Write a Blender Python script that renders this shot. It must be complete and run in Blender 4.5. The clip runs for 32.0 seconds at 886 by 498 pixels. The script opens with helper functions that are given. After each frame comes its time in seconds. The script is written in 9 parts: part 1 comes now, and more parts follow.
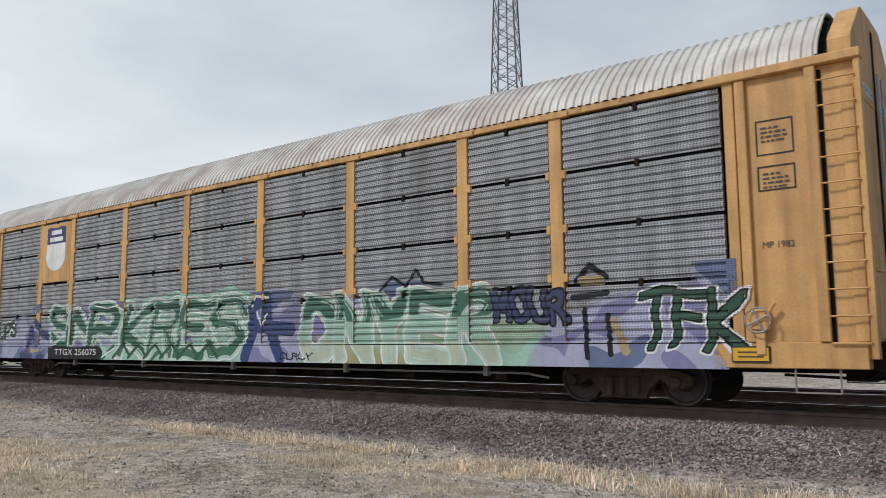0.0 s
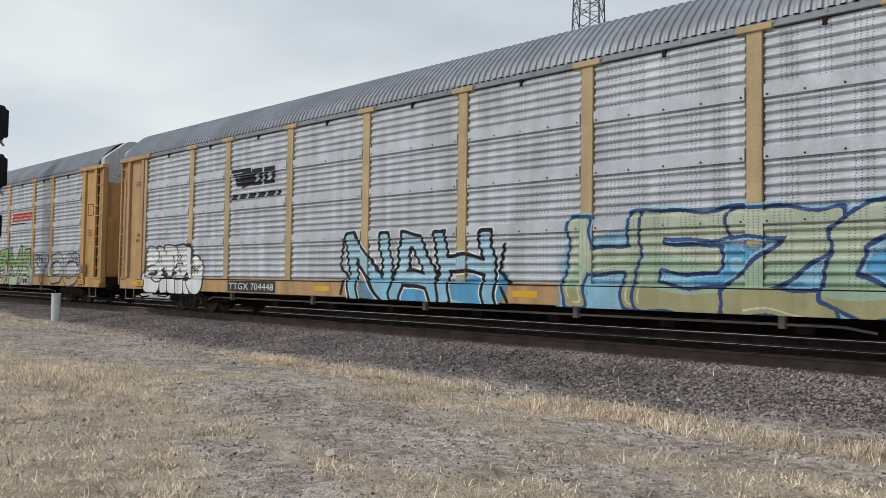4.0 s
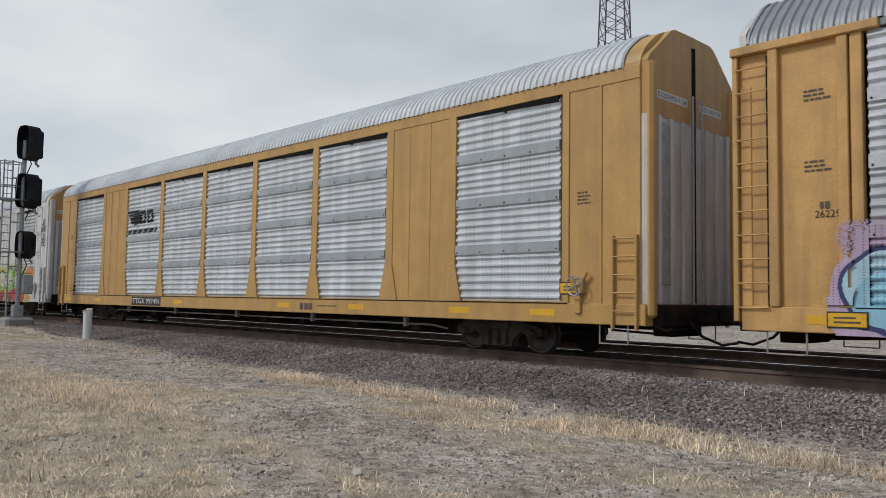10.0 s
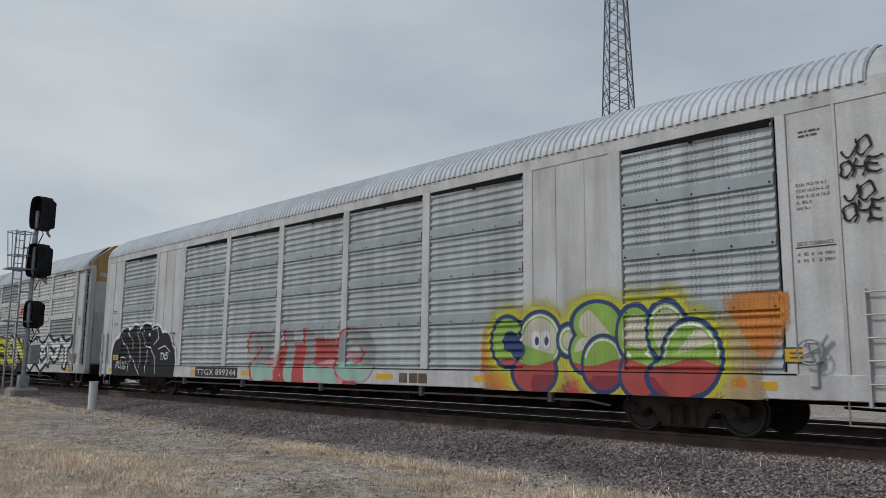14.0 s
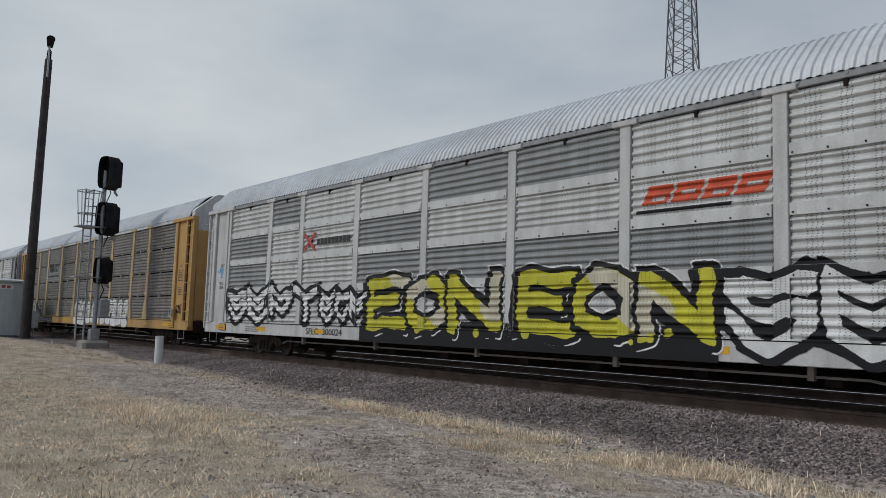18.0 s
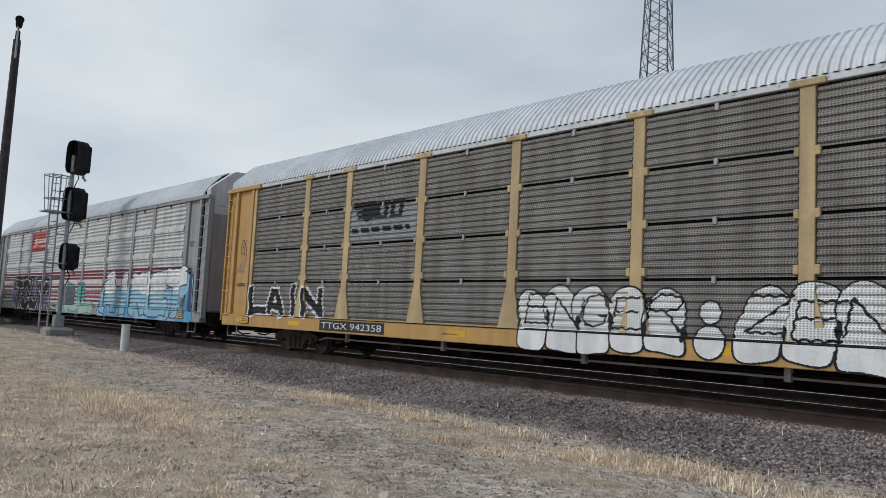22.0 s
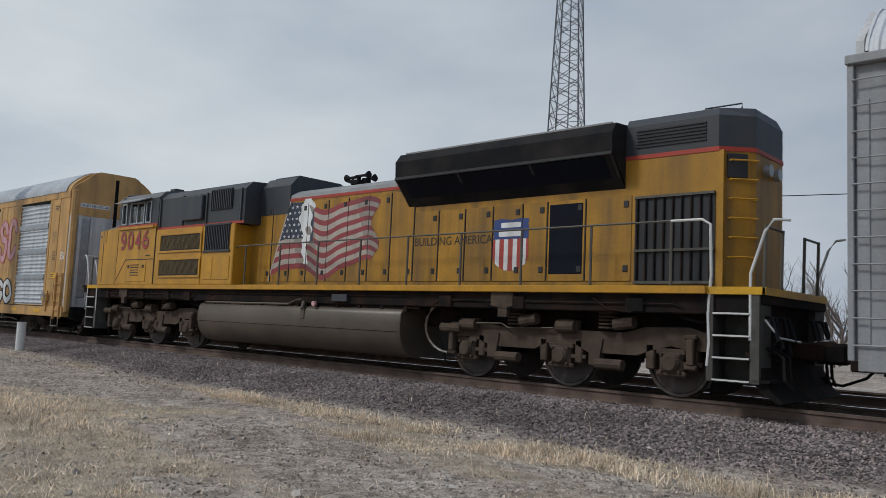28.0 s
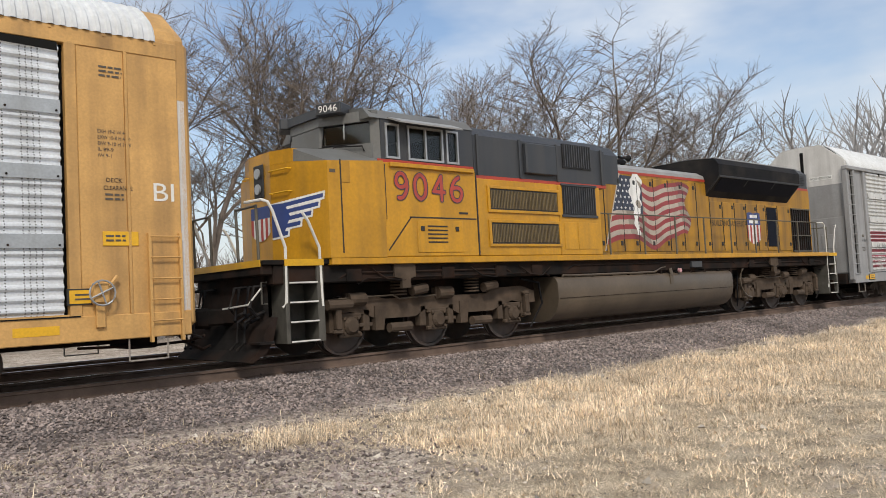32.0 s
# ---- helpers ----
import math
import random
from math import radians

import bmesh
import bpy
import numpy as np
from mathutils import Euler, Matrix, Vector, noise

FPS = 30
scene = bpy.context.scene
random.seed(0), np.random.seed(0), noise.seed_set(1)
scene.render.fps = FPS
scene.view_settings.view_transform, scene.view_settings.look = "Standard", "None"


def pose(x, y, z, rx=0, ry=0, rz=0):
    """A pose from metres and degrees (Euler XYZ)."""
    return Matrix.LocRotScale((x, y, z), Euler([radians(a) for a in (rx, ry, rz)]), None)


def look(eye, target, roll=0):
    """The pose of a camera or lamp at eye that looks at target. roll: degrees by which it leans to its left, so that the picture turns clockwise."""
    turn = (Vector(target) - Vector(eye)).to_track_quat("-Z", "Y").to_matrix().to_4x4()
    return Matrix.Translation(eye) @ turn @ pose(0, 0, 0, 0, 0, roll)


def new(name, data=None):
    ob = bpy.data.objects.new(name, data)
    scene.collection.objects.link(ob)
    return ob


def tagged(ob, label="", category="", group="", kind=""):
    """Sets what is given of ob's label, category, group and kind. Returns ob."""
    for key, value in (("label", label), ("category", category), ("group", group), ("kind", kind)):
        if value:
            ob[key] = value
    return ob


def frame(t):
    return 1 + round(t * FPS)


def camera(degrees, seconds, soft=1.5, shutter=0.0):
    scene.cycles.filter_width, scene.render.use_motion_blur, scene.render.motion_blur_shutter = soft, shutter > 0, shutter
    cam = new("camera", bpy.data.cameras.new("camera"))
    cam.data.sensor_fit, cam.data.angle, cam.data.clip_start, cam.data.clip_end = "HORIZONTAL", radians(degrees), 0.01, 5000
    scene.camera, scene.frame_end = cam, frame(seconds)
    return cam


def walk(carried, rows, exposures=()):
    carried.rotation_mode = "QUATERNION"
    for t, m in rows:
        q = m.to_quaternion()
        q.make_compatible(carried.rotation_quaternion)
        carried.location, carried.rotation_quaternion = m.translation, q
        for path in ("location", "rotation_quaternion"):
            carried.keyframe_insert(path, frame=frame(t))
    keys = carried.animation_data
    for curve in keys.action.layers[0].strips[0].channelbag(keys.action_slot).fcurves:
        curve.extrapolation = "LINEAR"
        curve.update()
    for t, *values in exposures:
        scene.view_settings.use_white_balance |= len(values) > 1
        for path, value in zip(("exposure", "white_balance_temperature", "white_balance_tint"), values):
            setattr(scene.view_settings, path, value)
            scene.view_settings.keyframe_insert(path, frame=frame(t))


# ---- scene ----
# ---- camera ----
EYE = (0.0, 0.0, 1.01)
CAM_ROWS = [
    (0, 38.47, 6.70, 0.42), (0.5, 40.37, 5.73, 0.49), (1, 42.21, 4.63, -0.14), (1.5, 43.37, 3.65, -0.51),
    (2, 43.76, 2.92, -0.81), (2.5, 43.66, 2.42, -0.95), (3, 43.60, 2.24, -1.01), (3.5, 43.65, 2.25, -0.98),
    (5.5, 45.12, 2.91, -0.48), (6, 45.50, 3.16, -0.43), (6.5, 45.69, 3.39, -0.44), (7, 45.84, 3.49, -0.48),
    (7.5, 45.89, 3.47, -0.56), (8, 45.91, 3.41, -0.56), (8.5, 45.87, 3.30, -0.67), (9, 45.70, 3.24, -0.70),
    (9.5, 45.67, 3.35, -0.87), (10, 45.78, 3.62, -0.84), (10.5, 46.01, 4.05, -0.40), (11, 45.85, 4.63, 0.07),
    (11.5, 45.22, 5.48, 0.44), (12, 44.27, 6.57, 0.48), (12.5, 43.97, 7.81, 0.18), (13, 44.50, 8.48, -0.14),
    (13.5, 45.48, 8.73, -0.56), (14, 46.36, 8.52, -0.64), (14.5, 46.81, 8.04, -0.59), (16.5, 49.11, 7.34, -1.13),
    (17, 49.90, 6.76, -1.36), (17.5, 50.35, 6.14, -1.55), (18, 50.31, 5.69, -1.80), (18.5, 49.89, 5.45, -2.14),
    (19, 49.26, 5.42, -2.44), (19.5, 48.64, 5.39, -2.66), (20, 48.33, 5.33, -2.90), (20.5, 48.28, 5.24, -3.08),
    (21, 48.34, 5.19, -3.12), (21.5, 48.37, 5.22, -3.07), (22, 48.17, 5.35, -2.92), (22.5, 48.10, 5.54, -2.79),
    (23, 48.38, 5.73, -2.61), (23.5, 49.10, 6.05, -2.60), (24, 50.07, 6.24, -2.52), (24.5, 50.92, 6.27, -2.42),
    (26.5, 50.53, 5.29, -2.05), (27, 48.81, 5.20, -2.25), (27.5, 45.99, 5.24, -2.46), (28, 41.97, 5.31, -2.55),
    (28.5, 37.00, 5.30, -1.92), (29, 30.91, 5.20, -1.17), (29.5, 22.73, 5.21, -1.30), (30, 12.29, 5.14, -0.57),
    (30.5, -1.36, 4.87, 0.53), (31, -16.39, 4.37, 1.07), (31.5, -31.16, 3.53, 2.19), (32, -41.56, 3.26, 3.05),
]

cam = camera(58.56, 32.0, soft=0.75, shutter=0.06)
walk(cam, [(t, pose(*EYE, 90 + p, r, w)) for t, w, p, r in CAM_ROWS],
     exposures=[(0.0, 0.05, 6200, 8), (9.0, 0.0, 6250, 8), (11.0, -0.2, 6200, 8), (12.0, -0.26, 6150, 8), (14.0, -0.40, 6050, 8), (17.0, -0.45, 6070, 8), (19.0, -0.31, 6060, 8), (22.5, -0.1, 6050, 8), (24.0, -0.24, 6100, 8), (28.0, -0.3, 6000, 8), (29.0, 0.15, 6100, 9), (30.0, 0.40, 6350, 9), (31.0, 0.52, 6750, 10), (32.0, 0.42, 6750, 10)])

# ---- sky and sun ----
SUN_AZ, SUN_EL = 150.0, 44.0      # degrees left of the track's normal, height
world = bpy.data.worlds.new("World")
scene.world = world
world.use_nodes = True
wn, wl = world.node_tree.nodes, world.node_tree.links
wn.clear()
w_out, w_bg = wn.new("ShaderNodeOutputWorld"), wn.new("ShaderNodeBackground")
sky = wn.new("ShaderNodeTexSky")
sky.sky_type, sky.sun_disc = "NISHITA", False
sky.sun_elevation, sky.sun_rotation = radians(SUN_EL), radians(-SUN_AZ)
sky.air_density, sky.dust_density, sky.ozone_density = 1.0, 2.0, 1.5
w_co, w_map = wn.new("ShaderNodeTexCoord"), wn.new("ShaderNodeMapping")
w_map.inputs["Scale"].default_value = (1.0, 1.0, 2.6)
w_map.inputs["Location"].default_value = (0.35, 0.1, 0.2)
w_n1, w_n2 = wn.new("ShaderNodeTexNoise"), wn.new("ShaderNodeTexNoise")
w_n1.inputs["Scale"].default_value, w_n1.inputs["Detail"].default_value, w_n1.inputs["Roughness"].default_value = 1.6, 6.0, 0.55
w_n2.inputs["Scale"].default_value, w_n2.inputs["Detail"].default_value = 3.2, 5.0
w_r1, w_r2 = wn.new("ShaderNodeValToRGB"), wn.new("ShaderNodeValToRGB")
w_r1.color_ramp.elements[0].position, w_r1.color_ramp.elements[1].position = 0.38, 0.62
w_r1.color_ramp.elements[0].color, w_r1.color_ramp.elements[1].color = (0.0, 0.0, 0.0, 1), (0.9, 0.9, 0.9, 1)
w_r2.color_ramp.elements[0].position, w_r2.color_ramp.elements[1].position = 0.3, 0.75
w_r2.color_ramp.elements[0].color, w_r2.color_ramp.elements[1].color = (4.5, 4.85, 5.3, 1), (6.3, 6.4, 6.45, 1)
w_mix = wn.new("ShaderNodeMix")
w_mix.data_type = "RGBA"
wl.new(w_co.outputs["Generated"], w_map.inputs["Vector"])
for n in (w_n1, w_n2):
    wl.new(w_map.outputs["Vector"], n.inputs["Vector"])
wl.new(w_n1.outputs["Fac"], w_r1.inputs["Fac"])
wl.new(w_n2.outputs["Fac"], w_r2.inputs["Fac"])
# the cloud thins and darkens away from the sun
w_sep, w_gr, w_mul, w_cov = wn.new("ShaderNodeSeparateXYZ"), wn.new("ShaderNodeMapRange"), wn.new("ShaderNodeMix"), wn.new("ShaderNodeMath")
wl.new(w_co.outputs["Generated"], w_sep.inputs["Vector"])
wl.new(w_sep.outputs["X"], w_gr.inputs["Value"])
for k_, v_ in (("From Min", 0.8), ("From Max", -0.9), ("To Min", 0.0), ("To Max", 1.0)):
    w_gr.inputs[k_].default_value = v_
w_mul.data_type, w_mul.blend_type = "RGBA", "MULTIPLY"
w_mul.inputs["Factor"].default_value = 1.0
wl.new(w_r2.outputs["Color"], w_mul.inputs["A"])
w_tint = wn.new("ShaderNodeValToRGB")
while len(w_tint.color_ramp.elements) < 5:
    w_tint.color_ramp.elements.new(0.5)
for e_, (p_, c_) in zip(w_tint.color_ramp.elements, ((0.0, (0.86, 0.88, 0.91)), (0.3, (0.74, 0.76, 0.80)), (0.5, (0.68, 0.70, 0.74)), (0.78, (0.84, 0.85, 0.86)), (1.0, (1.05, 1.04, 1.00)))):
    e_.position, e_.color = p_, (*c_, 1)
wl.new(w_gr.outputs["Result"], w_tint.inputs["Fac"])
wl.new(w_tint.outputs["Color"], w_mul.inputs["B"])
w_cov.operation, w_cov.use_clamp = "ADD", True
w_g2 = wn.new("ShaderNodeMapRange")
wl.new(w_sep.outputs["X"], w_g2.inputs["Value"])
for k_, v_ in (("From Min", 0.45), ("From Max", -0.6), ("To Min", 0.0), ("To Max", 0.95)):
    w_g2.inputs[k_].default_value = v_
wl.new(w_r1.outputs["Color"], w_cov.inputs[0])
wl.new(w_g2.outputs["Result"], w_cov.inputs[1])
wl.new(w_cov.outputs[0], w_mix.inputs["Factor"])
wl.new(sky.outputs["Color"], w_mix.inputs["A"])
wl.new(w_mul.outputs["Result"], w_mix.inputs["B"])
wl.new(w_mix.outputs["Result"], w_bg.inputs["Color"])
w_bg.inputs["Strength"].default_value = 0.128
wl.new(w_bg.outputs["Background"], w_out.inputs["Surface"])

sun = new("sun", bpy.data.lights.new("sun", "SUN"))
sun.data.energy, sun.data.angle, sun.data.color = 1.75, radians(10), (1.0, 0.94, 0.85)
sa, se = radians(SUN_AZ), radians(SUN_EL)
sun.matrix_world = look((-math.sin(sa) * 60, math.cos(sa) * 60, 60 * math.tan(se)), (0, 0, 0))


# ---- materials ----
def material(name, color, rough=0.6, metal=0.0, var=0.18, scale=2.0, dirt=None, dirt_amount=0.35, streak=False,
             bump=0.15, bump_scale=40.0, holes=None, island=False, spec=0.5):
    """A weathered surface: two scales of colour change, dirt or rust over it, fine relief; holes: a perforated sheet."""
    m = bpy.data.materials.new(name)
    m.use_nodes = True
    nt = m.node_tree
    N, L = nt.nodes, nt.links
    bs = N["Principled BSDF"]
    bs.inputs["Roughness"].default_value, bs.inputs["Metallic"].default_value = rough, metal
    bs.inputs["Specular IOR Level"].default_value = spec
    co, info = N.new("ShaderNodeTexCoord"), N.new("ShaderNodeObjectInfo")
    add = N.new("ShaderNodeVectorMath")
    add.operation = "MULTIPLY_ADD"
    add.inputs[1].default_value = (37.0, 11.0, 0.0)
    L.new(info.outputs["Random"], add.inputs[0])
    L.new(co.outputs["Object"], add.inputs[2])
    vec = add.outputs["Vector"]

    def noise_tex(sc, detail, stretch=None):
        n = N.new("ShaderNodeTexNoise")
        n.inputs["Scale"].default_value, n.inputs["Detail"].default_value = sc, detail
        if stretch:
            mp = N.new("ShaderNodeMapping")
            mp.inputs["Scale"].default_value = stretch
            L.new(vec, mp.inputs["Vector"])
            L.new(mp.outputs["Vector"], n.inputs["Vector"])
        else:
            L.new(vec, n.inputs["Vector"])
        return n

    def ramp(src, a, b, ca, cb):
        r = N.new("ShaderNodeValToRGB")
        r.color_ramp.elements[0].position, r.color_ramp.elements[1].position = a, b
        r.color_ramp.elements[0].color, r.color_ramp.elements[1].color = (*ca, 1), (*cb, 1)
        L.new(src, r.inputs["Fac"])
        return r.outputs["Color"]

    def mix(fac, a, b, blend="MIX"):
        x = N.new("ShaderNodeMix")
        x.data_type, x.blend_type = "RGBA", blend
        for sock, v in (("Factor", fac), ("A", a), ("B", b)):
            if isinstance(v, (int, float)):
                x.inputs[sock].default_value = v
            elif isinstance(v, tuple):
                x.inputs[sock].default_value = (*v, 1)
            else:
                L.new(v, x.inputs[sock])
        return x.outputs["Result"]

    lo = tuple(c * (1 - var) for c in color)
    hi = tuple(min(1, c * (1 + var)) for c in color)
    big = noise_tex(scale, 4.0)
    col = ramp(big.outputs["Fac"], 0.3, 0.7, lo, hi)
    fine = noise_tex(scale * 14, 3.0)
    col = mix(0.5, col, ramp(fine.outputs["Fac"], 0.3, 0.7, (0.8, 0.8, 0.8), (1.12, 1.12, 1.12)), "MULTIPLY")
    if island:
        geo = N.new("ShaderNodeNewGeometry")
        col = mix(1.0, col, ramp(geo.outputs["Random Per Island"], 0.0, 1.0, (0.4, 0.4, 0.4), (1.6, 1.55, 1.5)), "MULTIPLY")
    if dirt:
        dn = noise_tex(1.4, 6.0, (2.6, 2.6, 0.22) if streak else (1, 1, 1))
        fac = ramp(dn.outputs["Fac"], 0.42, 0.78, (0, 0, 0), (dirt_amount,) * 3)
        col = mix(fac, col, dirt)
    if holes:
        px, pz, size, deep, gate = holes      # spacing along and up, hole size (share), darkness, along-period of the rows
        sep = N.new("ShaderNodeSeparateXYZ")
        L.new(co.outputs["Object"], sep.inputs["Vector"])

        def wave(src, period, width):
            a = N.new("ShaderNodeMath"); a.operation = "PINGPONG"
            a.inputs[1].default_value = period / 2
            L.new(src, a.inputs[0])
            b = N.new("ShaderNodeMath"); b.operation = "LESS_THAN"
            b.inputs[1].default_value = width
            L.new(a.outputs[0], b.inputs[0])
            return b.outputs[0]

        def both(a, b):
            x = N.new("ShaderNodeMath"); x.operation = "MULTIPLY"
            L.new(a, x.inputs[0]); L.new(b, x.inputs[1])
            return x.outputs[0]
        wx_, wz_ = (0.0085, 0.0085) if gate else (px * size / 2, pz * size / 2)
        h = both(wave(sep.outputs["X"], px, wx_), wave(sep.outputs["Z"], pz, wz_))
        if gate:
            h = both(h, wave(sep.outputs["X"], gate, gate * 0.30))
        k = N.new("ShaderNodeMath"); k.operation = "MULTIPLY"; k.inputs[1].default_value = deep
        L.new(h, k.inputs[0])
        col = mix(k.outputs[0], col, (0.02, 0.02, 0.022))
    L.new(col, bs.inputs["Base Color"])
    rr = N.new("ShaderNodeMapRange")
    rr.inputs["To Min"].default_value, rr.inputs["To Max"].default_value = max(0.03, rough - 0.12), min(1.0, rough + 0.14)
    L.new(fine.outputs["Fac"], rr.inputs["Value"])
    L.new(rr.outputs["Result"], bs.inputs["Roughness"])
    if bump:
        bn = noise_tex(bump_scale, 4.0)
        bu = N.new("ShaderNodeBump")
        bu.inputs["Strength"].default_value, bu.inputs["Distance"].default_value = bump, 0.01
        L.new(bn.outputs["Fac"], bu.inputs["Height"])
        L.new(bu.outputs["Normal"], bs.inputs["Normal"])
    return m


GRIME = (0.09, 0.075, 0.06)
RUST = (0.13, 0.055, 0.028)
M = {}
M["yellow"] = material("yellow_paint", (0.58, 0.335, 0.115), 0.55, var=0.12, dirt=(0.14, 0.085, 0.045), dirt_amount=0.6, streak=True)
M["yellow_old"] = material("faded_yellow_paint", (0.66, 0.375, 0.14), 0.6, var=0.12, dirt=RUST, dirt_amount=0.55, streak=True)
M["yellow_dull"] = material("brownish_yellow_paint", (0.50, 0.305, 0.14), 0.6, var=0.12, dirt=(0.13, 0.08, 0.05), dirt_amount=0.6, streak=True)
M["post_tan"] = material("bleached_tan_paint", (0.52, 0.385, 0.20), 0.6, var=0.12, dirt=GRIME, dirt_amount=0.4, streak=True)
M["yellow_new"] = material("fresh_yellow_paint", (0.52, 0.305, 0.098), 0.5, var=0.08, dirt=GRIME, dirt_amount=0.3, streak=True)
M["tan_post"] = material("faded_tan_post_paint", (0.53, 0.39, 0.20), 0.6, var=0.14, dirt=GRIME, dirt_amount=0.5, streak=True)
M["white"] = material("white_car_paint", (0.60, 0.59, 0.58), 0.5, var=0.08, dirt=GRIME, dirt_amount=0.4, streak=True)
M["grey"] = material("grey_car_paint", (0.305, 0.308, 0.318), 0.5, var=0.08, dirt=GRIME, dirt_amount=0.4, streak=True)
M["silver"] = material("galvanised_sheet", (0.60, 0.62, 0.66), 0.45, 0.15, var=0.12, dirt=(0.2, 0.19, 0.17), dirt_amount=0.5, streak=True, holes=(0.074, 0.040, 0.36, 0.9, 0.47))
M["silver_bright"] = material("bright_galvanised_sheet", (0.68, 0.71, 0.75), 0.38, 0.2, var=0.10, dirt=(0.25, 0.24, 0.22), dirt_amount=0.35, streak=True, holes=(0.074, 0.040, 0.36, 0.9, 0.47))
M["silver_green"] = material("dull_galvanised_sheet", (0.50, 0.53, 0.54), 0.45, 0.2, var=0.12, dirt=(0.2, 0.19, 0.17), dirt_amount=0.5, streak=True, holes=(0.074, 0.040, 0.36, 0.9, 0.47))
M["silver_white"] = material("white_painted_sheet", (0.64, 0.64, 0.63), 0.42, 0.15, var=0.08, dirt=(0.25, 0.23, 0.2), dirt_amount=0.45, streak=True, holes=(0.074, 0.040, 0.36, 0.9, 0.47))
M["dark_sheet"] = material("dirty_perforated_sheet", (0.40, 0.41, 0.43), 0.6, 0.1, var=0.16, dirt=(0.1, 0.085, 0.07), dirt_amount=0.6, streak=True, holes=(0.05, 0.034, 0.5, 0.92, 0))
M["brown_sheet"] = material("browned_perforated_sheet", (0.26, 0.245, 0.225), 0.65, 0.1, var=0.16, dirt=(0.09, 0.07, 0.055), dirt_amount=0.6, streak=True, holes=(0.05, 0.034, 0.5, 0.92, 0))
M["roof_grey"] = material("grey_roof_sheet", (0.27, 0.285, 0.31), 0.5, 0.2, var=0.14, scale=0.6, dirt=GRIME, dirt_amount=0.3)
M["roof_light"] = material("light_roof_sheet", (0.62, 0.64, 0.66), 0.55, 0.05, var=0.08, scale=0.6, dirt=(0.3, 0.28, 0.25), dirt_amount=0.3)
M["roof_rusty"] = material("rust_stained_roof_sheet", (0.66, 0.63, 0.58), 0.55, 0.1, var=0.12, scale=0.8, dirt=(0.26, 0.14, 0.09), dirt_amount=0.6)
# near black that stands for shade inside the cars and in their gaps
M["inside"] = material("interior_shade_black", (0.012, 0.012, 0.012), 0.95, spec=0.1, bump=0)
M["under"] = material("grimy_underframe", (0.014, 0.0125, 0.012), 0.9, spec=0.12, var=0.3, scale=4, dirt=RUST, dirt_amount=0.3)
M["truck"] = material("dusty_cast_steel", (0.05, 0.040, 0.033), 0.85, spec=0.2, var=0.3, scale=4, dirt=(0.16, 0.12, 0.085), dirt_amount=0.5, bump=0.3)
M["wheel"] = material("wheel_steel", (0.07, 0.06, 0.055), 0.6, 0.4, var=0.25, scale=6, dirt=RUST, dirt_amount=0.4)
M["rail_side"] = material("rusty_rail_steel", (0.155, 0.11, 0.088), 0.85, 0.0, spec=0.2, var=0.25, scale=3, dirt=(0.05, 0.04, 0.035), dirt_amount=0.5)
M["gap_black"] = material("black_joint", (0.012, 0.012, 0.012), 0.9, var=0.1, bump=0, spec=0.1)
M["pipe_grey"] = material("dusty_pipe_steel", (0.34, 0.31, 0.28), 0.6, 0.2, var=0.2, scale=2, dirt=RUST, dirt_amount=0.4, bump=0)
M["rail_dull"] = material("brown_worn_rail_head", (0.16, 0.125, 0.105), 0.5, 0.4, var=0.2, scale=3, bump=0, spec=0.3)
M["rail_top"] = material("polished_rail_head", (0.60, 0.58, 0.56), 0.16, 1.0, var=0.1, scale=3, bump=0)
# tie wood, its colour taken down to near black for the train's shade
M["tie"] = material("weathered_tie_wood_shaded", (0.014, 0.011, 0.010), 0.95, spec=0.12, var=0.3, scale=5, bump=0.5, bump_scale=18)
M["black"] = material("black_paint", (0.010, 0.010, 0.012), 0.7, spec=0.15, var=0.2, dirt=GRIME, dirt_amount=0.3)
M["letter_white"] = material("white_lettering", (0.72, 0.72, 0.70), 0.6, var=0.08, bump=0)
M["letter_black"] = material("black_lettering", (0.025, 0.025, 0.025), 0.6, var=0.1, bump=0)
M["letter_faint"] = material("worn_stencil_paint", (0.09, 0.075, 0.06), 0.65, var=0.2, bump=0)
M["reflector"] = material("yellow_reflector", (0.72, 0.40, 0.02), 0.45, var=0.1, bump=0)
M["concrete"] = material("signal_footing_concrete", (0.30, 0.28, 0.25), 0.9, var=0.15, scale=4, dirt=GRIME, bump=0.4)
M["galv"] = material("galvanised_steel", (0.36, 0.37, 0.38), 0.5, 0.5, var=0.15, scale=6)
M["white_pvc"] = material("white_plastic_post", (0.68, 0.68, 0.65), 0.5, var=0.06, dirt=GRIME, dirt_amount=0.4, streak=True)
M["pole_wood"] = material("dark_creosoted_pole", (0.045, 0.038, 0.035), 0.85, var=0.3, scale=3, bump=0.5)
M["cabinet"] = material("pale_grey_cabinet_paint", (0.50, 0.53, 0.52), 0.5, var=0.06, dirt=GRIME, dirt_amount=0.3, streak=True)
M["bark"] = material("grey_brown_bark", (0.19, 0.155, 0.13), 0.9, var=0.25, scale=3, bump=0.4, bump_scale=20)
M["bark_pale"] = material("pale_bark", (0.24, 0.20, 0.17), 0.9, var=0.25, scale=3, bump=0.4, bump_scale=20)
M["lens"] = material("dark_signal_lens", (0.01, 0.01, 0.012), 0.12, var=0.1, bump=0)


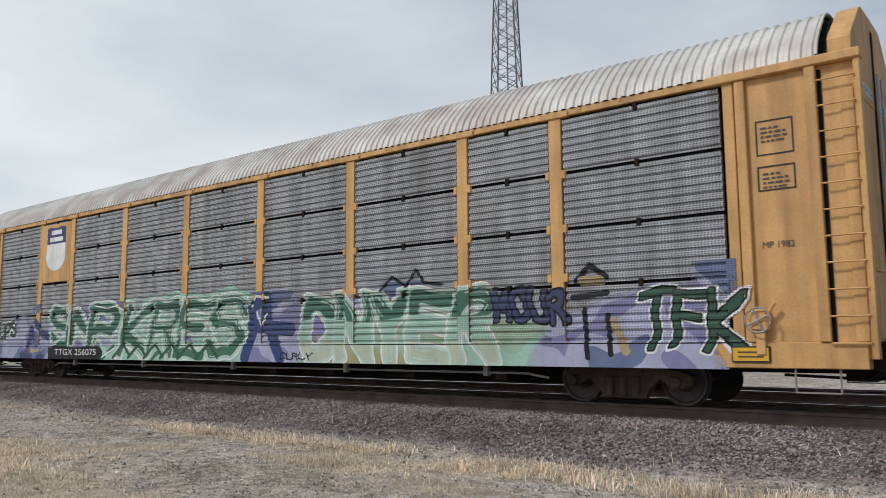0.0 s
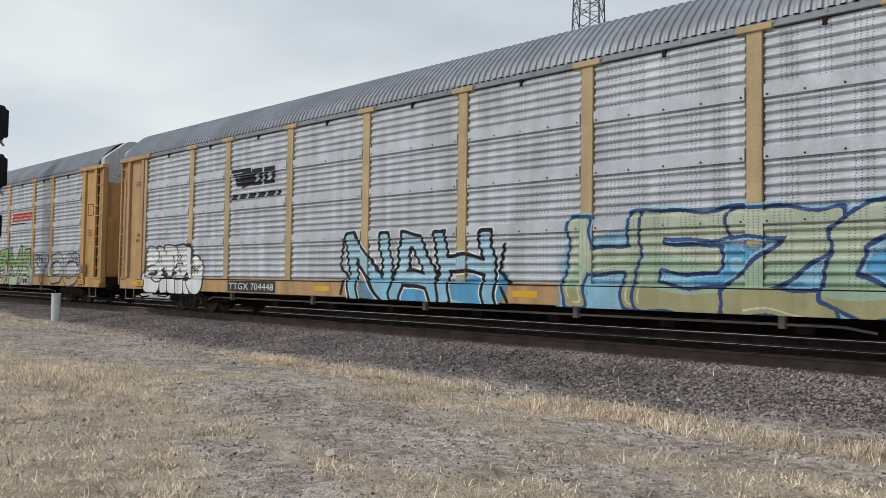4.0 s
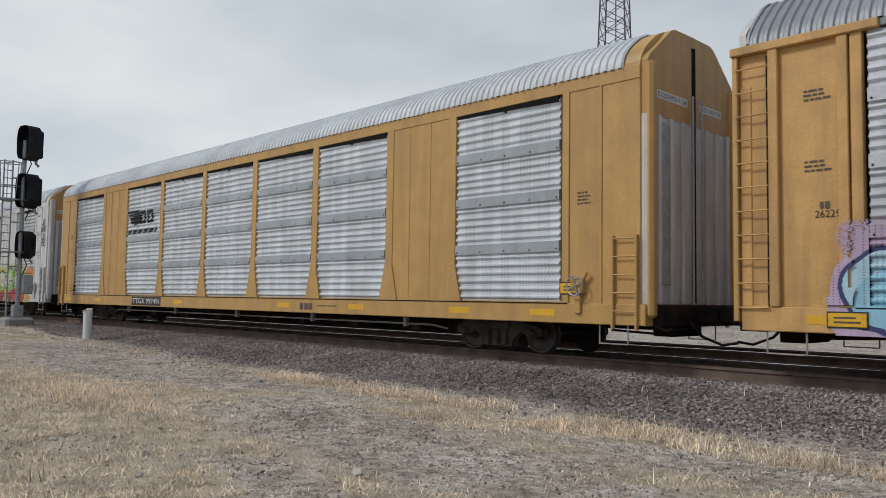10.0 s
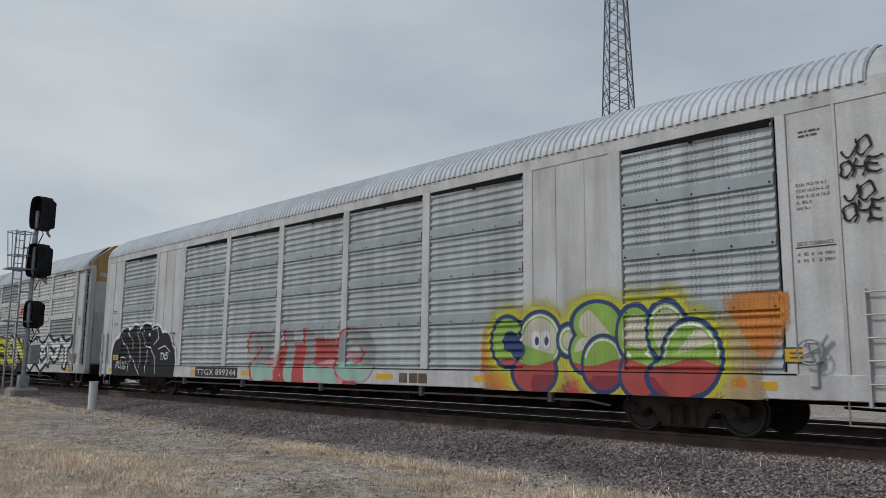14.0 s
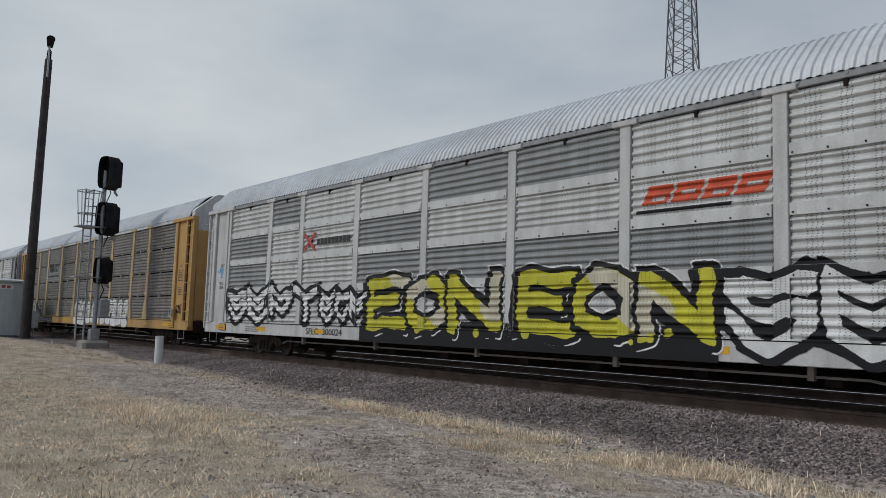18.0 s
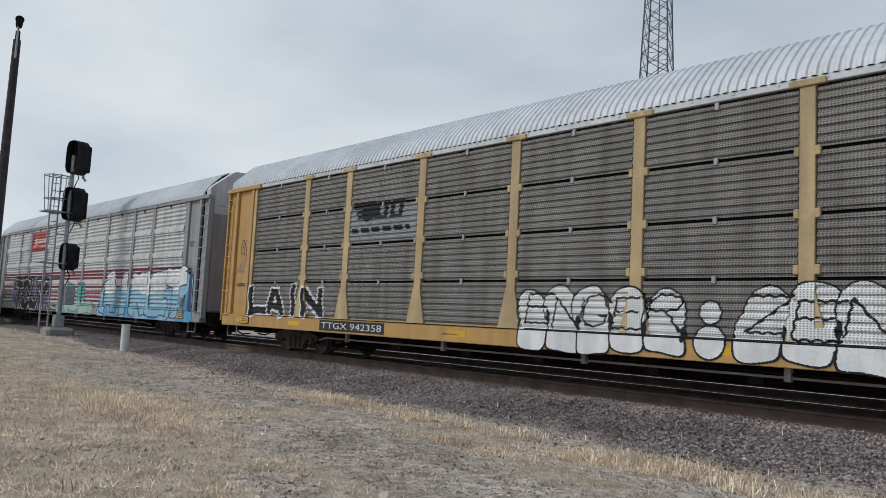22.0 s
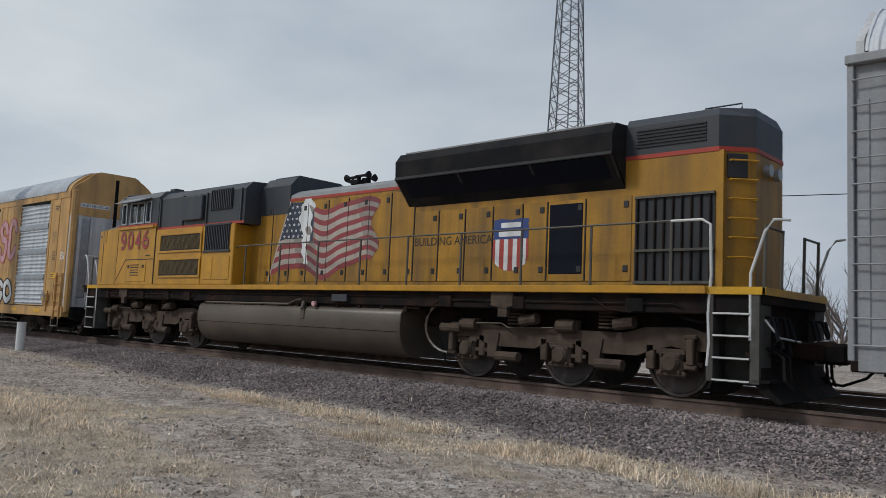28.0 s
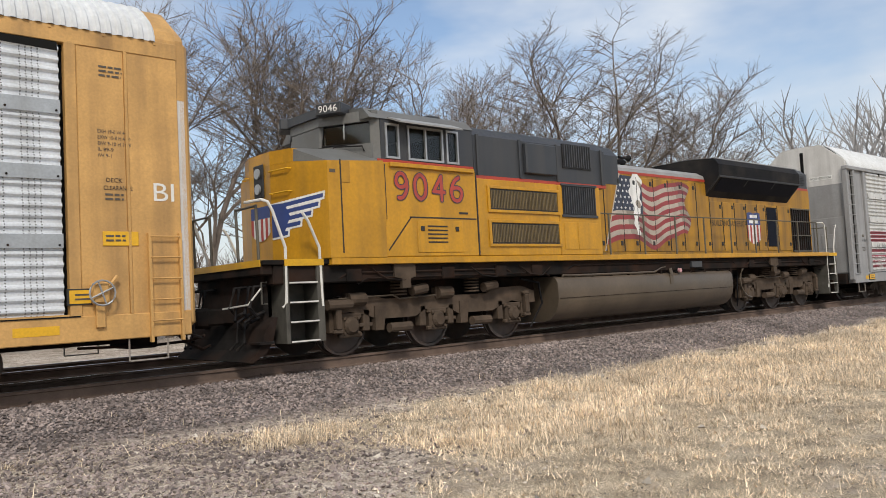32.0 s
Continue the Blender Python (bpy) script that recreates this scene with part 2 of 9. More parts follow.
# ---- mesh helpers ----
class Geo:
    """Gathers vertices and faces of one mesh."""

    def __init__(self):
        self.v, self.f, self.m = [], [], []

    def add(self, verts, faces, slot=0):
        n = len(self.v)
        self.v += [tuple(p) for p in verts]
        self.f += [tuple(i + n for i in q) for q in faces]
        self.m += [slot] * len(faces)
        return self

    def box(self, x0, x1, y0, y1, z0, z1, c=0.0, slot=0):
        """A box; c: width of the chamfer on its edges."""
        if c <= 0:
            return self.add([(x, y, z) for x in (x0, x1) for y in (y0, y1) for z in (z0, z1)],
                            [(0, 1, 3, 2), (4, 6, 7, 5), (0, 4, 5, 1), (2, 3, 7, 6), (0, 2, 6, 4), (1, 5, 7, 3)], slot)
        lo, hi = (x0, y0, z0), (x1, y1, z1)
        vs, ix = [], {}
        for i in range(8):
            s = [(i >> 2) & 1, (i >> 1) & 1, i & 1]
            for a in range(3):
                q = []
                for b in range(3):
                    e = hi[b] if s[b] else lo[b]
                    if b != a:
                        e += -c if s[b] else c
                    q.append(e)
                ix[i, a] = len(vs)
                vs.append(q)
        fs = []
        for a in range(3):
            b, d = (a + 1) % 3, (a + 2) % 3
            bit = lambda k, n: n << (2 - k)
            for s in (0, 1):
                ring = [bit(a, s) + bit(b, p) + bit(d, q) for p, q in ((0, 0), (1, 0), (1, 1), (0, 1))]
                f = [ix[i, a] for i in ring]
                fs.append(f if s else f[::-1])
            for p in (0, 1):
                for q in (0, 1):
                    i0, i1 = bit(b, p) + bit(d, q), bit(a, 1) + bit(b, p) + bit(d, q)
                    f = [ix[i0, b], ix[i1, b], ix[i1, d], ix[i0, d]]
                    fs.append(f if (p == q) else f[::-1])
        for i in range(8):
            par = ((i >> 2) + (i >> 1) + i) & 1
            f = [ix[i, 0], ix[i, 1], ix[i, 2]]
            fs.append(f if par else f[::-1])
        return self.add(vs, fs, slot)

    def prism(self, poly, a0, a1, axis="y", slot=0):
        """A polygon drawn out: axis y: (x, z) points, axis x: (y, z), axis z: (x, y)."""
        n = len(poly)
        put = {"y": lambda p, a: (p[0], a, p[1]), "x": lambda p, a: (a, p[0], p[1]), "z": lambda p, a: (p[0], p[1], a)}[axis]
        vs = [put(p, a0) for p in poly] + [put(p, a1) for p in poly]
        fs = [tuple(range(n)), tuple(range(2 * n - 1, n - 1, -1))]
        fs += [(i, (i + n), (i + 1) % n + n, (i + 1) % n) for i in range(n)]
        return self.add(vs, fs, slot)

    def tube(self, path, r, sides=8, r2=None, slot=0, caps=True):
        """A round bar along a path of points, thinning from r to r2."""
        path = [Vector(p) for p in path]
        r2 = r if r2 is None else r2
        rings = []
        for i, p in enumerate(path):
            d = (path[min(i + 1, len(path) - 1)] - path[max(i - 1, 0)]).normalized()
            up = Vector((0, 0, 1)) if abs(d.z) < 0.9 else Vector((1, 0, 0))
            s = d.cross(up).normalized()
            t = s.cross(d)
            k = r + (r2 - r) * i / max(1, len(path) - 1)
            rings.append([p + (s * math.cos(a) + t * math.sin(a)) * k for a in [2 * math.pi * j / sides for j in range(sides)]])
        vs = [q for ring in rings for q in ring]
        fs = []
        for i in range(len(path) - 1):
            for j in range(sides):
                a, b = i * sides + j, i * sides + (j + 1) % sides
                fs.append((a, b, b + sides, a + sides))
        if caps:
            fs.append(tuple(range(sides - 1, -1, -1)))
            fs.append(tuple(range(len(vs) - sides, len(vs))))
        return self.add(vs, fs, slot)

    def lathe(self, prof, cx, cz, sides=20, slot=0):
        """Turned about the y axis through (cx, cz): prof: (y, radius)."""
        vs = [(cx + r * math.cos(a), y, cz + r * math.sin(a)) for y, r in prof for a in [2 * math.pi * j / sides for j in range(sides)]]
        fs = [(i * sides + j, i * sides + (j + 1) % sides, (i + 1) * sides + (j + 1) % sides, (i + 1) * sides + j)
              for i in range(len(prof) - 1) for j in range(sides)]
        fs += [tuple(range(sides - 1, -1, -1)), tuple(range(len(vs) - sides, len(vs)))]
        return self.add(vs, fs, slot)

    def mesh(self, name, mats, smooth=False):
        me = bpy.data.meshes.new(name)
        me.from_pydata(self.v, [], self.f)
        for m in (mats if isinstance(mats, (list, tuple)) else [mats]):
            me.materials.append(m)
        me.polygons.foreach_set("material_index", self.m)
        if smooth:
            me.polygons.foreach_set("use_smooth", [True] * len(self.f))
            me.set_sharp_from_angle(angle=radians(40))
        me.update()
        return me


def thing(name, label, category, x=0, y=0, z=0, group="", kind=""):
    ob = new(name)
    ob.location = (x, y, z)
    return tagged(ob, label, category, group, kind)


def part(name, geo, mats, parent, label="", smooth=False, at=None):
    """One mesh object under a thing or a part; geo: a Geo or a mesh that is shared."""
    me = geo.mesh(name, mats, smooth) if isinstance(geo, Geo) else geo
    ob = new(name, me)
    ob.parent = parent
    if at is not None:
        ob.matrix_basis = at
    if label:
        ob["label"] = label
    return ob


def solo(name, geo, mats, label, category, group="", kind="", smooth=False, at=None):
    ob = new(name, geo.mesh(name, mats, smooth) if isinstance(geo, Geo) else geo)
    if at is not None:
        ob.matrix_basis = at
    return tagged(ob, label, category, group, kind)


GLYPH = {}


def text_mesh(body, mat, spacing=1.0):
    """A flat mesh of the words with the built-in font, cap height about 0.7, standing in the xz plane, facing -y."""
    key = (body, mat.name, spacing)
    if key not in GLYPH:
        cu = bpy.data.curves.new("lettering", "FONT")
        cu.body, cu.align_x, cu.align_y, cu.space_character = body, "CENTER", "CENTER", spacing
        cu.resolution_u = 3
        ob = bpy.data.objects.new("lettering", cu)
        me = bpy.data.meshes.new_from_object(ob)
        bpy.data.objects.remove(ob)
        me.transform(Matrix.Rotation(math.pi / 2, 4, "X"))
        me.materials.clear()
        me.materials.append(mat)
        GLYPH[key] = me
    return GLYPH[key]


def text(body, x, y, z, width, height, mat, parent, name="lettering", label="", turn=0.0):
    """Words that fill width and height, centred at x, z on the plane y."""
    me = text_mesh(body, mat)
    vs = np.array([v.co for v in me.vertices])
    w, h = np.ptp(vs[:, 0]), np.ptp(vs[:, 2])
    cx, cz = vs[:, 0].mean() * 0 + (vs[:, 0].max() + vs[:, 0].min()) / 2, (vs[:, 2].max() + vs[:, 2].min()) / 2
    m = pose(x, y, z, 0, turn, 0) @ Matrix.Diagonal((width / w, 1, height / h, 1)) @ Matrix.Translation((-cx, 0, -cz))
    return part(name, me, None, parent, label, at=m)


# ---- ground ----
YC = 12.73          # middle of the near track
YC2 = 17.05         # middle of the far track


def smooth_step(a, b, x):
    t = np.clip((x - a) / (b - a), 0, 1)
    return t * t * (3 - 2 * t)


def wavy(x, y, s, k=0.0):
    return (np.sin(x * s + 1.3 * np.sin(y * s * 0.7 + k) + k) + np.sin(y * s * 1.3 + 1.7 * np.sin(x * s * 0.6 - k) + 2 * k)) / 2


def ground_z(x, y):
    """Height of the ground: level dirt, rising a little up the line, with the bed of the tracks on it."""
    base = -0.52 + 0.28 * smooth_step(-14, -34, x) + 0.03 * wavy(x, y, 0.5) + 0.015 * wavy(x, y, 1.9, 2.0)
    toe = 9.05 + 0.25 * wavy(x, y * 0, 0.55, 1.0)
    bed = smooth_step(toe, 11.3, y) * (1 - smooth_step(20.4, 23.5, y))
    return base * (1 - bed) + (-0.215) * bed


BARE = ((-18.5, 7.2, 4.8, 1.1, 0.75), (-13.4, 7.3, 2.0, 0.6, 0.45), (-8.9, 6.4, 1.3, 0.6, 0.8), (-7.2, 5.7, 1.4, 0.7, 0.8), (-5.5, 5.2, 1.2, 0.6, 0.7), (-15.0, 6.9, 2.2, 0.7, 0.6),
        (3.2, 6.7, 1.5, 1.5, 0.8), (0.6, 7.9, 2.6, 0.8, 0.5), (-5.4, 3.6, 1.2, 0.3, 0.45), (-10.8, 5.0, 1.2, 0.3, 0.25), (-10.2, 7.6, 1.6, 0.35, 0.7), (-7.0, 8.4, 0.7, 0.5, 0.5), (-3.9, 7.3, 1.6, 0.35, 0.6), (-2.2, 5.2, 1.3, 0.4, 0.5))
TUFTS = ((-11.6, 8.3, 2.6, 0.38), (-8.4, 8.45, 1.6, 0.36), (-5.4, 8.15, 1.8, 0.5), (-2.6, 8.1, 1.7, 0.5), (-7.8, 7.1, 1.1, 0.35), (-12.6, 4.6, 2.4, 0.8),
         (4.6, 7.9, 0.8, 0.4), (7.0, 6.2, 1.7, 1.3), (12.0, 6.6, 5.0, 1.9), (22.0, 7.0, 9.0, 1.8))


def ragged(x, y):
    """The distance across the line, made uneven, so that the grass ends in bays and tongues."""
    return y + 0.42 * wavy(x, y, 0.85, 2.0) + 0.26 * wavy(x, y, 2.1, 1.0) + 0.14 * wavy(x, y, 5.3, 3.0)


def blob(x, y, bx, by, rx, ry):
    return np.exp(-((x - bx + 0.25 * wavy(x, y, 2.3, bx)) / rx) ** 2 - ((y - by + 0.18 * wavy(x, y, 1.9, by)) / ry) ** 2)


def grass_share(x, y):
    """How grassy the ground is, 0 to 1."""
    n = 0.80 + 0.14 * wavy(x, y, 0.55, 0.6) + 0.14 * wavy(x, y, 1.3, 3.1) + 0.14 * wavy(x, y, 3.3, 1.1)
    for bx, by, rx, ry, k in BARE:
        n = n - 1.35 * k * blob(x, y, bx, by, 1.15 * rx, 1.2 * ry)
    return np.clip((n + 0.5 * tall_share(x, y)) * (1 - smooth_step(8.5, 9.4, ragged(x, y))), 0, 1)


def tall_share(x, y):
    """Where the grass stands in taller tufts."""
    n = 0.0 * x
    for bx, by, rx, ry in TUFTS:
        n = np.maximum(n, blob(x, y, bx, by, rx, ry))
    return n


def axis(lo, hi, step, far):
    mid = np.arange(lo, hi + step / 2, step)
    out, k, d = [], step, 0.0
    while d < far:
        k *= 1.35
        d += k
        out.append(d)
    return np.concatenate([lo - np.array(out[::-1]), mid, hi + np.array(out)])


gx, gy = axis(-50, 36, 0.22, 3500), axis(-4, 24, 0.2, 3500)
GX, GY = np.meshgrid(gx, gy)
GZ = ground_z(GX, GY)
g_rng = np.random.default_rng(3)
GZ = GZ + g_rng.normal(0, 0.006, GZ.shape) * (np.abs(GX) < 60)
nxg, nyg = len(gx), len(gy)
verts = np.stack([GX, GY, GZ], -1).reshape(-1, 3)
idx = np.arange(nxg * nyg).reshape(nyg, nxg)
quads = np.stack([idx[:-1, :-1], idx[:-1, 1:], idx[1:, 1:], idx[1:, :-1]], -1).reshape(-1, 4)
me = bpy.data.meshes.new("ground")
me.from_pydata(verts.tolist(), [], quads.tolist())
share = me.attributes.new("grassy", "FLOAT", "POINT")
share.data.foreach_set("value", grass_share(GX, GY).reshape(-1).astype(np.float32))
bedm = smooth_step(8.95, 9.75, GY + 0.3 * wavy(GX, GY, 1.1)) * (1 - smooth_step(21.5, 23.5, GY))
bed_a = me.attributes.new("gravelly", "FLOAT", "POINT")
bed_a.data.foreach_set("value", bedm.reshape(-1).astype(np.float32))
# shade under the train and between the tracks, put into the stone's colour
track_shade = me.attributes.new("track_shade", "FLOAT", "POINT")
track_shade.data.foreach_set("value", np.maximum(smooth_step(YC - 0.95, YC - 0.75, GY) * (1 - smooth_step(YC + 0.8, YC + 1.0, GY)), np.maximum(0.55 * smooth_step(YC, YC + 0.9, GY) * (1 - smooth_step(YC2, YC2 + 2.0, GY)), smooth_step(YC2 - 0.95, YC2 - 0.75, GY) * (1 - smooth_step(YC2 + 0.8, YC2 + 1.0, GY)))).reshape(-1).astype(np.float32))
me.polygons.foreach_set("use_smooth", [True] * len(me.polygons))


def ground_material():
    m = bpy.data.materials.new("dirt_and_dry_grass")
    m.use_nodes = True
    N, L = m.node_tree.nodes, m.node_tree.links
    bs = N["Principled BSDF"]
    bs.inputs["Roughness"].default_value = 0.95
    bs.inputs["Specular IOR Level"].default_value = 0.2
    co = N.new("ShaderNodeTexCoord")

    def nz(scale, detail, rough=0.6):
        n = N.new("ShaderNodeTexNoise")
        n.inputs["Scale"].default_value, n.inputs["Detail"].default_value, n.inputs["Roughness"].default_value = scale, detail, rough
        L.new(co.outputs["Object"], n.inputs["Vector"])
        return n.outputs["Fac"]

    def ramp(src, stops):
        r = N.new("ShaderNodeValToRGB")
        while len(r.color_ramp.elements) < len(stops):
            r.color_ramp.elements.new(0.5)
        for e, (p, c) in zip(r.color_ramp.elements, stops):
            e.position, e.color = p, (*c, 1)
        L.new(src, r.inputs["Fac"])
        return r.outputs["Color"]

    def mix(f, a, b, blend="MIX"):
        x = N.new("ShaderNodeMix")
        x.data_type, x.blend_type = "RGBA", blend
        for s, v in (("Factor", f), ("A", a), ("B", b)):
            if isinstance(v, float):
                x.inputs[s].default_value = v
            else:
                L.new(v, x.inputs[s])
        return x.outputs["Result"]
    vor = N.new("ShaderNodeTexVoronoi")
    vor.inputs["Scale"].default_value = 32.0
    L.new(co.outputs["Object"], vor.inputs["Vector"])
    stone = ramp(vor.outputs["Color"], [(0.1, (0.035, 0.030, 0.029)), (0.5, (0.13, 0.112, 0.108)), (0.9, (0.31, 0.275, 0.265))])
    dirt = ramp(nz(0.9, 8), [(0.3, (0.33, 0.275, 0.22)), (0.5, (0.50, 0.43, 0.365)), (0.7, (0.62, 0.55, 0.485))])
    dirt = mix(0.9, dirt, ramp(nz(42, 7, 0.75), [(0.36, (0.22, 0.21, 0.20)), (0.5, (0.9, 0.9, 0.9)), (0.64, (1.6, 1.6, 1.6))]), "MULTIPLY")
    dirt = mix(0.8, dirt, ramp(nz(7, 6), [(0.36, (0.42, 0.39, 0.36)), (0.6, (1.15, 1.15, 1.15))]), "MULTIPLY")
    straw = ramp(nz(2.2, 9), [(0.28, (0.21, 0.165, 0.12)), (0.5, (0.43, 0.355, 0.26)), (0.72, (0.64, 0.54, 0.41))])
    straw = mix(0.9, straw, ramp(nz(70, 6, 0.75), [(0.38, (0.12, 0.11, 0.10)), (0.5, (0.85, 0.85, 0.85)), (0.62, (1.75, 1.75, 1.75))]), "MULTIPLY")
    a1, a2 = N.new("ShaderNodeAttribute"), N.new("ShaderNodeAttribute")
    a1.attribute_name, a2.attribute_name = "grassy", "gravelly"
    edge = N.new("ShaderNodeMath"); edge.operation = "MULTIPLY_ADD"
    edge.inputs[1].default_value, edge.inputs[2].default_value = 0.7, -0.35
    L.new(nz(5, 6), edge.inputs[0])
    sm = N.new("ShaderNodeMath"); sm.operation = "ADD"
    L.new(a1.outputs["Fac"], sm.inputs[0]); L.new(edge.outputs[0], sm.inputs[1])
    k = ramp(sm.outputs[0], [(0.35, (0, 0, 0)), (0.65, (1, 1, 1))])
    col = mix(k, dirt, straw)
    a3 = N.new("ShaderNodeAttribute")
    a3.attribute_name = "track_shade"
    # near-black version of the stone that carries the painted shade
    shaded_stone = mix(0.9, stone, ramp(nz(3, 4), [(0.3, (0.06, 0.055, 0.05)), (0.7, (0.14, 0.13, 0.12))]), "MULTIPLY")
    stone = mix(a3.outputs["Fac"], stone, shaded_stone)
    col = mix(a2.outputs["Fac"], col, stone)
    L.new(col, bs.inputs["Base Color"])
    bu = N.new("ShaderNodeBump")
    bu.inputs["Strength"].default_value, bu.inputs["Distance"].default_value = 0.7, 0.03
    L.new(nz(28, 7, 0.7), bu.inputs["Height"])
    L.new(bu.outputs["Normal"], bs.inputs["Normal"])
    return m


me.materials.append(ground_material())
tagged(new("ground", me), "dry straw-coloured grass and grey dirt beside the gravel track bed", "ground", kind="structure")


def rail_geo(x0, x1, y):
    """One rail, its top at z 0: foot, web, head; the running surface is the second material."""
    g = Geo()
    half = [(-0.078, -0.205), (-0.078, -0.19), (-0.014, -0.165), (-0.012, -0.055), (-0.038, -0.045), (-0.038, -0.006)]
    prof = half + [(-a, b) for a, b in half[::-1]]
    g.prism([(y + a, b) for a, b in prof], x0, x1, "x")
    g.prism([(y - 0.034, -0.005), (y - 0.026, 0.0), (y + 0.026, 0.0), (y + 0.034, -0.005)], x0, x1, "x", 1)
    return g


for name, yc, lab in (("track_near", YC, "rusty rails on dark wooden ties in grey ballast"), ("track_far", YC2, "second pair of rails beyond the near track")):
    tr = thing(name, lab, "railway track", kind="structure")
    for s in (-1, 1):
        part("rail", rail_geo(-900, 700, yc + s * 0.754), [M["rail_side"], M["rail_dull"] if yc == YC and s < 0 else M["rail_top"]], tr)
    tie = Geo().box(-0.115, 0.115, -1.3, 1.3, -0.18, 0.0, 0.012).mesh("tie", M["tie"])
    plate = Geo().box(-0.1, 0.1, -0.17, 0.17, 0.0, 0.02, 0.004).box(-0.02, 0.02, -0.13, -0.10, 0.0, 0.045).box(-0.02, 0.02, 0.10, 0.13, 0.0, 0.045).mesh("tie_plate", M["rail_side"])
    n_tie = 150 if yc == YC else 100
    for i in range(n_tie):
        x = (-42 if yc == YC else -35) + i * 0.52
        o = part("tie", tie, None, tr, at=pose(x, yc + random.uniform(-.04, .04), -0.225 + random.uniform(-.006, .004), 0, 0, random.uniform(-1, 1)))
        if yc == YC and i % 1 == 0:
            part("tie_plate", plate, None, tr, at=pose(x, yc - 0.754, -0.226))


# ---- autorack cars ----
HALF, SIDE = 13.62, 1.55            # half length of the body, half width
EDGES = [-11.9, -9.04, -7.11, -4.27, -1.43, 1.43, 4.27, 7.11, 9.04, 11.9]
P0, P1 = 0.97, 4.67                 # bottom and top of the side panels
ROOF = [(1.545, 4.80), (1.53, 4.88), (1.47, 5.00), (1.35, 5.15), (1.16, 5.345), (0.97, 5.52), (0.80, 5.625), (0.58, 5.675), (0.0, 5.69)]
ROOF_ROUND = [(1.55, 4.915), (1.545, 4.99), (1.49, 5.13), (1.38, 5.265), (1.20, 5.42), (1.0, 5.555), (0.78, 5.655), (0.5, 5.71), (0.0, 5.72)]


BELTS = (1.99, 2.91, 3.80)         # middles of the flat belts between the tiers of beads
TIERS = [(P0, 1.89), (2.09, 2.81), (3.01, 3.70), (3.90, P1)]


def ribs_banded():
    """Relief of the newer sheets: four tiers of rounded beads with proud flat belts between."""
    pts = []
    for k, (z, top) in enumerate(TIERS):
        n = 6 if k == 0 else 5
        rw = (top - z - 0.02) / n
        for j in range(n):
            a = z + j * rw
            pts += [(a, 0.0), (a + rw * 0.36, 0.0), (a + rw * 0.46, 0.026), (a + rw * 0.60, 0.041), (a + rw * 0.76, 0.040), (a + rw * 0.90, 0.018), (a + rw * 0.985, 0.002)]
        if k < 3:
            pts += [(top - 0.004, 0.0), (top, 0.056), (top + 0.185, 0.060), (top + 0.198, 0.0)]
    return pts + [(P1, 0.0)]


def ribs_fine():
    """Relief of the older sheets: four perforated leaves with a slot between each two."""
    pts, h = [], (P1 - P0) / 4
    for k in range(4):
        z = P0 + k * h
        pts += [(z, -0.03), (z + 0.024, -0.03), (z + 0.026, 0.01)]
        rw = (h - 0.052) / 7
        for j in range(7):
            a = z + 0.026 + j * rw
            pts += [(a + rw * 0.08, 0.008), (a + rw * 0.42, 0.008), (a + rw * 0.46, 0.036), (a + rw * 0.9, 0.036)]
        pts += [(z + h - 0.026, 0.01), (z + h - 0.024, -0.03)]
    return pts + [(P1, -0.03)]


RIBS = {"banded": ribs_banded(), "fine": ribs_fine()}
SHEET_Y = 1.49                      # plane of the sheets


BELT_PAINT = {M[k].name: material("plain_belt_of_" + M[k].name, c, r, me_, var=0.10, dirt=(0.2, 0.19, 0.17), dirt_amount=0.35, streak=True)
              for k, c, r, me_ in (("silver", (0.58, 0.60, 0.64), 0.45, 0.15), ("silver_bright", (0.40, 0.43, 0.46), 0.4, 0.25), ("silver_green", (0.38, 0.42, 0.43), 0.45, 0.2), ("silver_white", (0.66, 0.66, 0.65), 0.42, 0.1))}


def panel_mesh(kind, width, mat):
    key = (kind, round(width, 3), mat.name)
    if key not in GLYPH:
        pts = RIBS[kind]
        n = len(pts)
        cols = [(-width / 2, None), (-width / 2, 0), (width / 2, 0), (width / 2, None)]
        vs = [(x, -SHEET_Y + 0.05 if o is None else -SHEET_Y - d, z) for x, o in cols for z, d in pts]
        g = Geo()
        g.add(vs, [(k * n + i, (k + 1) * n + i, (k + 1) * n + i + 1, k * n + i + 1) for k in range(3) for i in range(n - 1)])
        g.m = [int(min(pts[i][1], pts[i + 1][1]) > 0.05 if kind == "banded" else pts[i][1] < 0 or pts[i + 1][1] < 0) for k in range(3) for i in range(n - 1)]
        GLYPH[key] = g.mesh("side_panel", [mat, BELT_PAINT[mat.name] if kind == "banded" else M["gap_black"]])
    return GLYPH[key]


